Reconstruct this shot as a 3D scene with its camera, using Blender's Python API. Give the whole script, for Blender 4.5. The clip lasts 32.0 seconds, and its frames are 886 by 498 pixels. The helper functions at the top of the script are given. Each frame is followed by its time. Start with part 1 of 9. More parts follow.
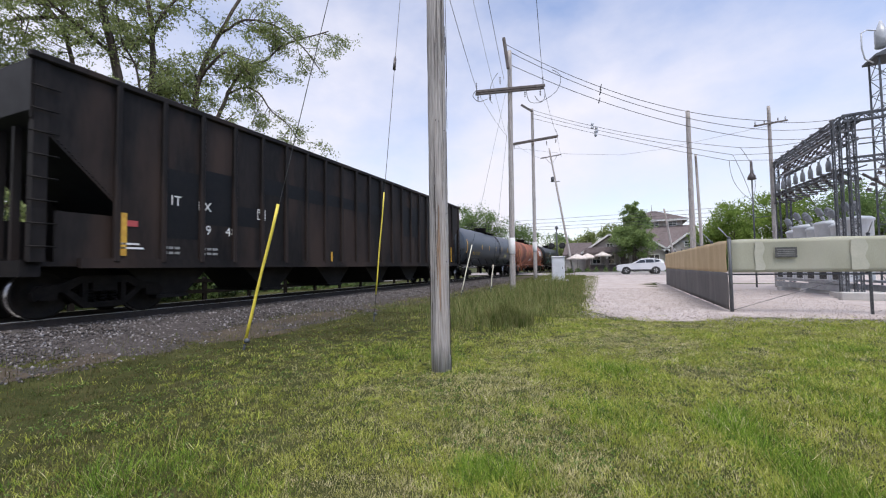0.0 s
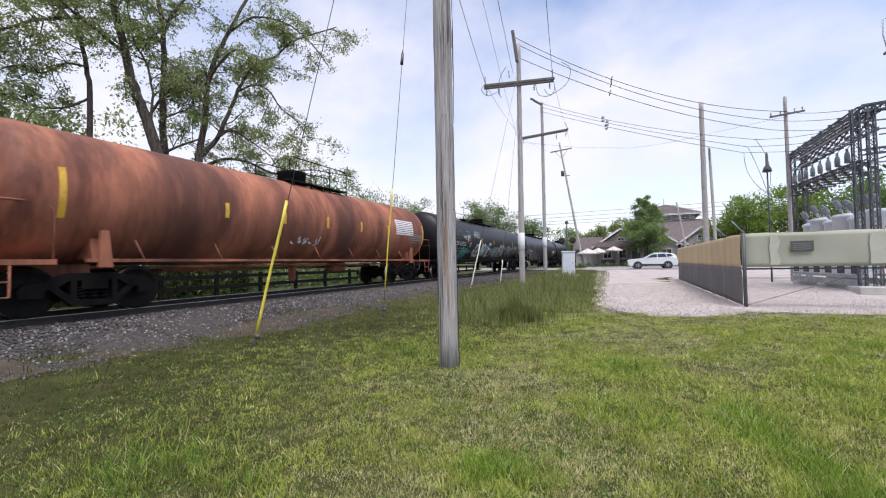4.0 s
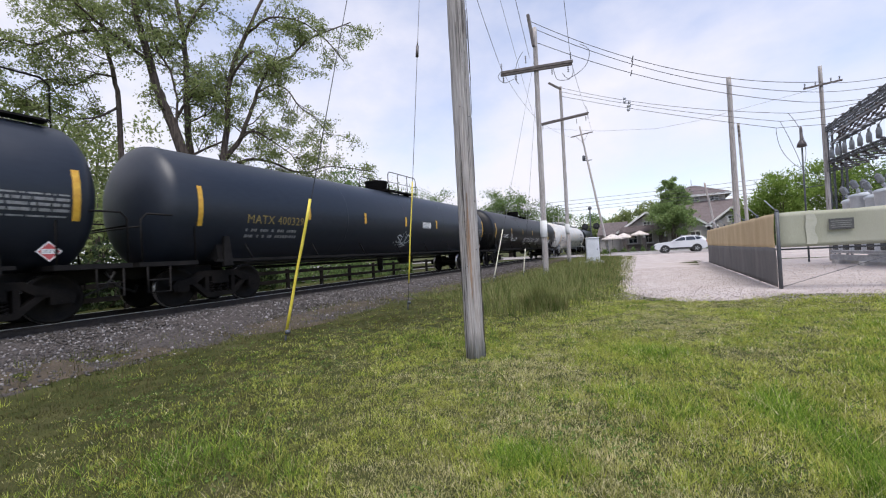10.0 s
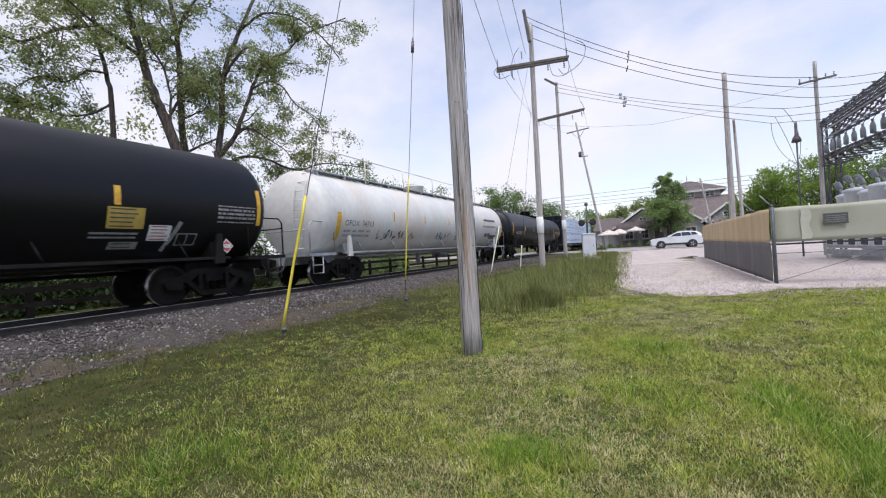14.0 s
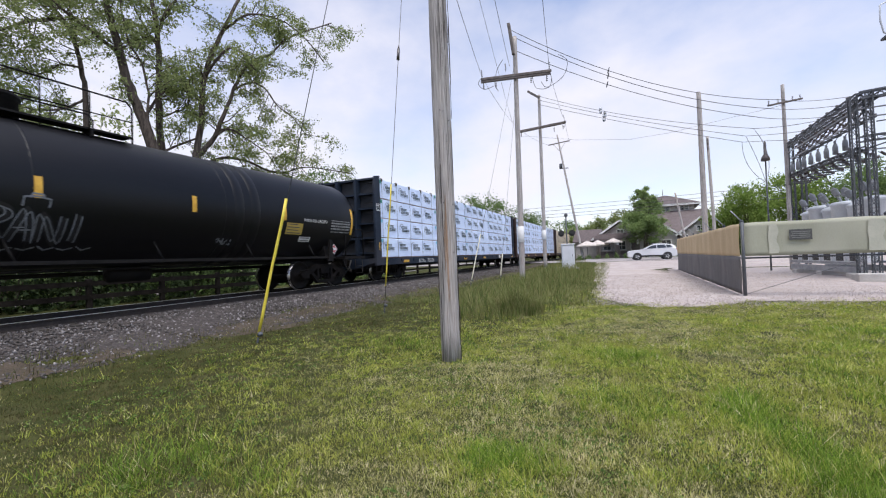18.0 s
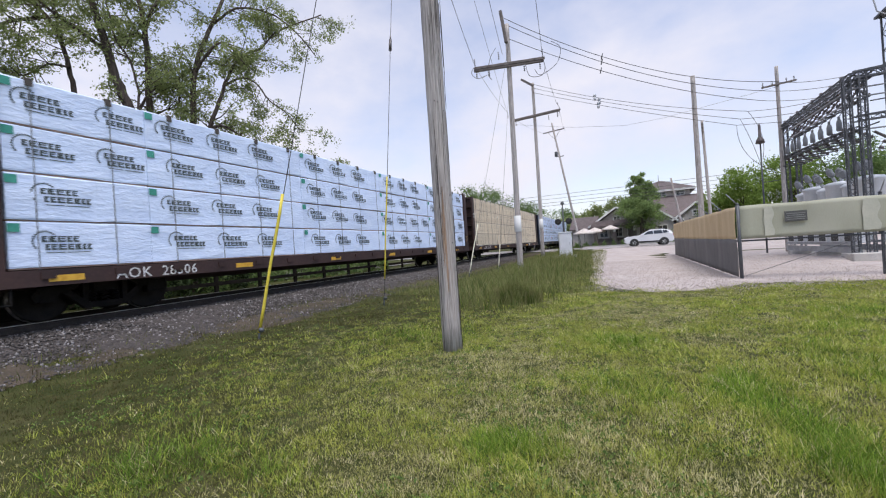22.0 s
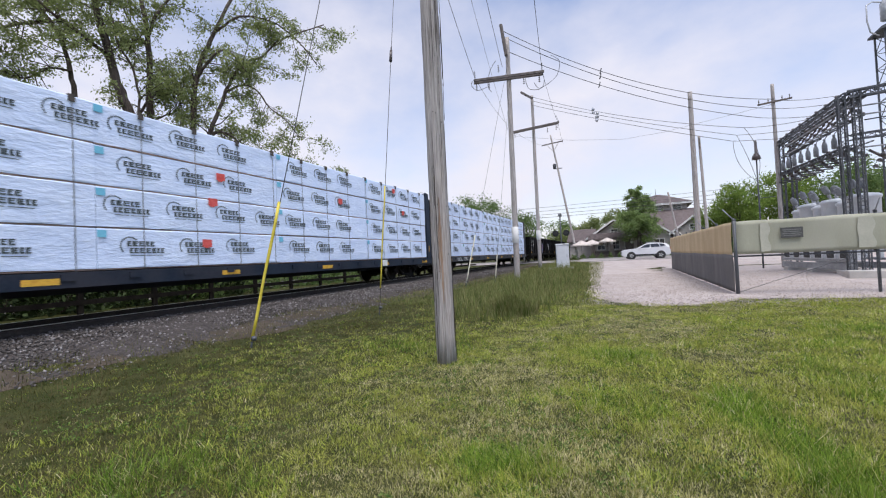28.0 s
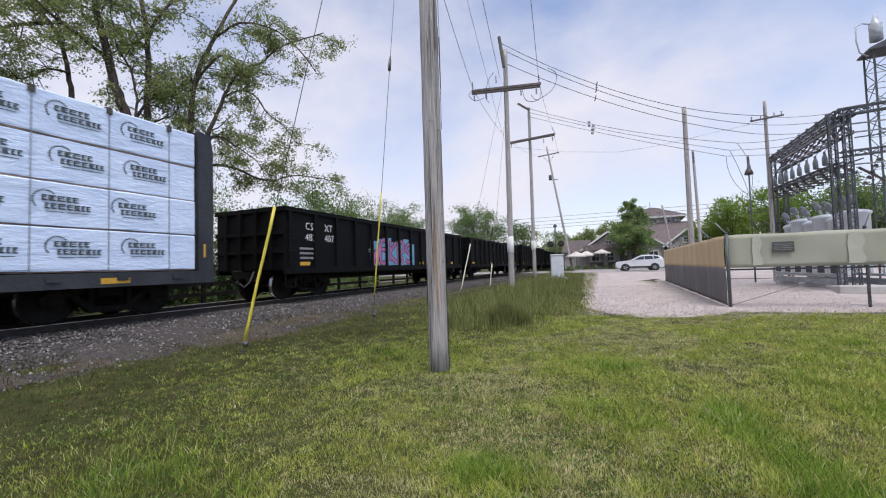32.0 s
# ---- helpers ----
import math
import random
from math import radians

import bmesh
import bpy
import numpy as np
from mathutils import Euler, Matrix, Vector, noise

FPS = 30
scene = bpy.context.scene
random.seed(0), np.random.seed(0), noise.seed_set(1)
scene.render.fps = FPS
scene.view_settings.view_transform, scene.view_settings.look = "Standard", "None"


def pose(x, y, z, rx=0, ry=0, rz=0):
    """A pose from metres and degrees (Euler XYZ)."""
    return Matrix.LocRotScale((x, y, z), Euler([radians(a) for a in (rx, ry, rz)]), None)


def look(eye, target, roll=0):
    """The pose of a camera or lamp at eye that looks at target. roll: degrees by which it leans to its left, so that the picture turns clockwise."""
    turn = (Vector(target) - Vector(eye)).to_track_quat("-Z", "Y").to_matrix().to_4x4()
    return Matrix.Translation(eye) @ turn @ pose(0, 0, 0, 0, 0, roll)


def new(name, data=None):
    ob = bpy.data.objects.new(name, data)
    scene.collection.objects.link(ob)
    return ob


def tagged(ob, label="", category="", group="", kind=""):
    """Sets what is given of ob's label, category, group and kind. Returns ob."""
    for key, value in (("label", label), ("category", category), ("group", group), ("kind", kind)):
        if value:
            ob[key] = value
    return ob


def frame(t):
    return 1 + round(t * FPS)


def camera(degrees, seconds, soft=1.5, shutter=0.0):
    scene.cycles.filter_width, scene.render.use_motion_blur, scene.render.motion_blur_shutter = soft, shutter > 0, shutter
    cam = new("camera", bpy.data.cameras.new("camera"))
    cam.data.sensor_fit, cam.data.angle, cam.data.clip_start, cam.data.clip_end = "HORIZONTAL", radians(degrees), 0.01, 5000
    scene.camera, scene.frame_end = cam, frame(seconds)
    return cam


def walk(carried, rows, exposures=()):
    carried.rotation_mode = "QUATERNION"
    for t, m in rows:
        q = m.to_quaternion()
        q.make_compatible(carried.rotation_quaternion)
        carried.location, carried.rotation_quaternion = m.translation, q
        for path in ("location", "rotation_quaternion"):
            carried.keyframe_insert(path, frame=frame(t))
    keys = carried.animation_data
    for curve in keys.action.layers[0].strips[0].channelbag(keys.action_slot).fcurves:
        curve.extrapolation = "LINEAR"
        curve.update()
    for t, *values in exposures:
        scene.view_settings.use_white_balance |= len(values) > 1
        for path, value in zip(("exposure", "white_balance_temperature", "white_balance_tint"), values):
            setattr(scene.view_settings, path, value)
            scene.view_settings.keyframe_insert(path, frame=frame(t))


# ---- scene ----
# ---------------------------------------------------------------- camera
cam = camera(94.0, 32.0, soft=1.15, shutter=0.12)
PATH = [
    (0, (0.284, 0.109, 1.478), (-0.564, 1.918, 1.567), -0.8),
    (0.5, (0.28, 0.092, 1.473), (-0.566, 1.902, 1.552), -0.8),
    (1, (0.287, 0.093, 1.484), (-0.575, 1.896, 1.563), -0.7),
    (1.5, (0.29, 0.094, 1.488), (-0.589, 1.888, 1.579), -0.8),
    (2, (0.294, 0.098, 1.488), (-0.594, 1.887, 1.594), -1.1),
    (2.5, (0.281, 0.1, 1.481), (-0.603, 1.89, 1.595), -1.3),
    (3, (0.292, 0.106, 1.484), (-0.585, 1.9, 1.589), -1.5),
    (3.5, (0.306, 0.125, 1.481), (-0.571, 1.921, 1.566), -1.3),
    (5.5, (0.297, 0.153, 1.504), (-0.655, 1.912, 1.532), -0.3),
    (6, (0.303, 0.143, 1.509), (-0.663, 1.895, 1.53), -0.6),
    (6.5, (0.307, 0.143, 1.509), (-0.668, 1.889, 1.528), -1.1),
    (7, (0.301, 0.134, 1.499), (-0.678, 1.878, 1.518), -1.5),
    (7.5, (0.3, 0.126, 1.511), (-0.68, 1.869, 1.53), -1.8),
    (8, (0.297, 0.124, 1.507), (-0.683, 1.867, 1.531), -2.1),
    (8.5, (0.314, 0.11, 1.504), (-0.668, 1.852, 1.532), -2.4),
    (9, (0.301, 0.098, 1.502), (-0.681, 1.84, 1.53), -2.6),
    (9.5, (0.298, 0.098, 1.515), (-0.685, 1.84, 1.542), -2.7),
    (10, (0.307, 0.109, 1.505), (-0.678, 1.849, 1.532), -3.0),
    (10.5, (0.306, 0.108, 1.497), (-0.68, 1.848, 1.521), -3.1),
    (11, (0.308, 0.107, 1.496), (-0.681, 1.845, 1.517), -3.2),
    (11.5, (0.31, 0.1, 1.502), (-0.682, 1.837, 1.52), -3.3),
    (12, (0.301, 0.111, 1.499), (-0.69, 1.848, 1.515), -3.3),
    (12.5, (0.3, 0.11, 1.498), (-0.691, 1.847, 1.515), -3.3),
    (13, (0.309, 0.116, 1.501), (-0.682, 1.854, 1.52), -3.3),
    (13.5, (0.304, 0.121, 1.499), (-0.68, 1.862, 1.516), -3.2),
    (14, (0.3, 0.131, 1.496), (-0.672, 1.878, 1.507), -3.3),
    (14.5, (0.302, 0.125, 1.494), (-0.656, 1.881, 1.496), -3.5),
    (16.5, (0.307, 0.09, 1.484), (-0.675, 1.826, 1.622), -2.0),
    (17, (0.316, 0.079, 1.492), (-0.614, 1.848, 1.571), -1.9),
    (17.5, (0.319, 0.08, 1.486), (-0.587, 1.862, 1.541), -2.0),
    (18, (0.313, 0.106, 1.48), (-0.577, 1.896, 1.523), -2.1),
    (18.5, (0.311, 0.104, 1.483), (-0.563, 1.903, 1.512), -2.2),
    (19, (0.311, 0.092, 1.479), (-0.555, 1.895, 1.495), -2.4),
    (19.5, (0.305, 0.088, 1.476), (-0.561, 1.891, 1.484), -2.7),
    (20, (0.304, 0.099, 1.482), (-0.57, 1.898, 1.487), -2.9),
    (20.5, (0.31, 0.093, 1.479), (-0.573, 1.887, 1.486), -3.1),
    (21, (0.304, 0.09, 1.48), (-0.583, 1.882, 1.492), -3.4),
    (21.5, (0.307, 0.081, 1.488), (-0.579, 1.874, 1.497), -3.5),
    (22, (0.309, 0.083, 1.471), (-0.572, 1.878, 1.473), -3.7),
    (22.5, (0.309, 0.089, 1.484), (-0.56, 1.891, 1.47), -3.8),
    (23, (0.322, 0.098, 1.477), (-0.534, 1.905, 1.449), -3.9),
    (23.5, (0.323, 0.105, 1.469), (-0.521, 1.918, 1.43), -3.7),
    (24, (0.333, 0.107, 1.467), (-0.504, 1.923, 1.423), -3.6),
    (24.5, (0.313, 0.121, 1.468), (-0.518, 1.939, 1.424), -3.2),
    (25, (0.331, 0.117, 1.476), (-0.502, 1.935, 1.433), -2.8),
    (25.5, (0.316, 0.117, 1.484), (-0.522, 1.932, 1.449), -2.5),
    (27.5, (0.319, 0.115, 1.481), (-0.553, 1.914, 1.495), -2.7),
    (28, (0.317, 0.123, 1.492), (-0.551, 1.924, 1.539), -2.7),
    (28.5, (0.335, 0.121, 1.493), (-0.525, 1.925, 1.568), -2.7),
    (29, (0.324, 0.135, 1.496), (-0.533, 1.939, 1.596), -2.5),
    (29.5, (0.321, 0.104, 1.488), (-0.548, 1.902, 1.603), -2.1),
    (30, (0.311, 0.11, 1.486), (-0.571, 1.902, 1.602), -1.5),
    (30.5, (0.327, 0.074, 1.494), (-0.557, 1.865, 1.608), -1.1),
    (31, (0.323, 0.084, 1.488), (-0.545, 1.883, 1.595), -1.0),
    (31.5, (0.333, 0.113, 1.478), (-0.514, 1.922, 1.579), -1.4),
    (32, (0.326, 0.119, 1.478), (-0.519, 1.929, 1.566), -1.7),
]
walk(cam, [(t, look(eye, target, roll)) for t, eye, target, roll in PATH], exposures=[(0.0, 0.18), (1.0, 0.30), (2.5, 0.30), (7.0, 0.22), (14.0, 0.21), (18.0, 0.20), (22.0, 0.10), (25.0, 0.18), (28.0, 0.08), (32.0, 0.04)])

# ---------------------------------------------------------------- sky and sun
SUN_EL, SUN_AZ = 67.0, 135.0      # azimuth from +y, clockwise: behind the standpoint
world = bpy.data.worlds.new("sky")
scene.world = world
world.use_nodes = True
wt = world.node_tree
wt.nodes.clear()
w_out = wt.nodes.new("ShaderNodeOutputWorld")
w_bg = wt.nodes.new("ShaderNodeBackground")
w_sky = wt.nodes.new("ShaderNodeTexSky")
w_sky.sky_type = 'NISHITA'
w_sky.sun_disc = False
w_sky.sun_elevation, w_sky.sun_rotation = radians(SUN_EL), radians(SUN_AZ)
w_sky.dust_density, w_sky.ozone_density = 1.2, 1.5
w_co = wt.nodes.new("ShaderNodeTexCoord")
w_map = wt.nodes.new("ShaderNodeMapping")
w_map.inputs["Scale"].default_value = (1.0, 1.0, 1.7)
w_noise = wt.nodes.new("ShaderNodeTexNoise")
w_noise.inputs["Scale"].default_value = 1.35
w_noise.inputs["Detail"].default_value = 7
w_noise.inputs["Roughness"].default_value = 0.55
w_ramp = wt.nodes.new("ShaderNodeValToRGB")
w_ramp.color_ramp.elements[0].position = 0.385
w_ramp.color_ramp.elements[1].position = 0.67
w_mix = wt.nodes.new("ShaderNodeMix")
w_mix.data_type = 'RGBA'
w_mix.inputs["B"].default_value = (10.6, 10.45, 11.7, 1)
w_scale = wt.nodes.new("ShaderNodeMix")
w_scale.data_type, w_scale.blend_type = 'RGBA', 'MULTIPLY'
w_scale.inputs["Factor"].default_value = 1.0
w_scale.inputs["B"].default_value = (2.95, 2.68, 2.72, 1)
wt.links.new(w_co.outputs["Generated"], w_map.inputs["Vector"])
wt.links.new(w_map.outputs["Vector"], w_noise.inputs["Vector"])
# the cloud is thicker towards the west and thins overhead
w_west = wt.nodes.new("ShaderNodeVectorMath")
w_west.operation = 'DOT_PRODUCT'
w_west.inputs[1].default_value = (-0.24, 0.0, -0.10)
w_sum = wt.nodes.new("ShaderNodeMath")
wt.links.new(w_co.outputs["Generated"], w_west.inputs[0])
wt.links.new(w_west.outputs["Value"], w_sum.inputs[0])
wt.links.new(w_noise.outputs["Fac"], w_sum.inputs[1])
wt.links.new(w_sum.outputs["Value"], w_ramp.inputs["Fac"])
wt.links.new(w_ramp.outputs["Color"], w_mix.inputs["Factor"])
wt.links.new(w_sky.outputs["Color"], w_scale.inputs["A"])
wt.links.new(w_scale.outputs["Result"], w_mix.inputs["A"])
wt.links.new(w_mix.outputs["Result"], w_bg.inputs["Color"])
w_bg.inputs["Strength"].default_value = 0.078
wt.links.new(w_bg.outputs["Background"], w_out.inputs["Surface"])

sun_data = bpy.data.lights.new("sun", 'SUN')
sun_data.energy, sun_data.angle, sun_data.color = 3.0, radians(40), (1.0, 0.985, 0.96)
sun = new("sun", sun_data)
az, el = radians(SUN_AZ), radians(SUN_EL)
sun_dir = Vector((math.sin(az) * math.cos(el), math.cos(az) * math.cos(el), math.sin(el)))
sun.matrix_world = look(sun_dir * 200, (0, 0, 0))

# ---------------------------------------------------------------- materials
def material(name, c1, c2, scale=4.0, rough=0.7, metal=0.0, bump=0.2, fine=40.0, fine_mix=0.35, stretch=(1, 1, 1),
             spec=0.5, c3=None, per_object=0.0, detail=6.0, blotch=0.0, blotch_col=(0.1, 0.06, 0.03), blotch_scale=0.6, rough_var=0.15,
             bump_dist=0.02, transl=0.0, lo=0.37, hi=0.63):
    """Two colours mixed by coarse noise, broken up by fine noise; optional third colour in blotches."""
    m = bpy.data.materials.new(name)
    m.use_nodes = True
    t = m.node_tree
    nd, ln = t.nodes, t.links
    b = nd["Principled BSDF"]
    co = nd.new("ShaderNodeTexCoord")
    mp = nd.new("ShaderNodeMapping")
    mp.inputs["Scale"].default_value = stretch
    ln.new(co.outputs["Object"], mp.inputs["Vector"])
    n1 = nd.new("ShaderNodeTexNoise")
    n1.inputs["Scale"].default_value, n1.inputs["Detail"].default_value = scale, detail
    n2 = nd.new("ShaderNodeTexNoise")
    n2.inputs["Scale"].default_value, n2.inputs["Detail"].default_value = fine, 3
    for n in (n1, n2):
        ln.new(mp.outputs["Vector"], n.inputs["Vector"])
    mixf = nd.new("ShaderNodeMix")
    mixf.inputs["Factor"].default_value = fine_mix
    ln.new(n1.outputs["Fac"], mixf.inputs["A"])
    ln.new(n2.outputs["Fac"], mixf.inputs["B"])
    rp = nd.new("ShaderNodeMapRange")
    rp.inputs["From Min"].default_value, rp.inputs["From Max"].default_value = lo, hi
    ln.new(mixf.outputs["Result"], rp.inputs["Value"])
    cm = nd.new("ShaderNodeMix")
    cm.data_type = 'RGBA'
    cm.inputs["A"].default_value, cm.inputs["B"].default_value = (*c1, 1), (*c2, 1)
    ln.new(rp.outputs["Result"], cm.inputs["Factor"])
    col = cm.outputs["Result"]
    if blotch > 0:
        n3 = nd.new("ShaderNodeTexNoise")
        n3.inputs["Scale"].default_value, n3.inputs["Detail"].default_value = blotch_scale, 5
        ln.new(mp.outputs["Vector"], n3.inputs["Vector"])
        r3 = nd.new("ShaderNodeMapRange")
        r3.inputs["From Min"].default_value, r3.inputs["From Max"].default_value = 0.5, 0.68
        r3.inputs["To Max"].default_value = blotch
        ln.new(n3.outputs["Fac"], r3.inputs["Value"])
        c4 = nd.new("ShaderNodeMix")
        c4.data_type = 'RGBA'
        c4.inputs["B"].default_value = (*blotch_col, 1)
        ln.new(col, c4.inputs["A"])
        ln.new(r3.outputs["Result"], c4.inputs["Factor"])
        col = c4.outputs["Result"]
    if per_object > 0:
        oi = nd.new("ShaderNodeObjectInfo")
        hs = nd.new("ShaderNodeHueSaturation")
        mr = nd.new("ShaderNodeMapRange")
        mr.inputs["To Min"].default_value, mr.inputs["To Max"].default_value = 1 - per_object, 1 + per_object
        ln.new(oi.outputs["Random"], mr.inputs["Value"])
        ln.new(mr.outputs["Result"], hs.inputs["Value"])
        ln.new(col, hs.inputs["Color"])
        col = hs.outputs["Color"]
    ln.new(col, b.inputs["Base Color"])
    b.inputs["Metallic"].default_value = metal
    b.inputs["Specular IOR Level"].default_value = spec
    rr = nd.new("ShaderNodeMapRange")
    rr.inputs["To Min"].default_value, rr.inputs["To Max"].default_value = max(0.02, rough - rough_var), min(1, rough + rough_var)
    ln.new(n1.outputs["Fac"], rr.inputs["Value"])
    ln.new(rr.outputs["Result"], b.inputs["Roughness"])
    if bump > 0:
        bp = nd.new("ShaderNodeBump")
        bp.inputs["Strength"].default_value, bp.inputs["Distance"].default_value = bump, bump_dist
        ln.new(mixf.outputs["Result"], bp.inputs["Height"])
        ln.new(bp.outputs["Normal"], b.inputs["Normal"])
    if transl > 0:
        b.inputs["Transmission Weight"].default_value = 0
        tr = nd.new("ShaderNodeBsdfTranslucent")
        mx = nd.new("ShaderNodeMixShader")
        mx.inputs["Fac"].default_value = transl
        ln.new(col, tr.inputs["Color"])
        ln.new(b.outputs["BSDF"], mx.inputs[1])
        ln.new(tr.outputs["BSDF"], mx.inputs[2])
        ln.new(mx.outputs["Shader"], nd["Material Output"].inputs["Surface"])
    return m


def island_material(name, cols, rough=0.8, transl=0.0, spec=0.3, mottle=None):
    """Colour picked per mesh island, for blades and leaves; mottle: a second colour that drifts through in patches, with uneven vigour."""
    m = bpy.data.materials.new(name)
    m.use_nodes = True
    nd, ln = m.node_tree.nodes, m.node_tree.links
    b = nd["Principled BSDF"]
    g = nd.new("ShaderNodeNewGeometry")
    r = nd.new("ShaderNodeValToRGB")
    el_ = r.color_ramp.elements
    while len(el_) < len(cols):
        el_.new(0.5)
    for i, c in enumerate(cols):
        el_[i].position, el_[i].color = i / (len(cols) - 1), (*c, 1)
    ln.new(g.outputs["Random Per Island"], r.inputs["Fac"])
    col = r.outputs["Color"]
    if mottle:
        co = nd.new("ShaderNodeTexCoord")
        for scale, blend, k0, k1 in ((4.0, 'MIX', 0.0, 0.45), (1.7, 'MULTIPLY', 0.0, 0.55)):
            nz = nd.new("ShaderNodeTexNoise")
            nz.inputs["Scale"].default_value, nz.inputs["Detail"].default_value = scale, 4
            ln.new(co.outputs["Object"], nz.inputs["Vector"])
            mr = nd.new("ShaderNodeMapRange")
            mr.inputs["From Min"].default_value, mr.inputs["From Max"].default_value = .40, .64
            mr.inputs["To Min"].default_value, mr.inputs["To Max"].default_value = k0, k1
            ln.new(nz.outputs["Fac"], mr.inputs["Value"])
            mx = nd.new("ShaderNodeMix")
            mx.data_type, mx.blend_type = 'RGBA', blend
            mx.inputs["B"].default_value = (*mottle, 1) if blend == 'MIX' else (0.50, 0.53, 0.45, 1)
            ln.new(mr.outputs["Result"], mx.inputs["Factor"])
            ln.new(col, mx.inputs["A"])
            col = mx.outputs["Result"]
    ln.new(col, b.inputs["Base Color"])
    b.inputs["Roughness"].default_value, b.inputs["Specular IOR Level"].default_value = rough, spec
    if transl > 0:
        tr = nd.new("ShaderNodeBsdfTranslucent")
        mx = nd.new("ShaderNodeMixShader")
        mx.inputs["Fac"].default_value = transl
        ln.new(col, tr.inputs["Color"])
        ln.new(b.outputs["BSDF"], mx.inputs[1])
        ln.new(tr.outputs["BSDF"], mx.inputs[2])
        ln.new(mx.outputs["Shader"], nd["Material Output"].inputs["Surface"])
    return m


def glass(name, tint=(0.02, 0.025, 0.03)):
    m = bpy.data.materials.new(name)
    m.use_nodes = True
    b = m.node_tree.nodes["Principled BSDF"]
    b.inputs["Base Color"].default_value = (*tint, 1)
    b.inputs["Roughness"].default_value = 0.05
    b.inputs["Specular IOR Level"].default_value = 0.7
    return m


M = {}
M["soil_grass"] = material("lawn_soil", (0.026, 0.034, 0.008), (0.075, 0.076, 0.026), scale=2.2, fine=70, rough=0.95, bump=0.8, blotch=0.25, fine_mix=0.6, lo=0.42, hi=0.62,
                           blotch_col=(0.13, 0.11, 0.06), blotch_scale=0.9, spec=0.1)
M["ballast_bed"] = material("ballast_bed", (0.034, 0.029, 0.027), (0.095, 0.083, 0.078), scale=9, fine=28, rough=0.95, bump=0.9, fine_mix=0.6, bump_dist=0.05, spec=0.15)
M["ballast"] = material("ballast_stone", (0.12, 0.11, 0.11), (0.36, 0.335, 0.345), scale=3, fine=14, rough=0.9, bump=0.3, per_object=0.3, spec=0.2)
M["gravel"] = material("pale_gravel", (0.33, 0.285, 0.265), (0.46, 0.41, 0.385), scale=1.3, fine=60, rough=0.95, bump=0.25, fine_mix=0.5, blotch=0.4, lo=0.36, hi=0.64,
                       blotch_col=(0.36, 0.305, 0.27), blotch_scale=0.5, spec=0.1)
M["asphalt"] = material("worn_asphalt", (0.23, 0.21, 0.20), (0.36, 0.33, 0.32), scale=0.5, fine=60, rough=0.9, bump=0.2, spec=0.2)
M["concrete"] = material("concrete", (0.36, 0.35, 0.33), (0.5, 0.48, 0.46), scale=2, fine=30, rough=0.9, bump=0.2)
M["pole_wood"] = material("weathered_pole_wood", (0.20, 0.185, 0.175), (0.52, 0.49, 0.47), scale=9, fine=34, stretch=(3, 3, 0.10), rough=0.9, bump=1.0, lo=0.36, hi=0.62,
                          fine_mix=0.55, blotch=0.4, blotch_col=(0.42, 0.34, 0.29), blotch_scale=2.2, spec=0.15, bump_dist=0.04)
M["split_wood"] = material("raw_split_wood", (0.17, 0.115, 0.08), (0.40, 0.28, 0.20), scale=10, fine=40, stretch=(3, 3, 0.12), rough=0.9, bump=0.8, fine_mix=0.5, spec=0.1)
M["crack"] = material("dark_wood_crack", (0.025, 0.02, 0.018), (0.07, 0.058, 0.05), scale=9, rough=0.95, bump=0.3, spec=0.05)
M["arm_wood"] = material("grey_arm_wood", (0.07, 0.06, 0.056), (0.17, 0.15, 0.14), scale=6, fine=30, rough=0.9, bump=0.4)
M["tie_wood"] = material("tie_wood", (0.03, 0.025, 0.02), (0.09, 0.075, 0.06), scale=4, fine=25, rough=0.9, bump=0.5)
M["rail_steel"] = material("rail_steel", (0.016, 0.012, 0.010), (0.045, 0.034, 0.028), scale=6, rough=0.7, metal=0.2, bump=0.2)
M["rail_top"] = material("rail_head_polished", (0.66, 0.65, 0.64), (0.78, 0.77, 0.76), scale=12, rough=0.42, metal=0.9, bump=0)
M["black_steel"] = material("black_dusty_steel", (0.007, 0.0065, 0.0065), (0.018, 0.016, 0.015), scale=3, fine=25, rough=0.65, bump=0.15, spec=0.12)
M["truck_steel"] = material("grimy_truck_steel", (0.004, 0.0035, 0.0032), (0.014, 0.0115, 0.010), scale=5, fine=30, rough=0.8, bump=0.3, spec=0.12)
M["wheel_steel"] = material("wheel_steel", (0.005, 0.0043, 0.0038), (0.015, 0.0125, 0.0105), scale=5, rough=0.7, metal=0.0, bump=0.2, spec=0.15)
M["tread"] = material("worn_wheel_tread", (0.20, 0.195, 0.19), (0.32, 0.31, 0.30), scale=8, rough=0.3, metal=1.0, bump=0)
M["tank_black"] = material("black_tank_paint", (0.0024, 0.0026, 0.0034), (0.0046, 0.0048, 0.0060), scale=0.5, fine=12, rough=0.42, bump=0.03, blotch=0.5,
                           blotch_col=(0.010, 0.0098, 0.0100), blotch_scale=0.35, stretch=(1, 0.35, 1), spec=0.26, rough_var=0.08)
M["tank_grey"] = material("blue_grey_tank_paint", (0.032, 0.042, 0.056), (0.052, 0.064, 0.080), scale=0.5, fine=12, rough=0.40, bump=0.03, blotch=0.4,
                          blotch_col=(0.07, 0.074, 0.080), blotch_scale=0.35, stretch=(1, 0.35, 1), spec=0.35, rough_var=0.08)
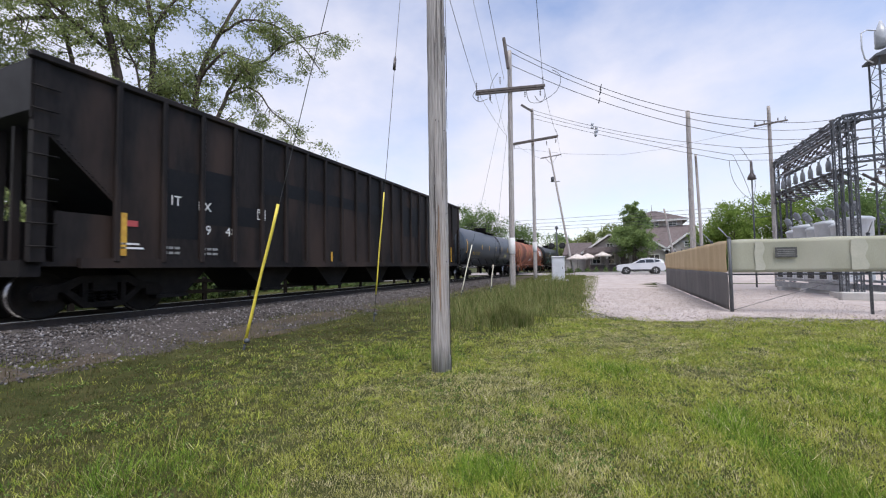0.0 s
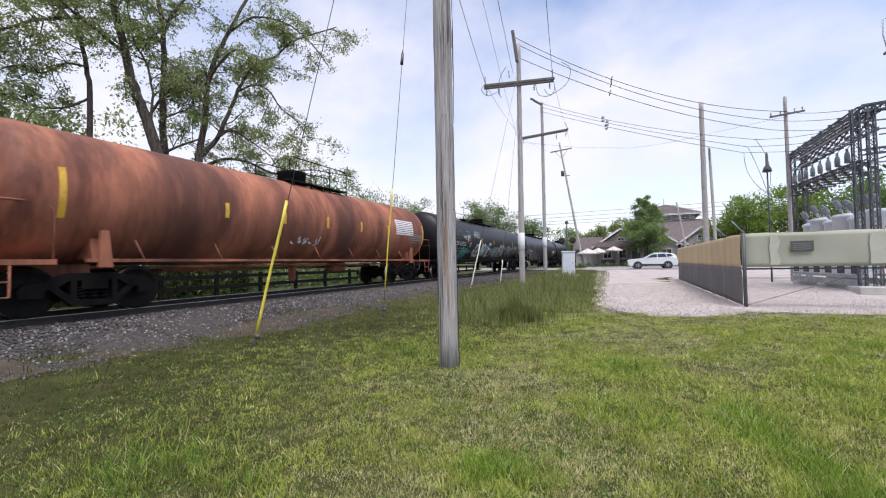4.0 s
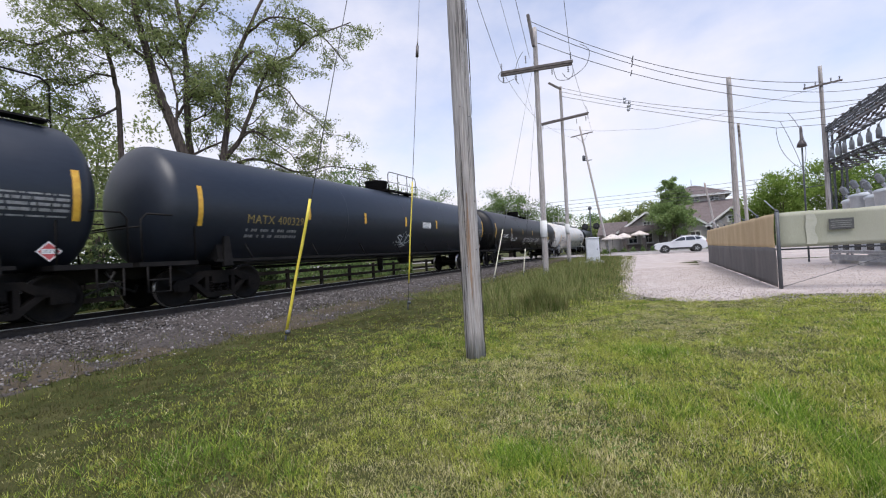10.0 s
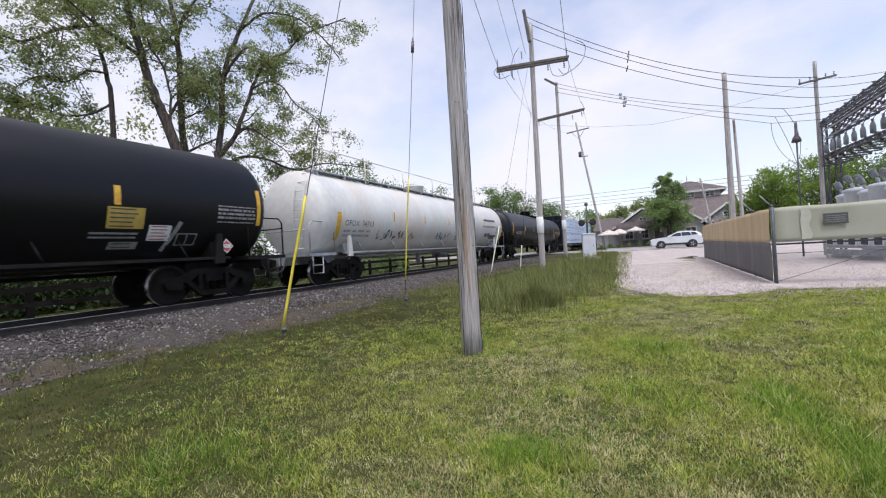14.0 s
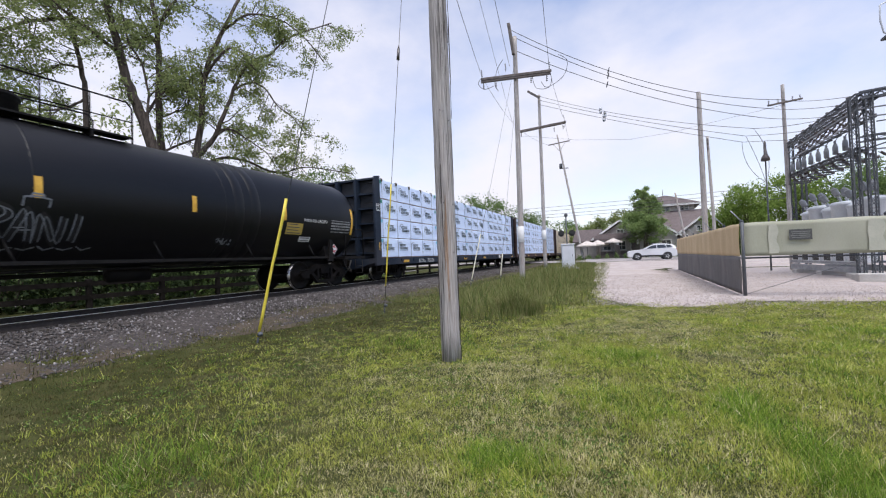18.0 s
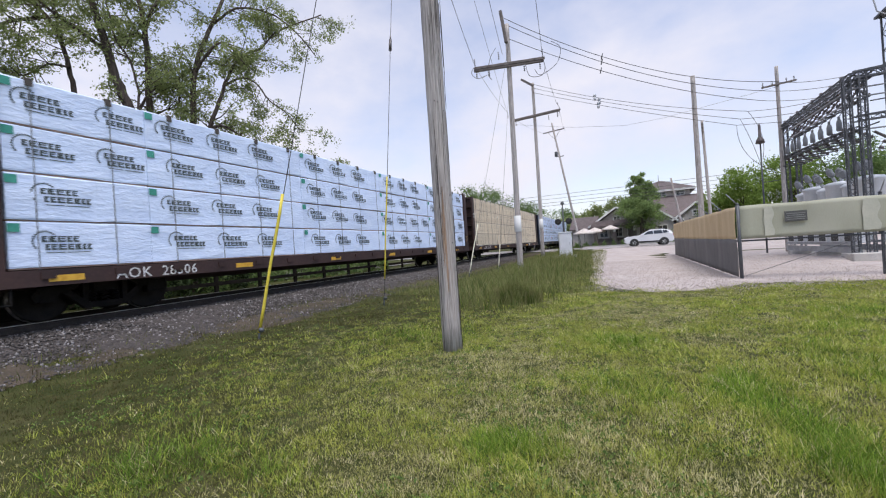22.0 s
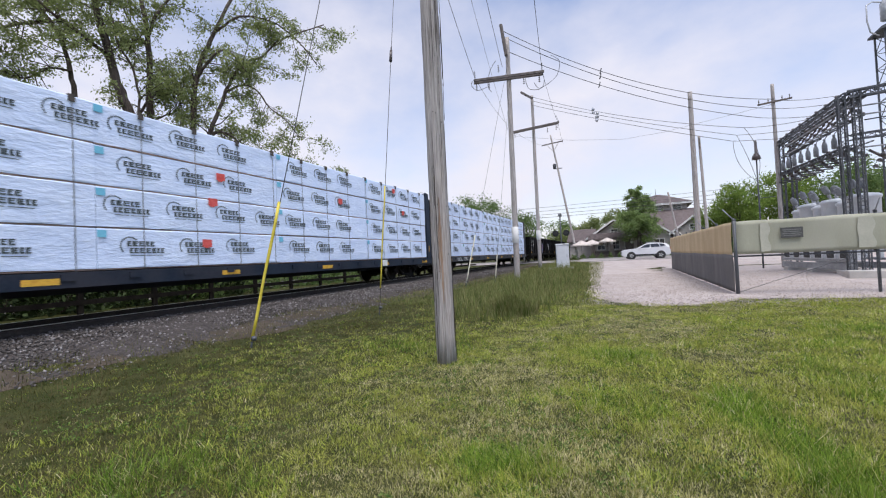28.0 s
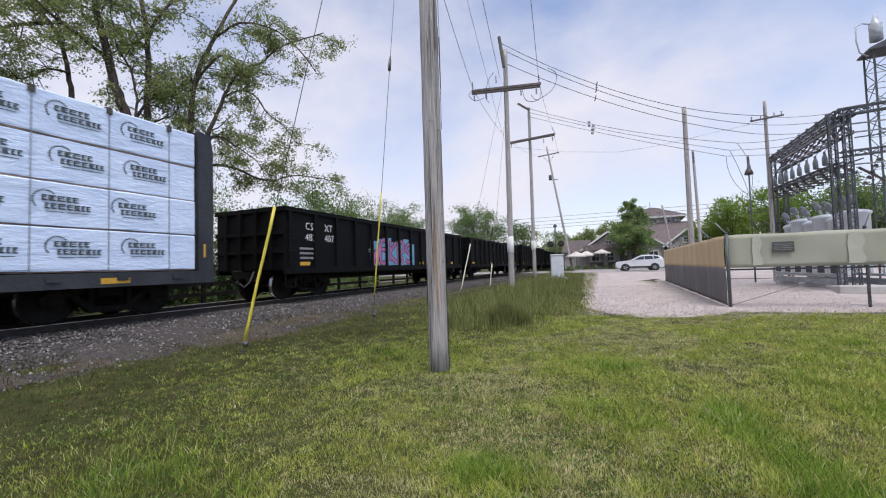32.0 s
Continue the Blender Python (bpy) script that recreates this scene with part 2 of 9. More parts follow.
M["tank_slate"] = material("dark_slate_tank_paint", (0.0105, 0.0148, 0.023), (0.0185, 0.0235, 0.034), scale=0.5, fine=12, rough=0.40, bump=0.03, blotch=0.4,
                           blotch_col=(0.025, 0.028, 0.034), blotch_scale=0.35, stretch=(1, 0.35, 1), spec=0.35, rough_var=0.08)
M["tank_rust"] = material("rust_orange_tank_paint", (0.11, 0.031, 0.014), (0.40, 0.145, 0.078), scale=0.8, fine=7, rough=0.75, bump=0.12, blotch=0.85,
                          blotch_col=(0.060, 0.020, 0.012), blotch_scale=0.55, stretch=(0.5, 1.3, 0.35), fine_mix=0.25)
M["tank_white"] = material("off_white_tank_paint", (0.46, 0.455, 0.43), (0.60, 0.595, 0.565), scale=0.6, fine=8, rough=0.55, bump=0.05, blotch=0.6,
                           blotch_col=(0.58, 0.46, 0.37), blotch_scale=0.8, stretch=(0.5, 1, 0.6))
M["hopper"] = material("sooty_hopper_paint", (0.0065, 0.0058, 0.0060), (0.020, 0.0168, 0.0164), scale=0.8, fine=10, rough=0.6, bump=0.08, blotch=0.8,
                       blotch_col=(0.046, 0.031, 0.025), blotch_scale=0.7, stretch=(1, 1.1, 0.3), spec=0.16)
# repainted side patches, and also the painted-in shade of the hopper's recessed ends
M["hopper_patch_shade"] = material("dark_repaint_and_shade", (0.0035, 0.004, 0.0055), (0.008, 0.008, 0.009), scale=2, fine=12, rough=0.55, bump=0.03, spec=0.2)
M["hood_grey"] = material("dull_grey_hood", (0.13, 0.14, 0.15), (0.22, 0.23, 0.245), scale=5, rough=0.45, bump=0.02)
M["gondola"] = material("black_gondola_paint", (0.0022, 0.0022, 0.0026), (0.0055, 0.0052, 0.0054), scale=1, fine=12, rough=0.6, bump=0.08, spec=0.14)
M["car_blue"] = material("dark_blue_car_paint", (0.009, 0.015, 0.028), (0.020, 0.030, 0.048), scale=1.2, fine=14, rough=0.6, bump=0.06, blotch=0.4, blotch_col=(0.05, 0.04, 0.038), spec=0.25)
M["car_black"] = material("faded_black_car_paint", (0.016, 0.018, 0.022), (0.04, 0.042, 0.048), scale=1.2, fine=14, rough=0.6, bump=0.06)
M["car_brown"] = material("maroon_brown_car_paint", (0.025, 0.011, 0.010), (0.052, 0.025, 0.021), scale=1.2, fine=14, rough=0.7, bump=0.06)
M["wrap"] = material("white_lumber_wrap", (0.60, 0.705, 0.90), (0.70, 0.795, 0.96), scale=1.6, fine=9, rough=0.45, bump=0.9, per_object=0.03, stretch=(1, 0.7, 2.0), bump_dist=0.05)
M["lumber"] = material("fresh_sawn_lumber", (0.60, 0.49, 0.33), (0.84, 0.74, 0.57), scale=3, fine=26, rough=0.75, bump=0.5, stretch=(1, 0.05, 7), fine_mix=0.5, per_object=0.08,
                       blotch=0.3, blotch_col=(0.52, 0.38, 0.23), blotch_scale=1.6)
M["sticker"] = material("dark_gap_stickers", (0.03, 0.027, 0.025), (0.10, 0.085, 0.07), scale=5, rough=0.9, bump=0.2)
M["dunnage"] = material("bare_dunnage_boards", (0.13, 0.085, 0.07), (0.34, 0.24, 0.19), scale=3, fine=20, rough=0.9, bump=0.2, stretch=(1, 0.4, 1))
M["ink"] = material("grey_green_ink", (0.045, 0.065, 0.068), (0.085, 0.105, 0.11), scale=5, rough=0.7, bump=0)
M["strap"] = material("grey_strap", (0.14, 0.15, 0.165), (0.22, 0.235, 0.25), scale=5, rough=0.5, bump=0)
M["tape_green"] = material("green_tape", (0.03, 0.22, 0.16), (0.06, 0.32, 0.24), scale=5, rough=0.5, bump=0)
M["tape_blue"] = material("light_blue_tape", (0.14, 0.45, 0.62), (0.2, 0.55, 0.7), scale=5, rough=0.5, bump=0)
M["tape_red"] = material("red_spray", (0.55, 0.06, 0.05), (0.7, 0.12, 0.1), scale=9, rough=0.7, bump=0)
M["white_mark"] = material("white_stencil", (0.60, 0.60, 0.58), (0.78, 0.78, 0.76), scale=6, rough=0.7, bump=0)
M["grey_mark"] = material("faded_stencil", (0.16, 0.16, 0.16), (0.32, 0.32, 0.31), scale=9, rough=0.7, bump=0)
M["yellow_mark"] = material("yellow_stencil", (0.36, 0.25, 0.05), (0.50, 0.35, 0.07), scale=6, rough=0.7, bump=0)
M["notice_yellow"] = material("pale_yellow_notice", (0.52, 0.48, 0.16), (0.64, 0.60, 0.24), scale=6, rough=0.6, bump=0)
M["faded_yellow"] = material("faded_yellow_stencil", (0.20, 0.15, 0.05), (0.30, 0.22, 0.065), scale=6, rough=0.7, bump=0)
M["reflector"] = material("amber_reflective_tape", (0.52, 0.27, 0.025), (0.70, 0.42, 0.05), scale=8, rough=0.4, bump=0)
M["tag_teal"] = material("teal_spray", (0.05, 0.27, 0.24), (0.13, 0.42, 0.36), scale=5, rough=0.6, bump=0)
M["tag_white"] = material("pale_spray", (0.45, 0.50, 0.52), (0.68, 0.72, 0.74), scale=3, rough=0.6, bump=0)
M["tag_pale"] = material("milky_spray", (0.24, 0.27, 0.29), (0.40, 0.43, 0.45), scale=3, rough=0.6, bump=0)
M["tag_grey"] = material("dull_spray", (0.10, 0.11, 0.12), (0.22, 0.23, 0.25), scale=3, rough=0.6, bump=0)
M["tag_rim"] = material("black_spray_rim", (0.002, 0.002, 0.003), (0.006, 0.006, 0.007), scale=5, rough=0.5, bump=0)
M["tag_pink"] = material("pink_spray", (0.35, 0.10, 0.26), (0.5, 0.2, 0.4), scale=3, rough=0.6, bump=0)
M["tag_blue"] = material("cyan_spray", (0.10, 0.28, 0.42), (0.2, 0.4, 0.55), scale=3, rough=0.6, bump=0)
M["placard"] = material("red_placard", (0.35, 0.05, 0.05), (0.45, 0.08, 0.08), scale=6, rough=0.5, bump=0)
M["yellow_guard"] = material("yellow_plastic_guard", (0.53, 0.43, 0.035), (0.66, 0.54, 0.07), scale=4, fine=20, rough=0.5, bump=0.05)
M["pale_guard"] = material("pale_plastic_guard", (0.55, 0.52, 0.40), (0.68, 0.65, 0.52), scale=4, rough=0.5, bump=0.05)
M["wire"] = material("weathered_cable", (0.05, 0.05, 0.052), (0.11, 0.11, 0.115), scale=9, rough=0.6, metal=0.4, bump=0)
M["galv"] = material("galvanised_steel", (0.24, 0.25, 0.27), (0.40, 0.42, 0.44), scale=4, fine=25, rough=0.5, metal=0.5, bump=0.05)
M["dark_galv"] = material("dull_galvanised_steel", (0.055, 0.06, 0.068), (0.11, 0.118, 0.13), scale=4, fine=25, rough=0.6, metal=0.4, bump=0.05)
M["porcelain"] = material("grey_porcelain", (0.36, 0.38, 0.41), (0.50, 0.52, 0.55), scale=5, rough=0.25, bump=0)
M["dark_ins"] = material("dark_insulator", (0.05, 0.04, 0.04), (0.10, 0.085, 0.08), scale=5, rough=0.3, bump=0)
M["box_grey"] = material("pale_grey_enamel", (0.50, 0.52, 0.55), (0.62, 0.64, 0.67), scale=2, fine=14, rough=0.45, bump=0.03)
M["xf_grey"] = material("transformer_grey_enamel", (0.46, 0.49, 0.52), (0.58, 0.61, 0.64), scale=2, fine=14, rough=0.45, bump=0.03)
M["mesh_tan"] = material("tan_privacy_fabric", (0.46, 0.34, 0.19), (0.60, 0.47, 0.29), scale=1.5, fine=60, rough=0.9, bump=0.3, stretch=(1, 1, 0.3), blotch=0.4, blotch_col=(0.40, 0.28, 0.15))
M["mesh_sage"] = material("sage_privacy_fabric", (0.30, 0.30, 0.225), (0.37, 0.37, 0.29), scale=1.5, fine=60, rough=0.9, bump=0.3, stretch=(1, 1, 0.3), blotch=0.5, blotch_col=(0.36, 0.35, 0.29), blotch_scale=0.8)
M["mesh_pale"] = material("faded_fabric_patch", (0.38, 0.38, 0.31), (0.47, 0.46, 0.38), scale=2, fine=30, rough=0.9, bump=0.3)
M["mesh_grey"] = material("grey_privacy_fabric", (0.10, 0.095, 0.095), (0.175, 0.165, 0.16), scale=1.5, fine=60, rough=0.9, bump=0.3, stretch=(1, 1, 0.3))
M["sign_dark"] = material("dark_sign_plate", (0.05, 0.05, 0.05), (0.09, 0.09, 0.085), scale=8, rough=0.6, bump=0.05)
M["sign_line"] = material("sign_lettering", (0.16, 0.16, 0.15), (0.22, 0.22, 0.21), scale=8, rough=0.6, bump=0)
M["bark"] = material("furrowed_bark", (0.045, 0.036, 0.03), (0.13, 0.105, 0.09), scale=5, fine=18, stretch=(2, 2, 0.3), rough=0.95, bump=0.9, bump_dist=0.05, spec=0.1)
M["leaf"] = island_material("spring_leaves", [(0.14, 0.18, 0.065), (0.22, 0.265, 0.10), (0.32, 0.365, 0.15), (0.175, 0.22, 0.08)], transl=0.55)
M["leaf_dark"] = island_material("dense_leaves", [(0.085, 0.145, 0.045), (0.13, 0.20, 0.065), (0.19, 0.265, 0.09), (0.105, 0.165, 0.055)], transl=0.5)
M["leaf_lime"] = island_material("lime_leaves", [(0.12, 0.195, 0.035), (0.22, 0.31, 0.065), (0.16, 0.245, 0.05), (0.30, 0.40, 0.10)], transl=0.5)
M["blade"] = island_material("grass_blades", [(0.10, 0.15, 0.019), (0.35, 0.42, 0.055), (0.57, 0.61, 0.11), (0.20, 0.28, 0.031), (0.78, 0.76, 0.28)], transl=0.4, mottle=(0.44, 0.40, 0.11))
M["blade_dry"] = island_material("dry_grass_blades", [(0.62, 0.52, 0.28), (0.88, 0.79, 0.52), (0.38, 0.37, 0.12), (0.20, 0.20, 0.06), (0.74, 0.63, 0.37)], transl=0.35, mottle=(0.36, 0.37, 0.09))
M["blade_tall"] = island_material("tall_grass_blades", [(0.075, 0.12, 0.024), (0.125, 0.18, 0.04), (0.20, 0.235, 0.07), (0.33, 0.30, 0.14), (0.10, 0.15, 0.03)], transl=0.4, mottle=(0.27, 0.24, 0.10))
M["stucco"] = material("grey_beige_stucco", (0.36, 0.33, 0.31), (0.47, 0.44, 0.41), scale=2, fine=30, rough=0.9, bump=0.2)
M["shingle"] = material("brown_grey_shingle", (0.10, 0.08, 0.078), (0.19, 0.155, 0.15), scale=3, fine=18, rough=0.9, bump=0.4, per_object=0.12, fine_mix=0.5)
M["trim_white"] = material("white_trim_paint", (0.62, 0.62, 0.60), (0.75, 0.75, 0.73), scale=3, rough=0.6, bump=0.04)
M["brick_dark"] = material("dark_stone_base", (0.09, 0.075, 0.07), (0.19, 0.16, 0.15), scale=6, fine=20, rough=0.9, bump=0.4)
M["window"] = glass("window_glass")
M["canvas"] = material("striped_canvas", (0.42, 0.36, 0.32), (0.62, 0.57, 0.53), scale=3, fine=9, rough=0.9, bump=0.1)
M["suv_white"] = material("white_car_paint", (0.56, 0.57, 0.59), (0.62, 0.63, 0.65), scale=1, rough=0.25, bump=0, rough_var=0.04)
M["tyre"] = material("black_rubber", (0.012, 0.012, 0.012), (0.025, 0.025, 0.025), scale=9, rough=0.85, bump=0.1)
M["alloy"] = material("silver_alloy", (0.45, 0.46, 0.47), (0.58, 0.59, 0.6), scale=9, rough=0.35, metal=0.8, bump=0)
M["lamp_red"] = material("red_tail_lens", (0.30, 0.01, 0.01), (0.42, 0.03, 0.02), scale=9, rough=0.2, bump=0)
M["lamp_clear"] = material("clear_lens", (0.55, 0.57, 0.6), (0.7, 0.72, 0.74), scale=9, rough=0.15, bump=0)
M["plastic_black"] = material("black_plastic", (0.012, 0.012, 0.013), (0.03, 0.03, 0.03), scale=9, rough=0.6, bump=0.05)
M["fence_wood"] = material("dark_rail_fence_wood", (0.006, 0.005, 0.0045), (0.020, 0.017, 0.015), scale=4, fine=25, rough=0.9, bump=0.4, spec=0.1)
M["bulkhead_dark"] = material("shadow_black_paint", (0.008, 0.009, 0.012), (0.018, 0.02, 0.026), scale=2, rough=0.7, bump=0.05)
# brownish trackside grass, its colour darkened further for the dimness on that side
M["blade_dull"] = island_material("dull_darkened_blades", [(0.045, 0.062, 0.012), (0.085, 0.08, 0.028), (0.12, 0.10, 0.048), (0.045, 0.075, 0.012), (0.17, 0.18, 0.045)], transl=0.3, mottle=(0.15, 0.11, 0.055))
M["blade_lush"] = island_material("lush_grass_blades", [(0.035, 0.085, 0.008), (0.12, 0.235, 0.02), (0.36, 0.50, 0.07), (0.075, 0.165, 0.014)], transl=0.4, mottle=(0.22, 0.32, 0.04))
# thicket leaves with the shade under the trees put into their colour
M["leaf_shade"] = island_material("shade_dark_leaves", [(0.018, 0.032, 0.010), (0.03, 0.05, 0.016), (0.045, 0.07, 0.022)], transl=0.2)
M["leaf_pale"] = island_material("pale_green_leaves", [(0.13, 0.20, 0.07), (0.21, 0.29, 0.105), (0.31, 0.40, 0.155), (0.16, 0.24, 0.085)], transl=0.5)
M["leaf_weed"] = island_material("weed_leaves", [(0.05, 0.10, 0.02), (0.12, 0.20, 0.04), (0.22, 0.30, 0.08), (0.08, 0.14, 0.03)], transl=0.3)
M["faded_notice"] = material("faded_stencil_paint", (0.030, 0.030, 0.022), (0.075, 0.072, 0.045), scale=9, fine=60, rough=0.7, bump=0.02)
M["dirt"] = material("trackside_dirt", (0.045, 0.037, 0.028), (0.105, 0.084, 0.064), scale=3, fine=40, rough=0.95, bump=0.7, fine_mix=0.5, blotch=0.4, blotch_col=(0.075, 0.066, 0.036), blotch_scale=0.9, spec=0.1)

# ---------------------------------------------------------------- mesh tools
def box(bm, c, s, rot=None):
    """A box of size s round c; rot is a matrix applied about c."""
    m = Matrix.Translation(c) @ (rot.to_4x4() if rot else Matrix()) @ Matrix.Diagonal((*s, 1))
    v = [bm.verts.new(m @ Vector(p)) for p in ((-.5, -.5, -.5), (.5, -.5, -.5), (.5, .5, -.5), (-.5, .5, -.5), (-.5, -.5, .5), (.5, -.5, .5), (.5, .5, .5), (-.5, .5, .5))]
    for f in ((0, 3, 2, 1), (4, 5, 6, 7), (0, 1, 5, 4), (1, 2, 6, 5), (2, 3, 7, 6), (3, 0, 4, 7)):
        bm.faces.new([v[i] for i in f])
    return v


def bevel_box(bm, c, s, r=0.02, rot=None):
    """A box with chamfered edges along its longest axis and softened ends."""
    hx, hy, hz = s[0] / 2, s[1] / 2, s[2] / 2
    r = min(r, hx * .9, hy * .9, hz * .9)
    pts = [(hx, hy - r, 0), (hx - r, hy, 0), (-hx + r, hy, 0), (-hx, hy - r, 0), (-hx, -hy + r, 0), (-hx + r, -hy, 0), (hx - r, -hy, 0), (hx, -hy + r, 0)]
    q = rot.to_3x3() if rot else Matrix.Identity(3)
    rings = []
    for z, k in ((-hz, r), (-hz + r, 0), (hz - r, 0), (hz, r)):
        rings.append([bm.verts.new(Vector(c) + q @ Vector((x - math.copysign(k, x) if abs(x) > k else x, y - math.copysign(k, y) if abs(y) > k else y, z))) for x, y, _ in pts])
    for a, b in zip(rings, rings[1:]):
        for i in range(8):
            bm.faces.new((a[i], a[(i + 1) % 8], b[(i + 1) % 8], b[i]))
    bm.faces.new(rings[0][::-1])
    bm.faces.new(rings[-1])


def rod(bm, p0, p1, r0, r1=None, n=8, caps=True):
    """A tapered rod from p0 to p1."""
    p0, p1 = Vector(p0), Vector(p1)
    r1 = r0 if r1 is None else r1
    d = (p1 - p0)
    if d.length < 1e-6:
        return
    d.normalize()
    a = d.orthogonal().normalized()
    b = d.cross(a)
    rings = []
    for p, r in ((p0, r0), (p1, r1)):
        rings.append([bm.verts.new(p + (a * math.cos(k * math.tau / n) + b * math.sin(k * math.tau / n)) * r) for k in range(n)])
    for i in range(n):
        f = bm.faces.new((rings[0][i], rings[0][(i + 1) % n], rings[1][(i + 1) % n], rings[1][i]))
        f.smooth = n > 5
    if caps:
        bm.faces.new(rings[0][::-1])
        bm.faces.new(rings[1])


def tube(bm, pts, r, n=6):
    """A rod that follows points; r is one radius or one for each point."""
    pts = [Vector(p) for p in pts]
    rr = r if isinstance(r, (list, tuple)) else [r] * len(pts)
    rings, a = [], None
    for i, p in enumerate(pts):
        d = (pts[min(i + 1, len(pts) - 1)] - pts[max(i - 1, 0)]).normalized()
        a = d.orthogonal().normalized() if a is None else (a - d * a.dot(d)).normalized()
        b = d.cross(a)
        rings.append([bm.verts.new(p + (a * math.cos(k * math.tau / n) + b * math.sin(k * math.tau / n)) * rr[i]) for k in range(n)])
    for q, s in zip(rings, rings[1:]):
        for i in range(n):
            f = bm.faces.new((q[i], q[(i + 1) % n], s[(i + 1) % n], s[i]))
            f.smooth = n > 4
    bm.faces.new(rings[0][::-1])
    bm.faces.new(rings[-1])


def lathe(bm, profile, axis="z", n=16, centre=(0, 0, 0), smooth=True):
    """Turns (radius, height) pairs about an axis."""
    cx = Vector(centre)
    rings = []
    for r, h in profile:
        ring = []
        for k in range(n):
            c, s = math.cos(k * math.tau / n) * r, math.sin(k * math.tau / n) * r
            p = {"z": (c, s, h), "y": (c, h, s), "x": (h, c, s)}[axis]
            ring.append(bm.verts.new(cx + Vector(p)))
        rings.append(ring)
    for a, b in zip(rings, rings[1:]):
        for i in range(n):
            f = bm.faces.new((a[i], a[(i + 1) % n], b[(i + 1) % n], b[i]))
            f.smooth = smooth
    bm.faces.new(rings[0][::-1])
    bm.faces.new(rings[-1])


def prism(bm, outline, axis, a, b):
    """Extrudes a closed outline of pairs along an axis from a to b."""
    def place(p, h):
        return {"x": (h, p[0], p[1]), "y": (p[0], h, p[1]), "z": (p[0], p[1], h)}[axis]
    lo = [bm.verts.new(place(p, a)) for p in outline]
    hi = [bm.verts.new(place(p, b)) for p in outline]
    k = len(outline)
    for i in range(k):
        bm.faces.new((lo[i], lo[(i + 1) % k], hi[(i + 1) % k], hi[i]))
    bm.faces.new(lo[::-1])
    bm.faces.new(hi)


def mesh_of(bm, name, mat):
    bmesh.ops.recalc_face_normals(bm, faces=bm.faces)
    me = bpy.data.meshes.new(name)
    bm.to_mesh(me)
    bm.free()
    me.materials.append(mat)
    return me


def part(name, bm, mat=None, parent=None, label=""):
    """Links a bmesh (or a ready mesh) as one object under its thing or part."""
    me = bm if isinstance(bm, bpy.types.Mesh) else mesh_of(bm, name, mat)
    ob = new(name, me)
    if parent is not None:
        ob.parent = parent
    if label:
        ob["label"] = label
    return ob


def thing(name, label, category, at=None, group="", kind=""):
    ob = new(name)
    ob.empty_display_size = 0.2
    if at is not None:
        ob.matrix_basis = at
    return tagged(ob, label, category, group, kind)


def solid(name, bm, mat, label, category="", group="", kind="", at=None):
    """A one-mesh top-level thing."""
    ob = part(name, bm, mat)
    if at is not None:
        ob.matrix_basis = at
    return tagged(ob, label, category, group, kind)


def raw_mesh(name, verts, faces, mat, smooth=False):
    me = bpy.data.meshes.new(name)
    verts, faces = np.asarray(verts, np.float32), np.asarray(faces, np.int32)
    n, k = faces.shape
    me.vertices.add(len(verts))
    me.vertices.foreach_set("co", verts.ravel())
    me.loops.add(n * k)
    me.loops.foreach_set("vertex_index", faces.ravel())
    me.polygons.add(n)
    me.polygons.foreach_set("loop_start", np.arange(0, n * k, k, dtype=np.int32))
    me.polygons.foreach_set("loop_total", np.full(n, k, np.int32))
    if smooth:
        me.polygons.foreach_set("use_smooth", np.ones(n, bool))
    me.update(calc_edges=True)
    me.materials.append(mat)
    return me


def text_mesh(words, size, mat, squash=1.0, gap=1.0):
    """Flat lettering in the built-in font: x along the line, y up."""
    cu = bpy.data.curves.new("lettering", 'FONT')
    cu.body, cu.size, cu.resolution_u, cu.space_character = words, size, 2, gap
    ob = bpy.data.objects.new("lettering", cu)
    scene.collection.objects.link(ob)
    me = bpy.data.meshes.new_from_object(ob.evaluated_get(bpy.context.evaluated_depsgraph_get()))
    bpy.data.objects.remove(ob)
    for v in me.vertices:
        v.co.x *= squash
    me.materials.clear()
    me.materials.append(mat)
    return me


# ---------------------------------------------------------------- the lie of the land
TURN = radians(2.5)               # the track's heading, left of +y
TD, TN = Vector((-math.sin(TURN), math.cos(TURN), 0)), Vector((math.cos(TURN), math.sin(TURN), 0))
VC, RAIL_Z = -10.93, 0.56         # the track's centre line and rail top


def on_track(u, v=VC, z=0.0):
    return TD * u + TN * v + Vector((0, 0, z))


def smoothstep(a, b, x):
    k = np.clip((x - a) / (b - a), 0, 1)
    return k * k * (3 - 2 * k)


def ground_z(x, y):
    """Height of the ground: flat lawn, a low bank along the track, and a rise to the road."""
    v = x * TN.x + y * TN.y
    z = 0.46 * smoothstep(26, 45, y) * (1 - smoothstep(1.2, 2.0, x) * (1 - smoothstep(33.5, 36, y)))
    bank = 0.20 * smoothstep(-6.6, -8.6, v)
    return np.maximum(z, bank) + 0.03 * np.sin(x * 1.3 + 0.5) * np.sin(y * 0.9) * (1 - smoothstep(5, 30, y)) * 0.6

# ---------------------------------------------------------------- ground, road, track bed
def graded(a, b, near, fine, grow):
    out, x, s = [near], near, fine
    while x < b:
        x += s
        s *= grow
        out.append(min(x, b))
    x, s = near, fine
    while x > a:
        x -= s
        s *= grow
        out.insert(0, max(x, a))
    return np.array(sorted(set(out)))


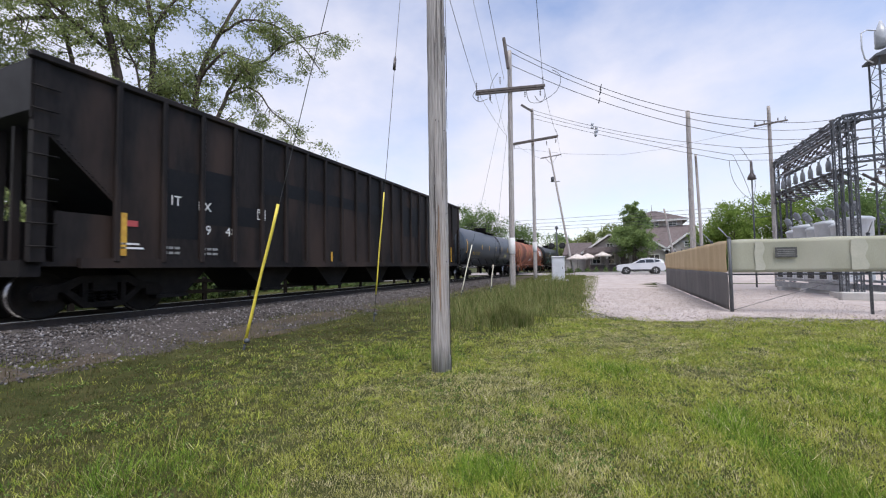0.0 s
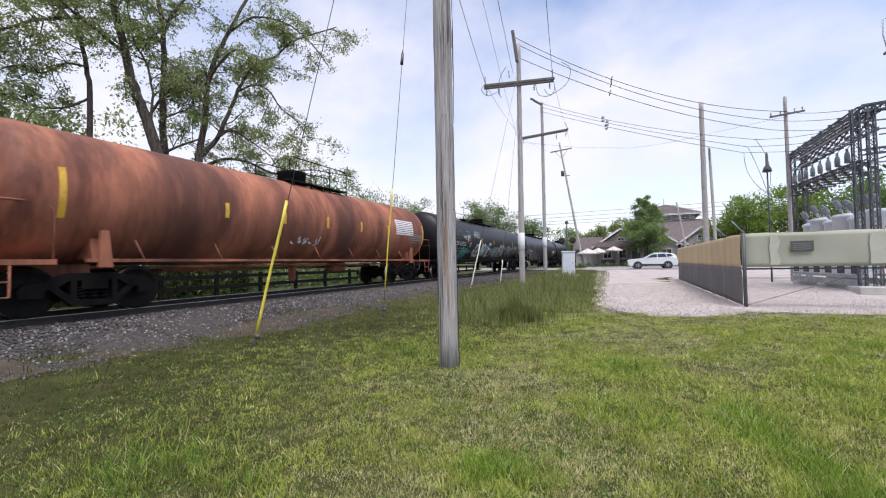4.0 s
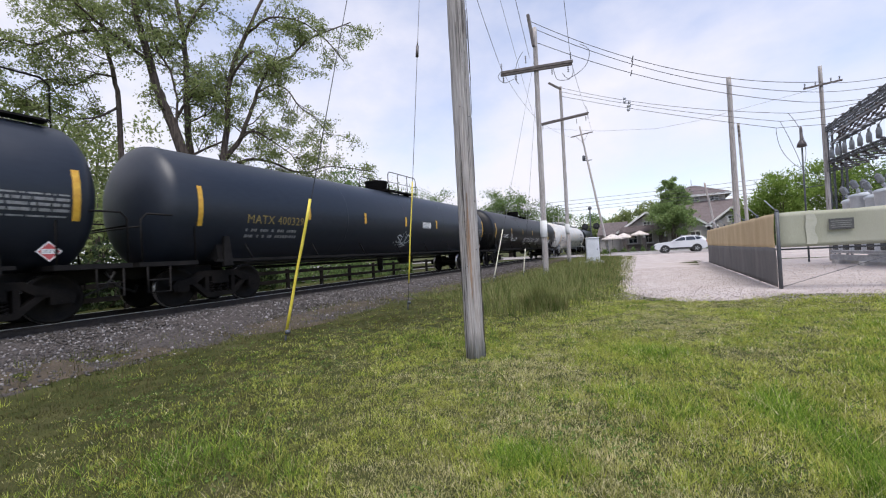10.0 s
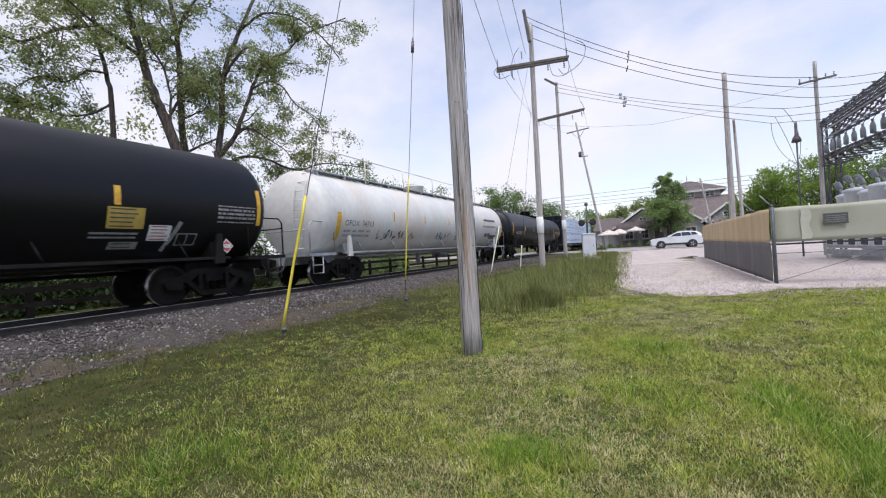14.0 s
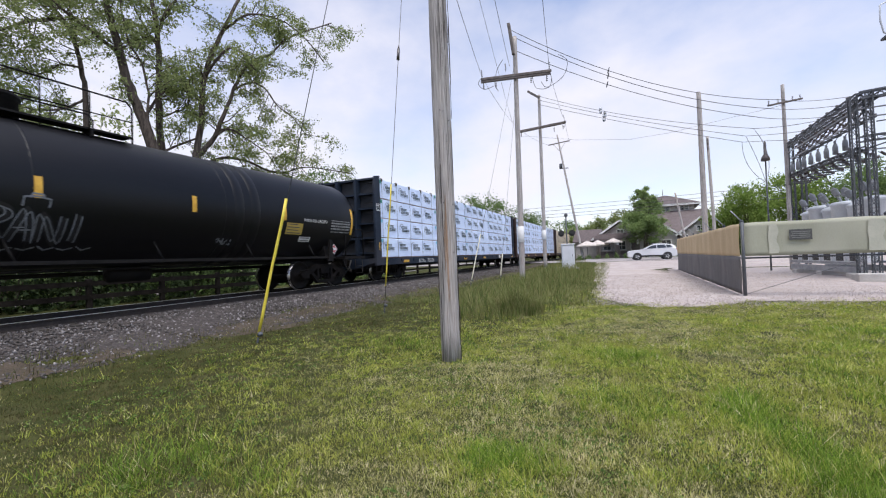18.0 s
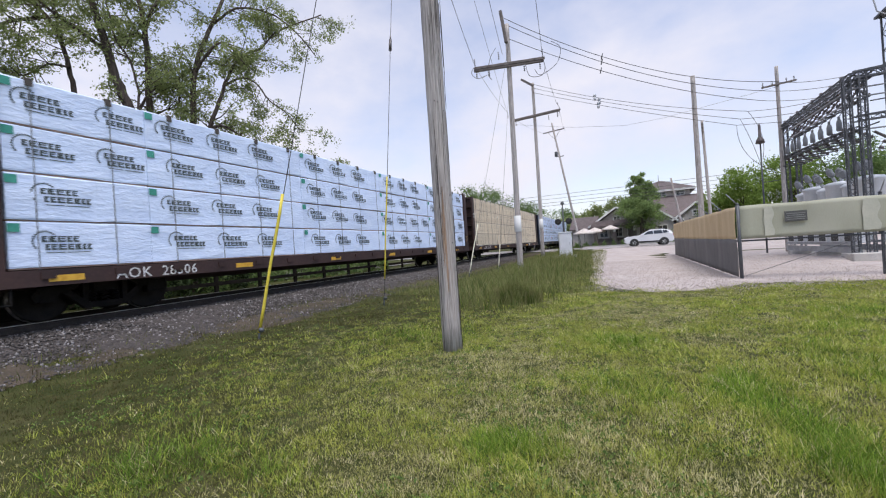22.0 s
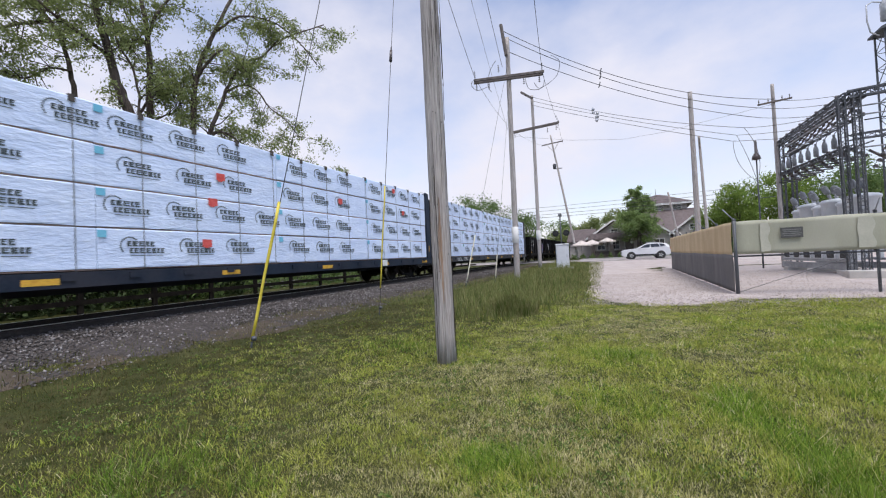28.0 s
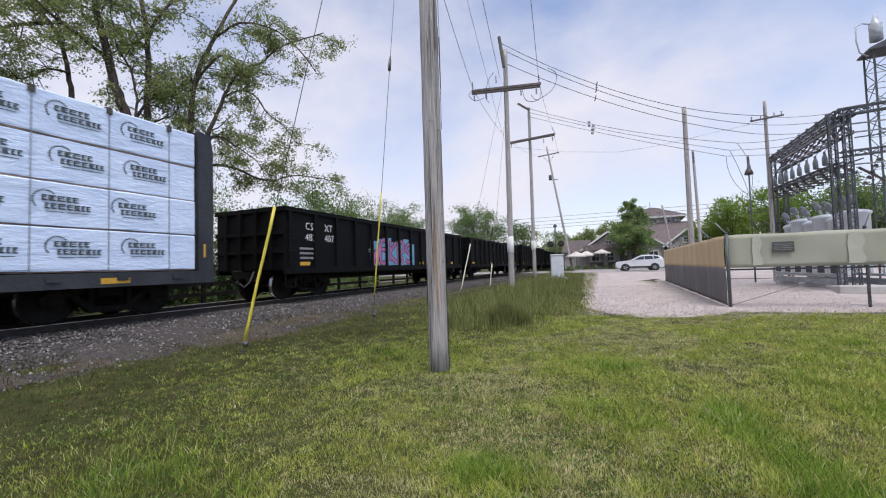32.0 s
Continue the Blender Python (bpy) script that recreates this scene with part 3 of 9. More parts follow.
def grid_sheet(name, xs, ys, zf, mat):
    gx, gy = np.meshgrid(xs, ys)
    z = zf(gx, gy)
    v = np.stack([gx.ravel(), gy.ravel(), z.ravel()], 1)
    nx, ny = len(xs), len(ys)
    i = (np.arange(ny - 1)[:, None] * nx + np.arange(nx - 1)[None]).ravel()
    return raw_mesh(name, v, np.stack([i, i + 1, i + nx + 1, i + nx], 1), mat, True)


tagged(part("ground", grid_sheet("ground", graded(-1500, 1500, -1.0, 0.35, 1.05), graded(-1500, 2500, 5.0, 0.35, 1.045), ground_z, M["soil_grass"]), None),
       "flat lawn of mown grass with dry patches", "ground", kind="structure")


def strip(name, outline, mat, lift, step=0.5):
    """A sheet that lies a little above the ground inside a ragged outline, with a turned-down rim."""
    bm = bmesh.new()
    vs = [bm.verts.new((x, y, 0)) for x, y in outline]
    bm.faces.new(vs)
    bmesh.ops.triangulate(bm, faces=bm.faces)
    for _ in range(4):
        long = [e for e in bm.edges if e.calc_length() > step]
        if not long:
            break
        bmesh.ops.subdivide_edges(bm, edges=long, cuts=1)
        bmesh.ops.triangulate(bm, faces=[f for f in bm.faces if len(f.verts) > 3])
    for v in bm.verts:
        edge = v.is_boundary
        v.co.z = float(ground_z(v.co.x, v.co.y)) + (0.002 if edge else lift)
        if edge:
            v.co.x += random.uniform(-.12, .12)
            v.co.y += random.uniform(-.12, .12)
    for f in bm.faces:
        f.smooth = True
    return part(name, bm, mat)


def ragged(pts, step=0.6, rough=0.18):
    out = []
    for (x0, y0), (x1, y1) in zip(pts, pts[1:] + pts[:1]):
        k = max(1, int(math.hypot(x1 - x0, y1 - y0) / step))
        for i in range(k):
            out.append((x0 + (x1 - x0) * i / k + random.uniform(-rough, rough), y0 + (y1 - y0) * i / k + random.uniform(-rough, rough)))
    return out


tagged(strip("gravel_yard", ragged([(-0.7, 13.0), (0.3, 12.3), (1.3, 12.6), (2.7, 13.9), (6, 14.3), (14, 14.2), (40, 15), (40, 45.5), (2.0, 45.5), (-4.6, 45.5), (-3.9, 38), (-2.4, 24), (-1.7, 16.5)], 0.8), M["gravel"], 0.022, 1.6),
       "pale pinkish gravel drive and substation yard", "gravel", kind="structure")

dirt_line = [(-7.05, k) for k in range(-2, 45, 3)] + [(-8.7, k) for k in range(44, -3, -3)]
tagged(strip("dirt_verge", ragged([tuple(on_track(u, v + .25 * math.sin(u * 1.3), 0))[:2] for v, u in dirt_line], 0.7, .14), M["dirt"], 0.016, 1.4),
       "strip of brown dirt between lawn and ballast", "dirt", kind="structure")

ROAD_Y0, ROAD_Y1 = 46.5, 56.0


def road_z(x, y):
    v = x * TN.x + y * TN.y
    return 0.49 + 0.05 * smoothstep(-7, -8.6, v) - 0.03 * smoothstep(-13.5, -15, v)


tagged(part("road", grid_sheet("road", graded(-400, 400, -5, 0.6, 1.06), np.linspace(ROAD_Y0 - 1.2, ROAD_Y1, 8), road_z, M["asphalt"])),
       "sun-bleached grey asphalt road crossing the track", "road", kind="structure")
bm = bmesh.new()
for x0 in np.arange(-7, 40, 3.0):
    box(bm, (x0 + 1.5, ROAD_Y1 + 0.1, 0.52), (2.98, 0.2, 0.24))
for x0 in np.arange(-60, -14, 3.0):
    box(bm, (x0 + 1.5, ROAD_Y1 + 0.1, 0.52), (2.98, 0.2, 0.24))
tagged(part("kerb", bm, M["concrete"]), "concrete kerb along the far side of the road", "kerb", kind="structure")

# ballast: a trapezoid of stone with a loose shoulder
U0, U1 = -60.0, 460.0
bm = bmesh.new()
prof = [(-3.3, 0.10), (-2.1, 0.37), (-0.9, 0.40), (0, 0.40), (0.9, 0.40), (1.7, 0.37), (2.45, 0.24), (3.1, 0.13), (3.7, 0.05), (4.1, -0.02)]
us = np.concatenate([np.arange(U0, 60, 0.5), np.arange(60, U1, 6)])
rows_ = []
for u in us:
    rows_.append([bm.verts.new(on_track(u, VC + v + (random.uniform(-.12, .12) if abs(v) > 2 else 0), z + random.uniform(-.02, .02))) for v, z in prof])
for a, b in zip(rows_, rows_[1:]):
    for i in range(len(prof) - 1):
        bm.faces.new((a[i], a[i + 1], b[i + 1], b[i])).smooth = True
tagged(part("track_bed", bm, M["ballast_bed"]), "grey crushed-stone ballast bed of the railway", "ballast", kind="structure")

# loose stones on the near shoulder
rng = np.random.default_rng(7)
base_v = np.array([(1, 0, 0), (-1, 0, 0), (0, 1, 0), (0, -1, 0), (0, 0, 1), (0, 0, -1)], float)
base_f = np.array([(0, 2, 4), (2, 1, 4), (1, 3, 4), (3, 0, 4), (2, 0, 5), (1, 2, 5), (3, 1, 5), (0, 3, 5)])
N = 34000
uu = np.where(rng.random(N) < 0.75, rng.uniform(1, 22, N), rng.uniform(22, 44, N))
vv = VC + np.where(rng.random(N) < 0.8, rng.uniform(0.9, 3.9, N), rng.uniform(-1.2, 0.9, N))
dv = vv - VC
zz = np.interp(dv, [p[0] for p in prof], [p[1] for p in prof])
size = rng.uniform(0.016, 0.037, N)
thin = rng.random(N) < np.where(dv > 3.0, 0.45, 1.0)
uu, vv, zz, size = uu[thin], vv[thin], zz[thin], size[thin]
N = len(uu)
pos = np.stack([TD.x * uu + TN.x * vv, TD.y * uu + TN.y * vv, zz + size * 0.3], 1)
q = rng.normal(size=(N, 3, 3))
q, _ = np.linalg.qr(q)
st = base_v[None] * (size[:, None, None] * rng.uniform(0.6, 1.2, (N, 6, 1)))
st = np.einsum("nij,nkj->nki", q, st) + pos[:, None]
fa = (base_f[None] + 6 * np.arange(N)[:, None, None]).reshape(-1, 3)
stone_mat = island_material("loose_ballast_stone", [(0.030, 0.026, 0.024), (0.078, 0.068, 0.063), (0.27, 0.253, 0.247), (0.048, 0.042, 0.038), (0.105, 0.093, 0.087), (0.068, 0.060, 0.055), (0.082, 0.073, 0.067)], rough=0.9)
tagged(part("loose_stones", raw_mesh("loose_stones", st.reshape(-1, 3), fa, stone_mat)), "loose grey and pinkish ballast stones beside the track", "stones", kind="stuff")

# loose gravel over the drive and along its ragged edge
N = 24000
gx0, gy0 = rng.uniform(-2.0, 7.0, N), 12.2 + 16 * rng.random(N) ** 1.7
ok = (gx0 > -1.2 - (gy0 - 13) * .07 + rng.normal(0, .25, N)) & (gy0 > 12.6 + .35 * np.clip(gx0 - 1.2, 0, 4) * .8 + rng.normal(0, .42, N))
gx0, gy0 = gx0[ok], gy0[ok]
N = len(gx0)
size = rng.uniform(0.006, 0.019, N)
q, _ = np.linalg.qr(rng.normal(size=(N, 3, 3)))
st = np.einsum("nij,nkj->nki", q, base_v[None] * (size[:, None, None] * rng.uniform(0.6, 1.2, (N, 6, 1)))) + np.stack([gx0, gy0, ground_z(gx0, gy0) + .022 + size * .2], 1)[:, None]
gravel_mat = island_material("gravel_pebble", [(0.20, 0.17, 0.15), (0.36, 0.315, 0.29), (0.50, 0.45, 0.43), (0.30, 0.255, 0.235)], rough=0.9)
tagged(part("gravel_stones", raw_mesh("gravel_stones", st.reshape(-1, 3), (base_f[None] + 6 * np.arange(N)[:, None, None]).reshape(-1, 3), gravel_mat)), "loose pale pebbles on the gravel drive", "stones", kind="stuff")

# rails and ties
rail_prof = [(-.07, -.17), (.07, -.17), (.07, -.155), (.012, -.13), (.012, -.045), (.036, -.035), (.036, -.004), (-.036, -.004), (-.036, -.035), (-.012, -.045), (-.012, -.13), (-.07, -.155)]
for side in (-1, 1):
    rail = thing("rail", "rusty steel rail with a polished running surface", "rail", group="rails of the track", kind="structure")
    rail.matrix_basis = Matrix.Translation(on_track(0, VC + side * 0.755, RAIL_Z)) @ pose(0, 0, 0, 0, 0, 2.5)
    bm = bmesh.new()
    prism(bm, rail_prof, "y", U0, U1)
    part("rail_web", bm, M["rail_steel"], rail)
    bm = bmesh.new()
    box(bm, (0, (U0 + U1) / 2, -0.002), (0.066, U1 - U0, 0.006))
    part("rail_head", bm, M["rail_top"], rail, "polished rail head")
tie_me = None
track_ties = thing("track_ties", "dark creosoted wooden cross ties sunk in ballast", "ties", kind="structure")
bm = bmesh.new()
box(bm, (0, 0, 0), (2.59, 0.22, 0.16))
tie_me = mesh_of(bm, "tie", M["tie_wood"])
for k in range(90):
    t_ = part("tie", tie_me, None, track_ties)
    t_.matrix_basis = Matrix.Translation(on_track(-6 + k * 0.53 + random.uniform(-.03, .03), VC, 0.335)) @ pose(0, 0, 0, 0, 0, 2.5 + random.uniform(-.6, .6))

# ---------------------------------------------------------------- the freight train
# Cars are built along their own +y, with x towards the lawn and z up from the rail top.
WHEEL_R = 0.485
ROLL_T = [0, 1.5, 3, 6, 8, 10, 13, 16, 19, 21.5, 24, 26, 28, 30, 32]
ROLL_S = [0, 15.25, 31.0, 61.91, 81.76, 100.99, 129.89, 158.81, 186.68, 209.24, 231.78, 249.79, 268.81, 287.97, 307.03]


def rolled(t):
    """Metres that the train has rolled by t seconds (towards smaller u)."""
    T_, S_ = np.array(ROLL_T, float), np.array(ROLL_S, float)
    sl = np.gradient(S_, T_)
    i = int(np.clip(np.searchsorted(T_, t, "right") - 1, 0, len(T_) - 2))
    h = T_[i + 1] - T_[i]
    x = (t - T_[i]) / h
    return float((2 * x**3 - 3 * x**2 + 1) * S_[i] + (x**3 - 2 * x**2 + x) * h * sl[i] + (3 * x**2 - 2 * x**3) * S_[i + 1] + (x**3 - x**2) * h * sl[i + 1])


def wheelset_mesh():
    bm = bmesh.new()
    for s in (-1, 1):
        prof_ = [(0.06, 0), (0.10, 0.0), (0.12, 0.03), (0.385, 0.045), (0.41, 0.0), (WHEEL_R, 0.0), (WHEEL_R + 0.004, 0.11), (WHEEL_R + 0.028, 0.125), (WHEEL_R + 0.02, 0.145), (0.41, 0.145), (0.385, 0.10), (0.12, 0.13), (0.06, 0.14)]
        lathe(bm, [(r, s * (0.80 - h)) for r, h in prof_], "x", 32)
        lathe(bm, [(0.09, s * 0.80), (0.105, s * 0.83), (0.105, s * 1.06), (0.085, s * 1.08)], "x", 14)
        for k in range(3):
            a = k * math.tau / 3
            rod(bm, (s * 1.08, 0.045 * math.cos(a), 0.045 * math.sin(a)), (s * 1.10, 0.045 * math.cos(a), 0.045 * math.sin(a)), 0.016, n=6)
    rod(bm, (-0.75, 0, 0), (0.75, 0, 0), 0.085, n=12)
    me = mesh_of(bm, "wheelset", M["wheel_steel"])
    me.materials.append(M["tread"])
    for p in me.polygons:
        c = p.center
        r = math.hypot(c.y, c.z)
        if r > 0.40:
            p.material_index = 1 if r < WHEEL_R + 0.006 and abs(c.x) < 0.80 and r > 0.465 else 0
    return me


def truck_meshes():
    bm = bmesh.new()
    for s in (-1, 1):
        x0, x1 = s * 0.93, s * 1.09
        lo, hi = min(x0, x1), max(x0, x1)
        prism(bm, [(-1.12, .50), (-1.02, .62), (-.70, .66), (-.42, .80), (.42, .80), (.70, .66), (1.02, .62), (1.12, .50), (1.08, .36), (.98, .40), (.86, .50), (.62, .50), (.40, .66), (-.40, .66), (-.62, .50), (-.86, .50), (-.98, .40), (-1.08, .36)], "x", lo, hi)
        prism(bm, [(-.72, .54), (-.34, .17), (.34, .17), (.72, .54), (.60, .56), (.28, .28), (-.28, .28), (-.60, .56)], "x", lo, hi)
        for y in (-.33, .33):
            box(bm, ((lo + hi) / 2, y, .47), (.15, .09, .42))
        for y in (-.89, .89):
            box(bm, (s * 1.0, y, .47), (.2, .26, .22))
    box(bm, (0, 0, .60), (2.2, .42, .22))
    for y in (-.25, .25):
        rod(bm, (-.8, y * 2.1, .34), (.8, y * 2.1, .34), .045)
        for s in (-1, 1):
            box(bm, (s * .74, y * 1.9, .42), (.12, .07, .34))
    frame_me = mesh_of(bm, "side_frame", M["truck_steel"])
    bm = bmesh.new()
    for s in (-1, 1):
        for y in (-.19, 0, .19):
            pts = [(s * 1.01 + .055 * math.cos(a), y + .055 * math.sin(a), .29 + .24 * a / (math.tau * 4)) for a in np.linspace(0, math.tau * 4, 40)]
            tube(bm, pts, .018, 5)
    return frame_me, mesh_of(bm, "spring", M["truck_steel"])


WHEELSET = wheelset_mesh()
TRUCK, SPRINGS = truck_meshes()
for me_ in (TRUCK, SPRINGS):
    me_.transform(Matrix.Diagonal((1, 1.09, 1.06, 1)))
WHEELS = []        # (wheelset, resting pose)
CARS = []          # (car, u of its centre at the start)


def add_truck(car, y):
    tr = part("truck", TRUCK, None, car, "cast steel two-axle truck")
    tr.matrix_basis = Matrix.Translation((0, y, 0))
    sp = part("spring_group", SPRINGS, None, tr)
    for dy in (-.97, .97):
        ws = part("wheelset", WHEELSET, None, tr)
        WHEELS.append((ws, (0, dy, WHEEL_R)))


def coupler(car, y, s, reach):
    bm = bmesh.new()
    box(bm, (0, y + s * reach * .4, .84), (.16, reach * .9, .2))
    lathe(bm, [(.09, .68), (.16, .70), (.17, .97), (.10, 1.0)], "z", 10, (0, y + s * (reach - .1), 0))
    box(bm, (.12, y + s * (reach - .02), .84), (.16, .22, .24))
    part("coupler", bm, M["truck_steel"], car)
    bm = bmesh.new()
    tube(bm, [(.35, y + s * .15, .95), (.38, y + s * .35, .62), (.30, y + s * (reach - .1), .45), (.2, y + s * reach, .6)], .03)
    part("air_hose", bm, M["plastic_black"], car)


def on_shell(me, y0, z0, R, zc, lift=0.008):
    """Lays flat work (x along, y up) on the near side of a cylinder about the car's axis."""
    for v in me.vertices:
        z = z0 + v.co.y
        k = max(0.02, R * R - (z - zc) ** 2)
        v.co = (math.sqrt(k) + lift, y0 + v.co.x, z)
    return me


def on_side(me, y0, z0, x, lift=0.008):
    for v in me.vertices:
        v.co = (x + lift, y0 + v.co.x, z0 + v.co.y)
    return me


def flat_rects(rects):
    """Small plain rectangles (x, y, w, h), cut in rows so that they bend with a curved shell."""
    vs, fs = [], []
    for x, y, w, h in rects:
        k = max(1, int(h / 0.08))
        for i in range(k):
            b = len(vs)
            vs += [(x, y + h * i / k, 0), (x + w, y + h * i / k, 0), (x + w, y + h * (i + 1) / k, 0), (x, y + h * (i + 1) / k, 0)]
            fs.append((b, b + 1, b + 2, b + 3))
    return vs, fs


def ribbons(lines, width):
    """Flat brush strokes along lines of (x, y)."""
    vs, fs = [], []
    for pts in lines:
        b = len(vs)
        for i, p in enumerate(pts):
            a, c = Vector(pts[max(i - 1, 0)]), Vector(pts[min(i + 1, len(pts) - 1)])
            d = (c - a).normalized() if (c - a).length > 1e-6 else Vector((1, 0))
            nrm = Vector((-d.y, d.x)) * width / 2
            vs += [(p[0] + nrm.x, p[1] + nrm.y, 0), (p[0] - nrm.x, p[1] - nrm.y, 0)]
        for i in range(len(pts) - 1):
            k = b + 2 * i
            fs.append((k, k + 1, k + 3, k + 2))
    return vs, fs


def quads(name, vf, mat):
    return raw_mesh(name, vf[0], vf[1], mat)


def scrawl(n, w, h, seed, loops=1.0):
    """Letter-like random strokes in a box of w by h."""
    r = random.Random(seed)
    out = []
    cell = w / n
    for i in range(n):
        x0 = i * cell
        for _ in range(r.choice((1, 2, 2))):
            p = [(x0 + r.uniform(0, .9) * cell, r.uniform(0, 1) * h) for _ in range(r.choice((3, 4, 5)))]
            fine = []
            for k in range((len(p) - 1) * 5 + 1):
                f = k / 5
                j = min(int(f), len(p) - 2)
                q_ = [p[max(j - 1, 0)], p[j], p[j + 1], p[min(j + 2, len(p) - 1)]]
                s = f - j
                fine.append(tuple(0.5 * (2 * q_[1][d] + (q_[2][d] - q_[0][d]) * s + (2 * q_[0][d] - 5 * q_[1][d] + 4 * q_[2][d] - q_[3][d]) * s * s + (3 * q_[1][d] - q_[0][d] - 3 * q_[2][d] + q_[3][d]) * s**3) for d in (0, 1)))
            out.append(fine)
    return out


def blobs(n, w, h, seed):
    """Fat bubble-letter fills in a box of w by h, as quads."""
    r = random.Random(seed)
    vs, fs = [], []
    cell = w / n
    for i in range(n):
        cx, cy = (i + .5) * cell, h * .5 + r.uniform(-.08, .08) * h
        rx, ry = cell * r.uniform(.50, .60), h * r.uniform(.42, .52)
        ph = [r.uniform(0, 6.28) for _ in range(3)]
        ring = []
        for k in range(24):
            a = k * math.tau / 24
            q_ = 1 + .16 * math.sin(2 * a + ph[0]) + .13 * math.sin(3 * a + ph[1]) + .06 * math.sin(5 * a + ph[2])
            ring.append((cx + rx * q_ * math.cos(a), cy + ry * q_ * math.sin(a)))
        for rr in range(4):
            for k in range(24):
                b = len(vs)
                k2 = (k + 1) % 24
                f0, f1 = rr / 4, (rr + 1) / 4
                for kk, f in ((k, f0), (k, f1), (k2, f1), (k2, f0)):
                    vs.append((cx + (ring[kk][0] - cx) * f, cy + (ring[kk][1] - cy) * f, 0))
                fs.append((b, b + 1, b + 2, b + 3))
    return vs, fs


GLYPHS = {
    "A": "00 25 40;12 32", "B": "00 05 35 44 33 03;33 42 31 00", "C": "45 25 04 01 20 40", "D": "00 05 25 43 42 20 00", "E": "45 05 00 40;03 33", "F": "45 05 00;03 33",
    "G": "44 25 04 01 20 41 42 22", "H": "05 00;45 40;02 42", "I": "25 20", "K": "05 00;45 02 40", "L": "05 00 40", "M": "00 05 22 45 40", "N": "00 05 40 45", "O": "25 04 01 20 41 44 25",
    "P": "00 05 35 44 33 02", "R": "00 05 35 44 33 02;22 40", "S": "44 25 04 13 32 41 20 01", "T": "05 45;25 20", "U": "05 01 20 41 45", "V": "05 20 45", "W": "05 10 23 30 45",
    "X": "05 40;45 00", "Y": "05 22 45;22 20", "Z": "05 45 00 40", "8": "25 04 13 32 41 20 01 12 33 44 25"}


def spray_lines(word, w, h, seed=0, slant=.12):
    """Hand-sprayed capitals in a box of w by h, as wavering lines."""
    rr = random.Random(seed)
    out, cell = [], w / len(word)
    for i, ch in enumerate(word):
        lift, sc = rr.uniform(-.08, .08) * h, rr.uniform(.88, 1.1)
        for stroke in GLYPHS.get(ch, "").split(";"):
            pts = [(int(q[0]) / 4 * cell * .78 + rr.gauss(0, .02) * cell, int(q[1]) / 5 * h * sc + lift + rr.gauss(0, .015) * h) for q in stroke.split()]
            if len(pts) < 2:
                continue
            fine = []
            for j in range(len(pts) - 1):
                q = [pts[max(j - 1, 0)], pts[j], pts[j + 1], pts[min(j + 2, len(pts) - 1)]]
                for k in range(5):
                    u = k / 5
                    fine.append(tuple(.5 * (2 * q[1][d] + (q[2][d] - q[0][d]) * u + (2 * q[0][d] - 5 * q[1][d] + 4 * q[2][d] - q[3][d]) * u * u + (3 * q[1][d] - q[0][d] - 3 * q[2][d] + q[3][d]) * u ** 3) for d in (0, 1)))
            fine.append(pts[-1])
            out.append([(i * cell + x + slant * y, y) for x, y in fine])
    return out


def start_car(name, label, category, u):
    car = thing(name, label, category, group="cars of the freight train")
    CARS.append((car, u))
    return car


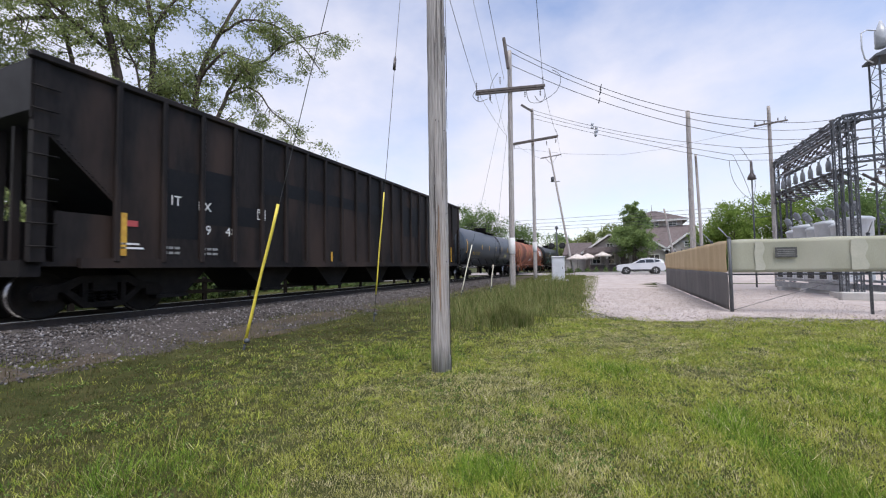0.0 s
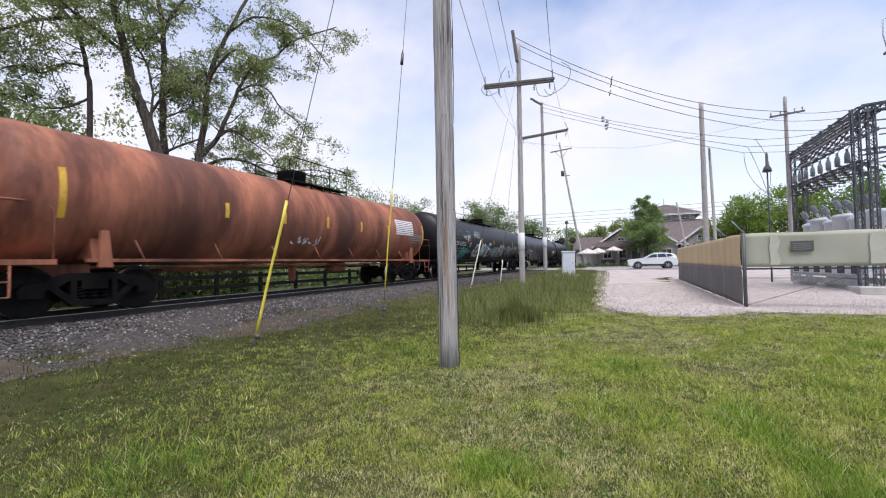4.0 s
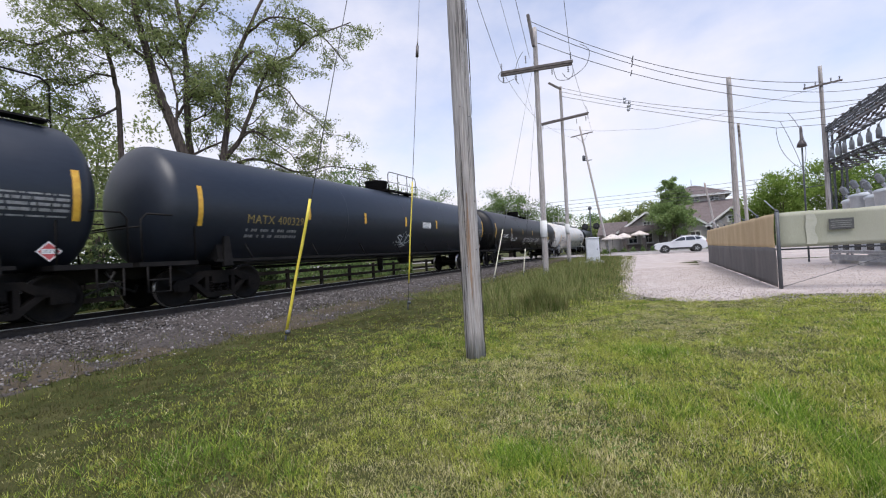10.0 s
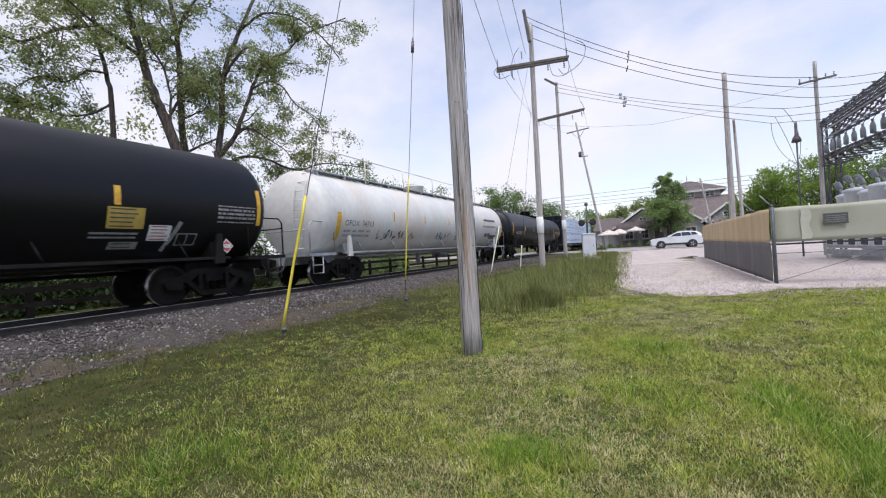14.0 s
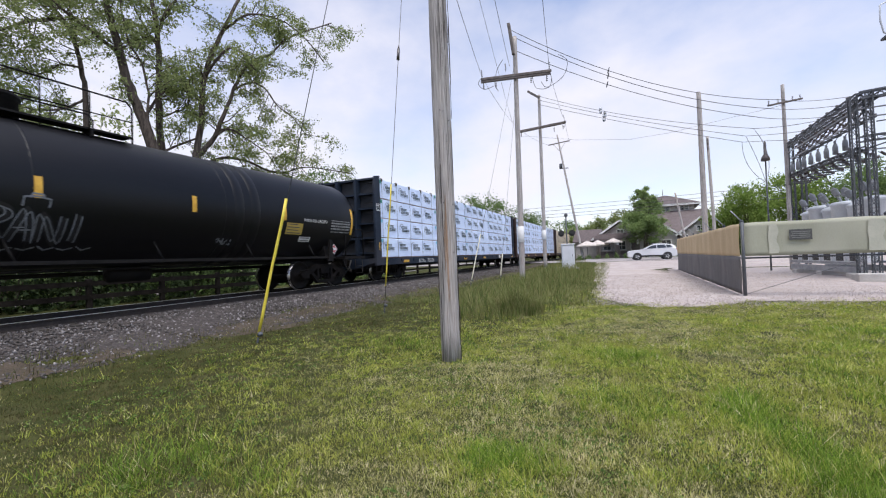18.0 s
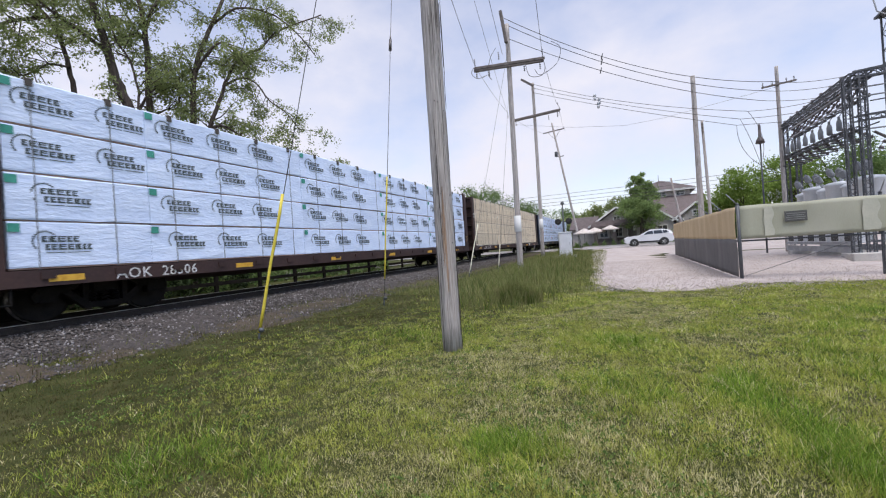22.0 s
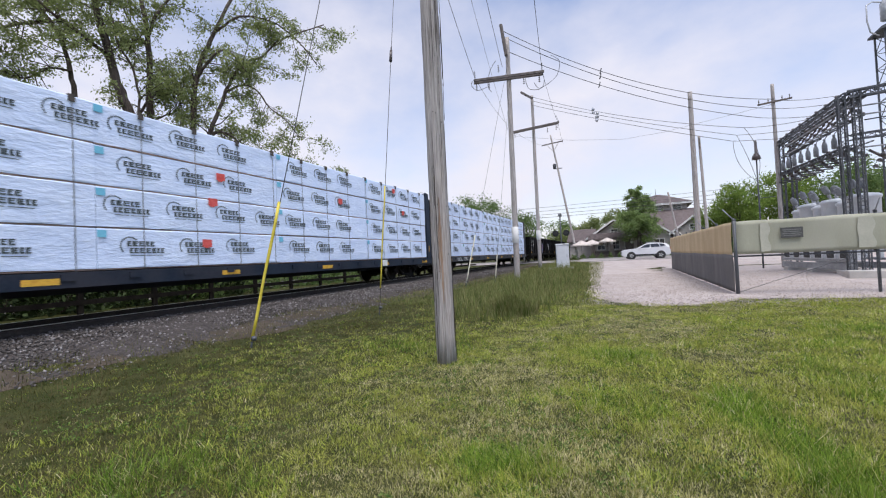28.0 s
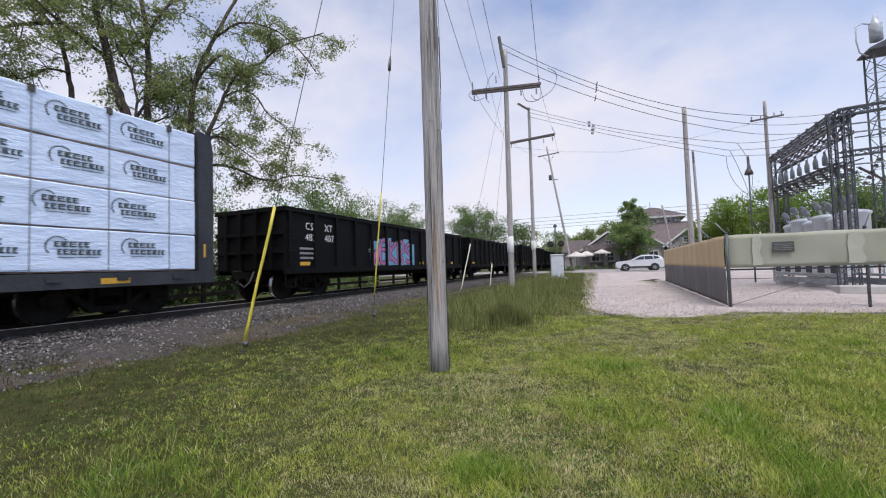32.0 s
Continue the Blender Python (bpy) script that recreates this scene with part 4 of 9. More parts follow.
def tank_car(u0, u1, paint, label, R=1.50, zc=2.50, rail="middle", marks=None, stripes=7, mark_mat="white_mark", seed=1, dome_at=0.0, walk_back=.9, sill="black_steel", data=()):
    """A tank car from head to head, with stub sills, walkway, manway, trucks and lettering."""
    L, mid = u1 - u0, (u0 + u1) / 2
    h = L / 2
    car = start_car("tank_car", label, "tank car", mid)
    bm = bmesh.new()
    hd = 0.62
    prof_ = [(R * math.sin(a), -h + hd - hd * math.cos(a)) for a in np.linspace(0.06, math.pi / 2, 9)]
    ys = np.linspace(-h + hd, h - hd, 24)[1:-1]
    prof_ += [(R, y) for y in ys]
    prof_ += [(R * math.sin(a), h - hd + hd * math.cos(a)) for a in np.linspace(math.pi / 2, 0.06, 9)]
    lathe(bm, prof_, "y", 56, (0, 0, zc))
    shell = part("tank_shell", bm, M[paint], car)
    for y in (-h * .36, h * .02, h * .40):
        bm = bmesh.new()
        lathe(bm, [(R - .01, y - .03), (R + .0025, y - .02), (R + .0025, y + .02), (R - .01, y + .03)], "y", 48, (0, 0, zc))
        part("weld_seam", bm, M[paint], shell)
    # stub sills, end platforms, bolster saddles
    for s in (-1, 1):
        bm = bmesh.new()
        box(bm, (0, s * (h - .75), .92), (.62, 2.6, .34))
        prism(bm, [(-1.25, 1.12), (-1.1, 1.75), (-.75, 1.3), (.75, 1.3), (1.1, 1.75), (1.25, 1.12)], "y", s * (h - 1.78) - .14, s * (h - 1.78) + .14)
        prism(bm, [(-1.42, 1.02), (1.42, 1.02), (1.42, 1.12), (-1.42, 1.12)], "y", min(s * (h - 1.0), s * (h + .28)), max(s * (h - 1.0), s * (h + .28)))
        part("stub_sill", bm, M[sill], car)
        bm = bmesh.new()                               # end ladder rails and grab rails
        for sx in (-1, 1):
            x = sx * 1.40
            tube(bm, [(x, s * (h - .95), 1.1), (x, s * (h - .95), 2.05), (x, s * (h - .80), 2.18), (x, s * (h + .10), 2.18), (x, s * (h + .22), 2.05), (x, s * (h + .22), 1.1)], .022)
            tube(bm, [(x, s * (h - .35), 1.06), (x, s * (h - .35), .45), (x, s * (h + .12), .45), (x, s * (h + .12), 1.06)], .02)
            rod(bm, (x, s * (h - .35), .72), (x, s * (h + .12), .72), .016)
            tube(bm, [(x, s * (h + .22), 1.9), (0, s * (h + .24), 1.9), (-x, s * (h + .22), 1.9)], .018)
        part("grab_rail", bm, M[sill], car)
        coupler(car, s * (h + .1), s, .85)
        add_truck(car, s * (h - 1.78))
    bm = bmesh.new()                                   # long running pipe and braces under the shell
    for sx in (-1, 1):
        box(bm, (sx * 1.33, 0, 1.10), (.10, L - 3.0, .07))
        for y in np.linspace(-h + 2.6, h - 2.6, 7):
            rod(bm, (sx * 1.33, y, 1.12), (sx * 1.18, y - .12, 1.55), .025)
    rod(bm, (.25, -h + 2, .95), (.25, h - 2, .95), .035)
    rod(bm, (-.4, -h + 3, .85), (-.4, h - 3, .85), .05)
    lathe(bm, [(.05, -.5), (.2, -.45), (.2, .45), (.05, .5)], "y", 12, (-.1, 2.6, .82))
    lathe(bm, [(.06, .35), (.12, .42), (.14, .9), (.2, 1.05)], "z", 10, (0, dome_at, 0))
    part("side_pipe", bm, M[sill], car)
    # manway housing and top walkway
    bm = bmesh.new()
    lathe(bm, [(.50, zc + R - .1), (.50, zc + R + .34), (.53, zc + R + .36), (.53, zc + R + .42), (.30, zc + R + .46)], "z", 20, (0, dome_at, 0))
    man = part("manway_housing", bm, M["black_steel"] if paint != "tank_white" else M[paint], car)
    bm = bmesh.new()
    zt = zc + R
    full = rail == "full"
    y0, y1 = (-h + .75, h - .75) if full else (dome_at - walk_back, dome_at + 2.2)
    for sx in (-1, 1):
        w = .62
        zw = zc + math.sqrt(R * R - w * w) + .10
        box(bm, (sx * w, (y0 + y1) / 2, zw), (.34, y1 - y0, .04))
        for y in np.arange(y0 + .2, y1, 1.5):
            box(bm, (sx * w * 1.05, y, zw - .08), (.3, .06, .16))
    part("walkway", bm, M["black_steel"] if paint != "tank_white" else M["galv"], car)
    bm = bmesh.new()
    for sx in ((1, -1) if not full else (1,)):
        x = sx * .80
        zb = zc + math.sqrt(R * R - .64) + .05
        top = zb + .95
        ps = list(np.linspace(y0, y1, 7 if full else 4))
        tube(bm, [(x, y0, zb), (x, y0, top - .12), (x, y0 + .12, top), (x, y1 - .12, top), (x, y1, top - .12), (x, y1, zb)], .02)
        if not full:
            tube(bm, [(x, y0, top - .45), (x, y1, top - .45)], .014)
        for y in ps[1:-1]:
            rod(bm, (x, y, zb - .05), (x, y, top), .018 if not full else .03)
    part("handrail", bm, M["black_steel"] if paint != "tank_white" else M["tank_white"], car)
    if paint == "tank_white":                          # ladder on the curved head
        bm = bmesh.new()
        for x in (.55, .95):
            tube(bm, [(x, -h - .04, 1.1), (x, -h - .05, 2.6), (x, -h + .14, 3.4), (x, -h + .55, 4.05)], .02)
        for z in np.linspace(1.3, 3.9, 9):
            yy = -h - .05 + max(0, z - 2.6) ** 2 * .28
            rod(bm, (.55, yy, z), (.95, yy, z), .014)
        part("end_ladder", bm, M["tank_white"], car)
    for s in (-1, 1):                                  # upright stakes by the bolsters
        bm = bmesh.new()
        prism(bm, [(s * (h - 1.95), .96), (s * (h - 1.68), .96), (s * (h - 1.72), 1.72), (s * (h - 1.86), 1.72)], "x", 1.33, 1.41)
        part("bolster_stake", bm, M[sill if paint != "tank_white" else paint], car)
    # amber reflective tape
    for k in range(stripes):
        tall = k in (0, stripes - 1)
        y = (-h + 1.0 if k == 0 else h - .72) if tall else -h + 4.55 + (L - 8.7) * (k - 1) / (stripes - 3)
        hh = .98 if tall else .40
        me = quads("reflector", flat_rects([(0, 0, .12 if paint != "tank_white" else .22 if tall else .10, hh)]), M["reflector"])
        part("reflector", on_shell(me, y, (zc - .55 if paint != "tank_white" else zc - .98) if tall else zc - .22, R, zc), None, shell)
    if marks:
        y, z, size, words = marks
        part("reporting_mark", on_shell(text_mesh(words, size, M[mark_mat], 0.95, 1.05), y, z, R, zc), None, shell)
        rd = random.Random(seed + 70)
        for i_, dz in enumerate((-.22, -.38)):
            if i_ < len(data):
                part("data_line", on_shell(text_mesh(data[i_], .125, M["grey_mark"], 1.05, 1.05), y, z + dz, R, zc), None, shell)
                continue
            dashes, x_ = [], 0
            while x_ < size * 5.2:
                w_ = rd.uniform(.03, .11)
                dashes.append((x_, dz, w_, .075))
                x_ += w_ + (rd.choice((.02, .02, .02, .12)))
            me = quads("data_line", flat_rects(dashes), M["grey_mark"])
            tagged(part("data_line", on_shell(me, y, z, R, zc), None, shell), kind="stuff")
    r = random.Random(seed)                            # consolidated stencil at the far end, plate mark
    rows__ = []
    for i in range(5):
        x_ = 0
        while x_ < 1.08:
            w_ = r.uniform(.05, .30)
            rows__.append((x_, .10 * i, min(w_, 1.10 - x_), .055 if i % 4 else .03))
            x_ += w_ + .03
    tagged(part("data_panel", on_shell(quads("data_panel", flat_rects(rows__), M["grey_mark"]), h - 1.87, zc - .50, R, zc), None, shell), kind="stuff")
    return car, shell, h, R, zc


def tag(shell, R, zc, y, z, vf, mat, lift=.007, flat_x=None):
    me = quads("spray_tag", vf, M[mat])
    ob = part("spray_tag", on_shell(me, y, z, R, zc, lift) if flat_x is None else on_side(me, y, z, flat_x, lift), None, shell)
    return ob


def bubble(shell, R, zc, y, z, word, w, h, seed, fill, fat=.17):
    """A fat filled spray piece: dark rim, pale fill, thin dark inner lines."""
    ln = spray_lines(word, w, h, seed, .06)
    tag(shell, R, zc, y, z, ribbons(ln, fat * 1.5), "tag_rim", .007)
    tag(shell, R, zc, y, z, ribbons(ln, fat), fill, .011)
    tag(shell, R, zc, y, z, ribbons(spray_lines(word, w, h, seed + 1, .06)[::2], .018), "tag_rim", .015)


def open_frame(w, h, t=.025):
    return flat_rects([(0, 0, w, t), (0, h - t, w, t), (0, t, t, h - 2 * t), (w - t, t, t, h - 2 * t)])


def notice_plate(shell, R, zc, y, z, w, h, face, ink, lines):
    """A small pasted notice: plain face with bars of unreadable print."""
    part("notice", on_shell(quads("notice", flat_rects([(0, 0, w, h)]), M[face]), y, z, R, zc, .006), None, shell)
    rr = random.Random(int(y * 100))
    bars = [(.05, h * (i + .35) / lines, (w - .1) * rr.uniform(.7, 1), h * .32 / lines) for i in range(lines)]
    if bars:
        tagged(part("notice_print", on_shell(quads("notice_print", flat_rects(bars), M[ink]), y, z, R, zc, .010), None, shell), kind="stuff")


def plate_mark(shell, R, zc, y, z, letter, flat_x=None):
    me = quads("plate_mark", flat_rects([(0, 0, .30, .025), (0, .275, .30, .025), (0, .025, .025, .25), (.275, .025, .025, .25), (.06, .20, .18, .035)]), M["white_mark"])
    part("plate_mark", on_shell(me, y, z, R, zc) if flat_x is None else on_side(me, y, z, flat_x), None, shell)
    tm = text_mesh(letter, .17, M["white_mark"])
    part("plate_letter", on_shell(tm, y + .09, z + .05, R, zc) if flat_x is None else on_side(tm, y + .09, z + .05, flat_x), None, shell)


def hazard_placard(shell, y, z, x, words="1075"):
    me = raw_mesh("placard", [(x, y, z - .19), (x, y + .19, z), (x, y, z + .19), (x, y - .19, z)], [(0, 1, 2, 3)], M["white_mark"])
    ob = part("placard", me, None, shell, "white and red diamond hazard placard")
    me = raw_mesh("placard_face", [(x + .004, y, z - .16), (x + .004, y + .16, z), (x + .004, y, z + .16), (x + .004, y - .16, z)], [(0, 1, 2, 3)], M["placard"])
    part("placard_face", me, None, shell)
    me = quads("placard_band", flat_rects([(-.11, -.045, .22, .09)]), M["white_mark"])
    part("placard_band", on_side(me, y, z, x, .008), None, shell)
    part("placard_number", on_side(text_mesh(words, .09, M["sign_dark"]), y - .10, z - .03, x, .012), None, shell)


# -- open-top hopper, first car in view
def hopper_car(u0, u1):
    L, h = u1 - u0, (u1 - u0) / 2
    car = start_car("hopper_car", "sooty black open-top hopper car with ribbed sides", "hopper car", (u0 + u1) / 2)
    x, zb, zt = 1.52, 1.12, 4.88
    e = h - 1.5
    outline = [(-e, zb), (e, zb), (e, 2.35), (h - .1, 3.75), (h - .1, zt), (-h + .1, zt), (-h + .1, 3.75), (-e, 2.35)]
    for s in (-1, 1):                                  # side sheets, sloped end sheets and floor
        bm = bmesh.new()
        prism(bm, outline, "x", s * x - .02, s * x + .02)
        body = part("side_sheet", bm, M["hopper"], car)
        # sloped end sheet, given the near-black colour as shade in the recess
        bm = bmesh.new()
        prism(bm, [(s * (e - 2.2), zb), (s * (h - .12), 3.9), (s * (h - .12), zt), (s * (h - .2), zt), (s * (h - .2), 3.92), (s * (e - 2.3), zb)], "x", -x + .03, x - .03)
        part("end_sheet", bm, M["hopper_patch_shade"], car)
    bm = bmesh.new()
    box(bm, (0, 0, zb + .02), (2 * x - .06, 2 * e, .04))
    part("floor_plate", bm, M["hopper"], car)
    for s in (-1, 1):
        bm = bmesh.new()
        bevel_box(bm, (s * (x + .03), 0, zt + .03), (.16, L - .1, .14), .025)
        part("top_chord", bm, M["hopper"], car)
        bm = bmesh.new()
        box(bm, (s * (x + .02), 0, zb - .02), (.14, 2 * e + 1.2, .20))
        part("side_sill", bm, M["hopper"], car)
    n = 21
    rib_bm = bmesh.new()
    bevel_box(rib_bm, (0, 0, 0), (.11, .12, zt - zb), .02)
    rib_me = mesh_of(rib_bm, "rib", M["hopper"])
    bm = bmesh.new()
    box(bm, (0, 0, 0), (.05, .05, 1))
    post_me = mesh_of(bm, "brace", M["hopper"])
    bm = bmesh.new()
    rod(bm, (0, -.22, 0), (0, .22, 0), .015)
    rung_me = mesh_of(bm, "rung", M["black_steel"])
    bm = bmesh.new()
    lathe(bm, [(.02, 0), (.018, .012), (.008, .02)], "x", 6)
    rivet_me = mesh_of(bm, "rivet", M["hopper"])
    for s in (-1, 1):
        for k in range(n):
            y = -e + .02 + (2 * e - .04) * k / (n - 1)
            rb = part("rib", rib_me, None, car)
            rb.matrix_basis = Matrix.Translation((s * (x + .06), y, (zb + zt) / 2))
        for q in (-1, 1):                              # end posts
            bm = bmesh.new()
            box(bm, (s * (x - .02), q * (h - .25), (zb + zt) / 2), (.14, .22, zt - zb))
            part("end_post", bm, M["hopper"], car)
            for z in np.arange(1.4, zt - .2, .42):
                part("rung", rung_me, None, car).matrix_basis = Matrix.Translation((s * (x + .09), q * (h - .28), z))
        bm = bmesh.new()
        box(bm, (s * (x - .12), -h + 1.05, 1.6), (.05, 1.0, 1.0))
        part("end_panel", bm, M["hopper"], car)
    for k in range(24):                                # rivets along the slope sheet's edge
        f = k / 23
        part("rivet", rivet_me, None, car).matrix_basis = Matrix.Translation((x + .02, -h + .16 + 1.34 * f, 3.78 - 1.35 * f))
    for q in (-1, 1):                                  # end braces on the open platform
        for xx in (-1.2, -.6, .0, .6, 1.2):
            part("brace", post_me, None, car).matrix_basis = Matrix.Translation((xx, q * (h - .3), 2.4)) @ Matrix.Diagonal((2, 2.4, 2.7, 1))
        for c_, sz in (((0, q * (h - .2), 1.0), (2.9, .3, .3)), ((0, q * (h - 1.4), 1.0), (.6, 2.8, .4)), ((0, q * (h - .8), 1.08), (2.9, 1.4, .08))):
            bm = bmesh.new()
            box(bm, c_, sz)
            part("end_platform", bm, M["hopper"], car)
    for k in range(6):                                 # hopper outlets underneath
        y = -e + 1.6 + (2 * e - 3.2) * k / 5
        bm = bmesh.new()
        lo_, hi_ = .34, zb
        prism(bm, [(y - 1.15, hi_), (y + 1.15, hi_), (y + .35, lo_), (y - .35, lo_)], "x", -.95, .95)
        box(bm, (0, y, lo_ - .02), (2.1, .8, .08))
        part("outlet", bm, M["black_steel"], car)
    # lettering and tape
    xs = x + .03
    d_ = -.42
    for words, y, z, sz in (("IT", -8.12, 2.49, .33), ("FX", -7.42, 2.44, .33), ("39", -7.38, 1.84, .35), ("48", -6.62, 1.84, .35)):
        part("reporting_mark", on_side(text_mesh(words, sz, M["white_mark"], .95, 1.05), y + d_, z, xs), None, body)
    for y, z, w in ((-8.3, 1.44, .42), (-8.3, 1.32, .42), (-7.35, 1.44, .5), (-7.35, 1.32, .5)):
        part("data_line", on_side(quads("data_line", flat_rects([(0, 0, w * .3, .06), (w * .38, 0, w * .25, .06), (w * .7, 0, w * .3, .06)]), M["grey_mark"]), y + d_, z, xs), None, body)
    plate_mark(body, 1, 1, -5.55 + d_, 2.40, "F", flat_x=xs)
    for y, z, w, hh in ((-9.2, 1.26, .15, .92), (-2.15, 1.18, .10, .36), (9.85, 1.26, .15, .92)):
        part("reflector", on_side(quads("reflector", flat_rects([(0, 0, w, hh)]), M["reflector"]), y + d_, z, xs), None, body)
    for y in (-9.05, 9.05):
        part("red_mark", on_side(quads("red_mark", flat_rects([(0, 0, .22, .13)]), M["placard"]), y + d_, 1.9, xs), None, body)
        part("data_line", on_side(quads("data_line", flat_rects([(0, 0, .4, .04), (0, -.09, .5, .04)]), M["white_mark"]), y + d_ - .15, 1.5, xs), None, body)
    step_ = (2 * e - .04) / (n - 1)
    for k, z0, z1 in ((1, 1.7, 3.35), (2, 2.1, 3.5), (3, 2.15, 2.7), (4, 3.2, 3.68), (5, 3.22, 3.66), (6, 3.2, 3.68), (7, 3.24, 3.66), (8, 3.25, 3.67), (9, 3.26, 3.66), (10, 3.28, 3.64), (13, 2.5, 4.0), (14, 2.5, 4.05)):
        y = -e + .02 + step_ * k                       # old dark repainted patches, one to a panel
        part("painted_patch", on_side(quads("painted_patch", flat_rects([(.07, 0, step_ - .14, z1 - z0)]), M["hopper_patch_shade"]), y, z0, x + .022, .002), None, body)
    for s in (-1, 1):
        coupler(car, s * h, s, .6)
        add_truck(car, s * (h - 1.6))
    return car


# -- shared small pieces of a lumber load
def load_pieces():
    # a printed mark: two rows of plain blocks, a fine line, and a toothed ring
    rects, x = [], .20
    for w in (.095, .035, .09, .135, .09, .10):
        rects += [(x, .288, w - .016, .028), (x, .338, w - .03, .018), (x, .368, w - .016, .024), (x, .288, .032, .104)]
        x += w
    x = .245
    for w in (.085, .10, .13, .11, .035, .075, .075, .085):
        rects += [(x, .15, w - .016, .028), (x, .20, w - .03, .018), (x, .230, w - .016, .024), (x, .15, .032, .104)]
        x += w
    rects += [(.26, .098, .26, .014), (.55, .098, .34, .014)]
    v, f = flat_rects(rects)
    arc = [(.25 + .165 * math.cos(k), .30 + .165 * math.sin(k)) for k in np.linspace(.75, math.pi * 1.25, 20)]
    v2, f2 = ribbons([arc], .014)
    teeth = [[(.25 + q * math.cos(k), .30 + q * math.sin(k)) for q in (.165, .19)] for k in np.linspace(.8, math.pi * 1.22, 14)]
    v3, f3 = ribbons(teeth, .018)
    f = f + [tuple(i + len(v) for i in q) for q in f2] + [tuple(i + len(v) + len(v2) for i in q) for q in f3]
    logo = on_side(quads("printed_mark", ([tuple(q * 1.08 for q in p_) for p_ in v + v2 + v3], f), M["ink"]), 0, 0, 0, 0)
    out = [logo]
    for mat in ("strap", "sticker"):
        bm = bmesh.new()
        box(bm, (0, 0, .5), (.006, .016, 1.0))
        out.append(mesh_of(bm, "strap", M[mat]))
    bm = bmesh.new()
    box(bm, (-.06, 0, .012), (.16, .11, .03))
    box(bm, (.014, 0, -.05), (.02, .11, .13))
    out.append(mesh_of(bm, "corner_guard", M["sticker"]))
    return out


LOGO, STRAP, STRAP_DARK, GUARD = load_pieces()
# -- centre-beam lumber car
def lumber_car(uc, paint, load="wrap", seed=1, number=None, tape="tape_green", plate="C", blots=(), joint=1.8, tape_low=""):
    rnd = random.Random(seed)
    h = 11.75
    name = {"car_blue": "dark blue", "car_black": "faded blue-black", "car_brown": "maroon-brown"}[paint]
    car = start_car("lumber_car", f"{name} centre-beam flatcar stacked with {'white-wrapped' if load == 'wrap' else 'bare sawn'} lumber", "lumber car", uc)
    xd, zd, zt = 1.50, 1.00, 4.50
    bm = bmesh.new()
    prism(bm, [(-xd, zd - .16), (-xd, zd), (xd, zd), (xd, zd - .16), (xd - .12, zd - .20), (.35, zd - .45), (-.35, zd - .45), (-xd + .12, zd - .20)], "y", -h, h)
    deck = part("deck", bm, M[paint], car)
    for s in (-1, 1):
        bm = bmesh.new()
        box(bm, (s * (xd + .01), 0, zd - .14), (.10, 2 * h, .30))
        for y in np.linspace(-h + 1, h - 1, 19):
            box(bm, (s * (xd + .07), y, zd - .10), (.05, .22, .12))
        part("side_sill", bm, M[paint], car)
    bm = bmesh.new()                                   # the spine: posts and top beam
    box(bm, (0, 0, zt - .12), (.5, 2 * h - .8, .2))
    for y in np.linspace(-h + .8, h - .8, 16):
        box(bm, (0, y, (zd + zt) / 2), (.12, .12, zt - zd - .2))
    part("centre_beam", bm, M[paint], car)
    for s in (-1, 1):                                  # bulkheads: sheet, corner posts, cross ribs
        bm = bmesh.new()
        box(bm, (0, s * (h - .42), (zd + zt + .06) / 2), (2 * xd - .1, .06, zt + .06 - zd))
        bulk = part("bulkhead", bm, M["bulkhead_dark"] if paint != "car_brown" else M[paint], car)
        bm = bmesh.new()
        for sx in (-1, 1):
            prism(bm, [(s * (h - .44), zd - .2), (s * (h - .44), zt + .10), (s * (h - .10), zt + .04), (s * (h - .02), zt - .35), (s * (h - .02), zd - .2)], "x", sx * xd - .05, sx * xd + .05)
        for xx in (-.5, .5):
            box(bm, (xx, s * (h - .24), (zd + zt) / 2), (.12, .34, zt - zd))
        part("bulkhead_post", bm, M[paint], bulk)
        bm = bmesh.new()
        for z in np.linspace(zd + .25, zt - .02, 6):
            box(bm, (0, s * (h - .30), z), (2 * xd - .1, .18, .08))
        part("bulkhead_rib", bm, M[paint], bulk)
        bm = bmesh.new()
        for z in np.arange(zd + .3, zt, .42):
            rod(bm, (1.05, s * (h - .05), z), (1.42, s * (h - .05), z), .015)
        tube(bm, [(xd, s * (h - .5), zd - .25), (xd, s * (h - .5), .42), (xd, s * (h - .06), .42), (xd, s * (h - .06), zd - .25)], .02)
        part("end_ladder", bm, M["black_steel"], car)
        part("reflector", on_side(quads("reflector", flat_rects([(0, 0, .06, .34)]), M["reflector"]), s * (h - .28) - .03, zd + .35, xd + .05), None, bulk)
        coupler(car, s * h, s, .58)
        add_truck(car, s * (h - 2.15))
    plate_mark(deck, 1, 1, -h - .02 + .12, 3.05, plate, flat_x=xd + .055)
    for k in range(6):
        part("reflector", on_side(quads("reflector", flat_rects([(0, 0, .55, .12)]), M["reflector"]), -h + {"car_brown": 1.0, "car_black": .9, "car_blue": 2.3}[paint] + k * 4.0, zd - .22, xd + .06), None, deck)
    if number:
        part("car_number", on_side(text_mesh(number, {"car_brown": .32, "car_black": .33, "car_blue": .27}[paint], M["white_mark"], 1.0, 1.08), -h + {"car_brown": 2.1, "car_black": 2.5, "car_blue": 3.9}[paint], zd - .26, xd + .065), None, deck)
    part("data_panel", on_side(quads("data_panel", flat_rects([(0, 0, .4, .26)]), M["white_mark"]), h - 5.2, zd - .26, xd + .065), None, deck)
    # the load: packs in four tiers
    cuts = [-h + .50] + [joint + 4.88 * k for k in range(-5, 6) if -h + 1.6 < joint + 4.88 * k < h - 1.6] + [h - .50]
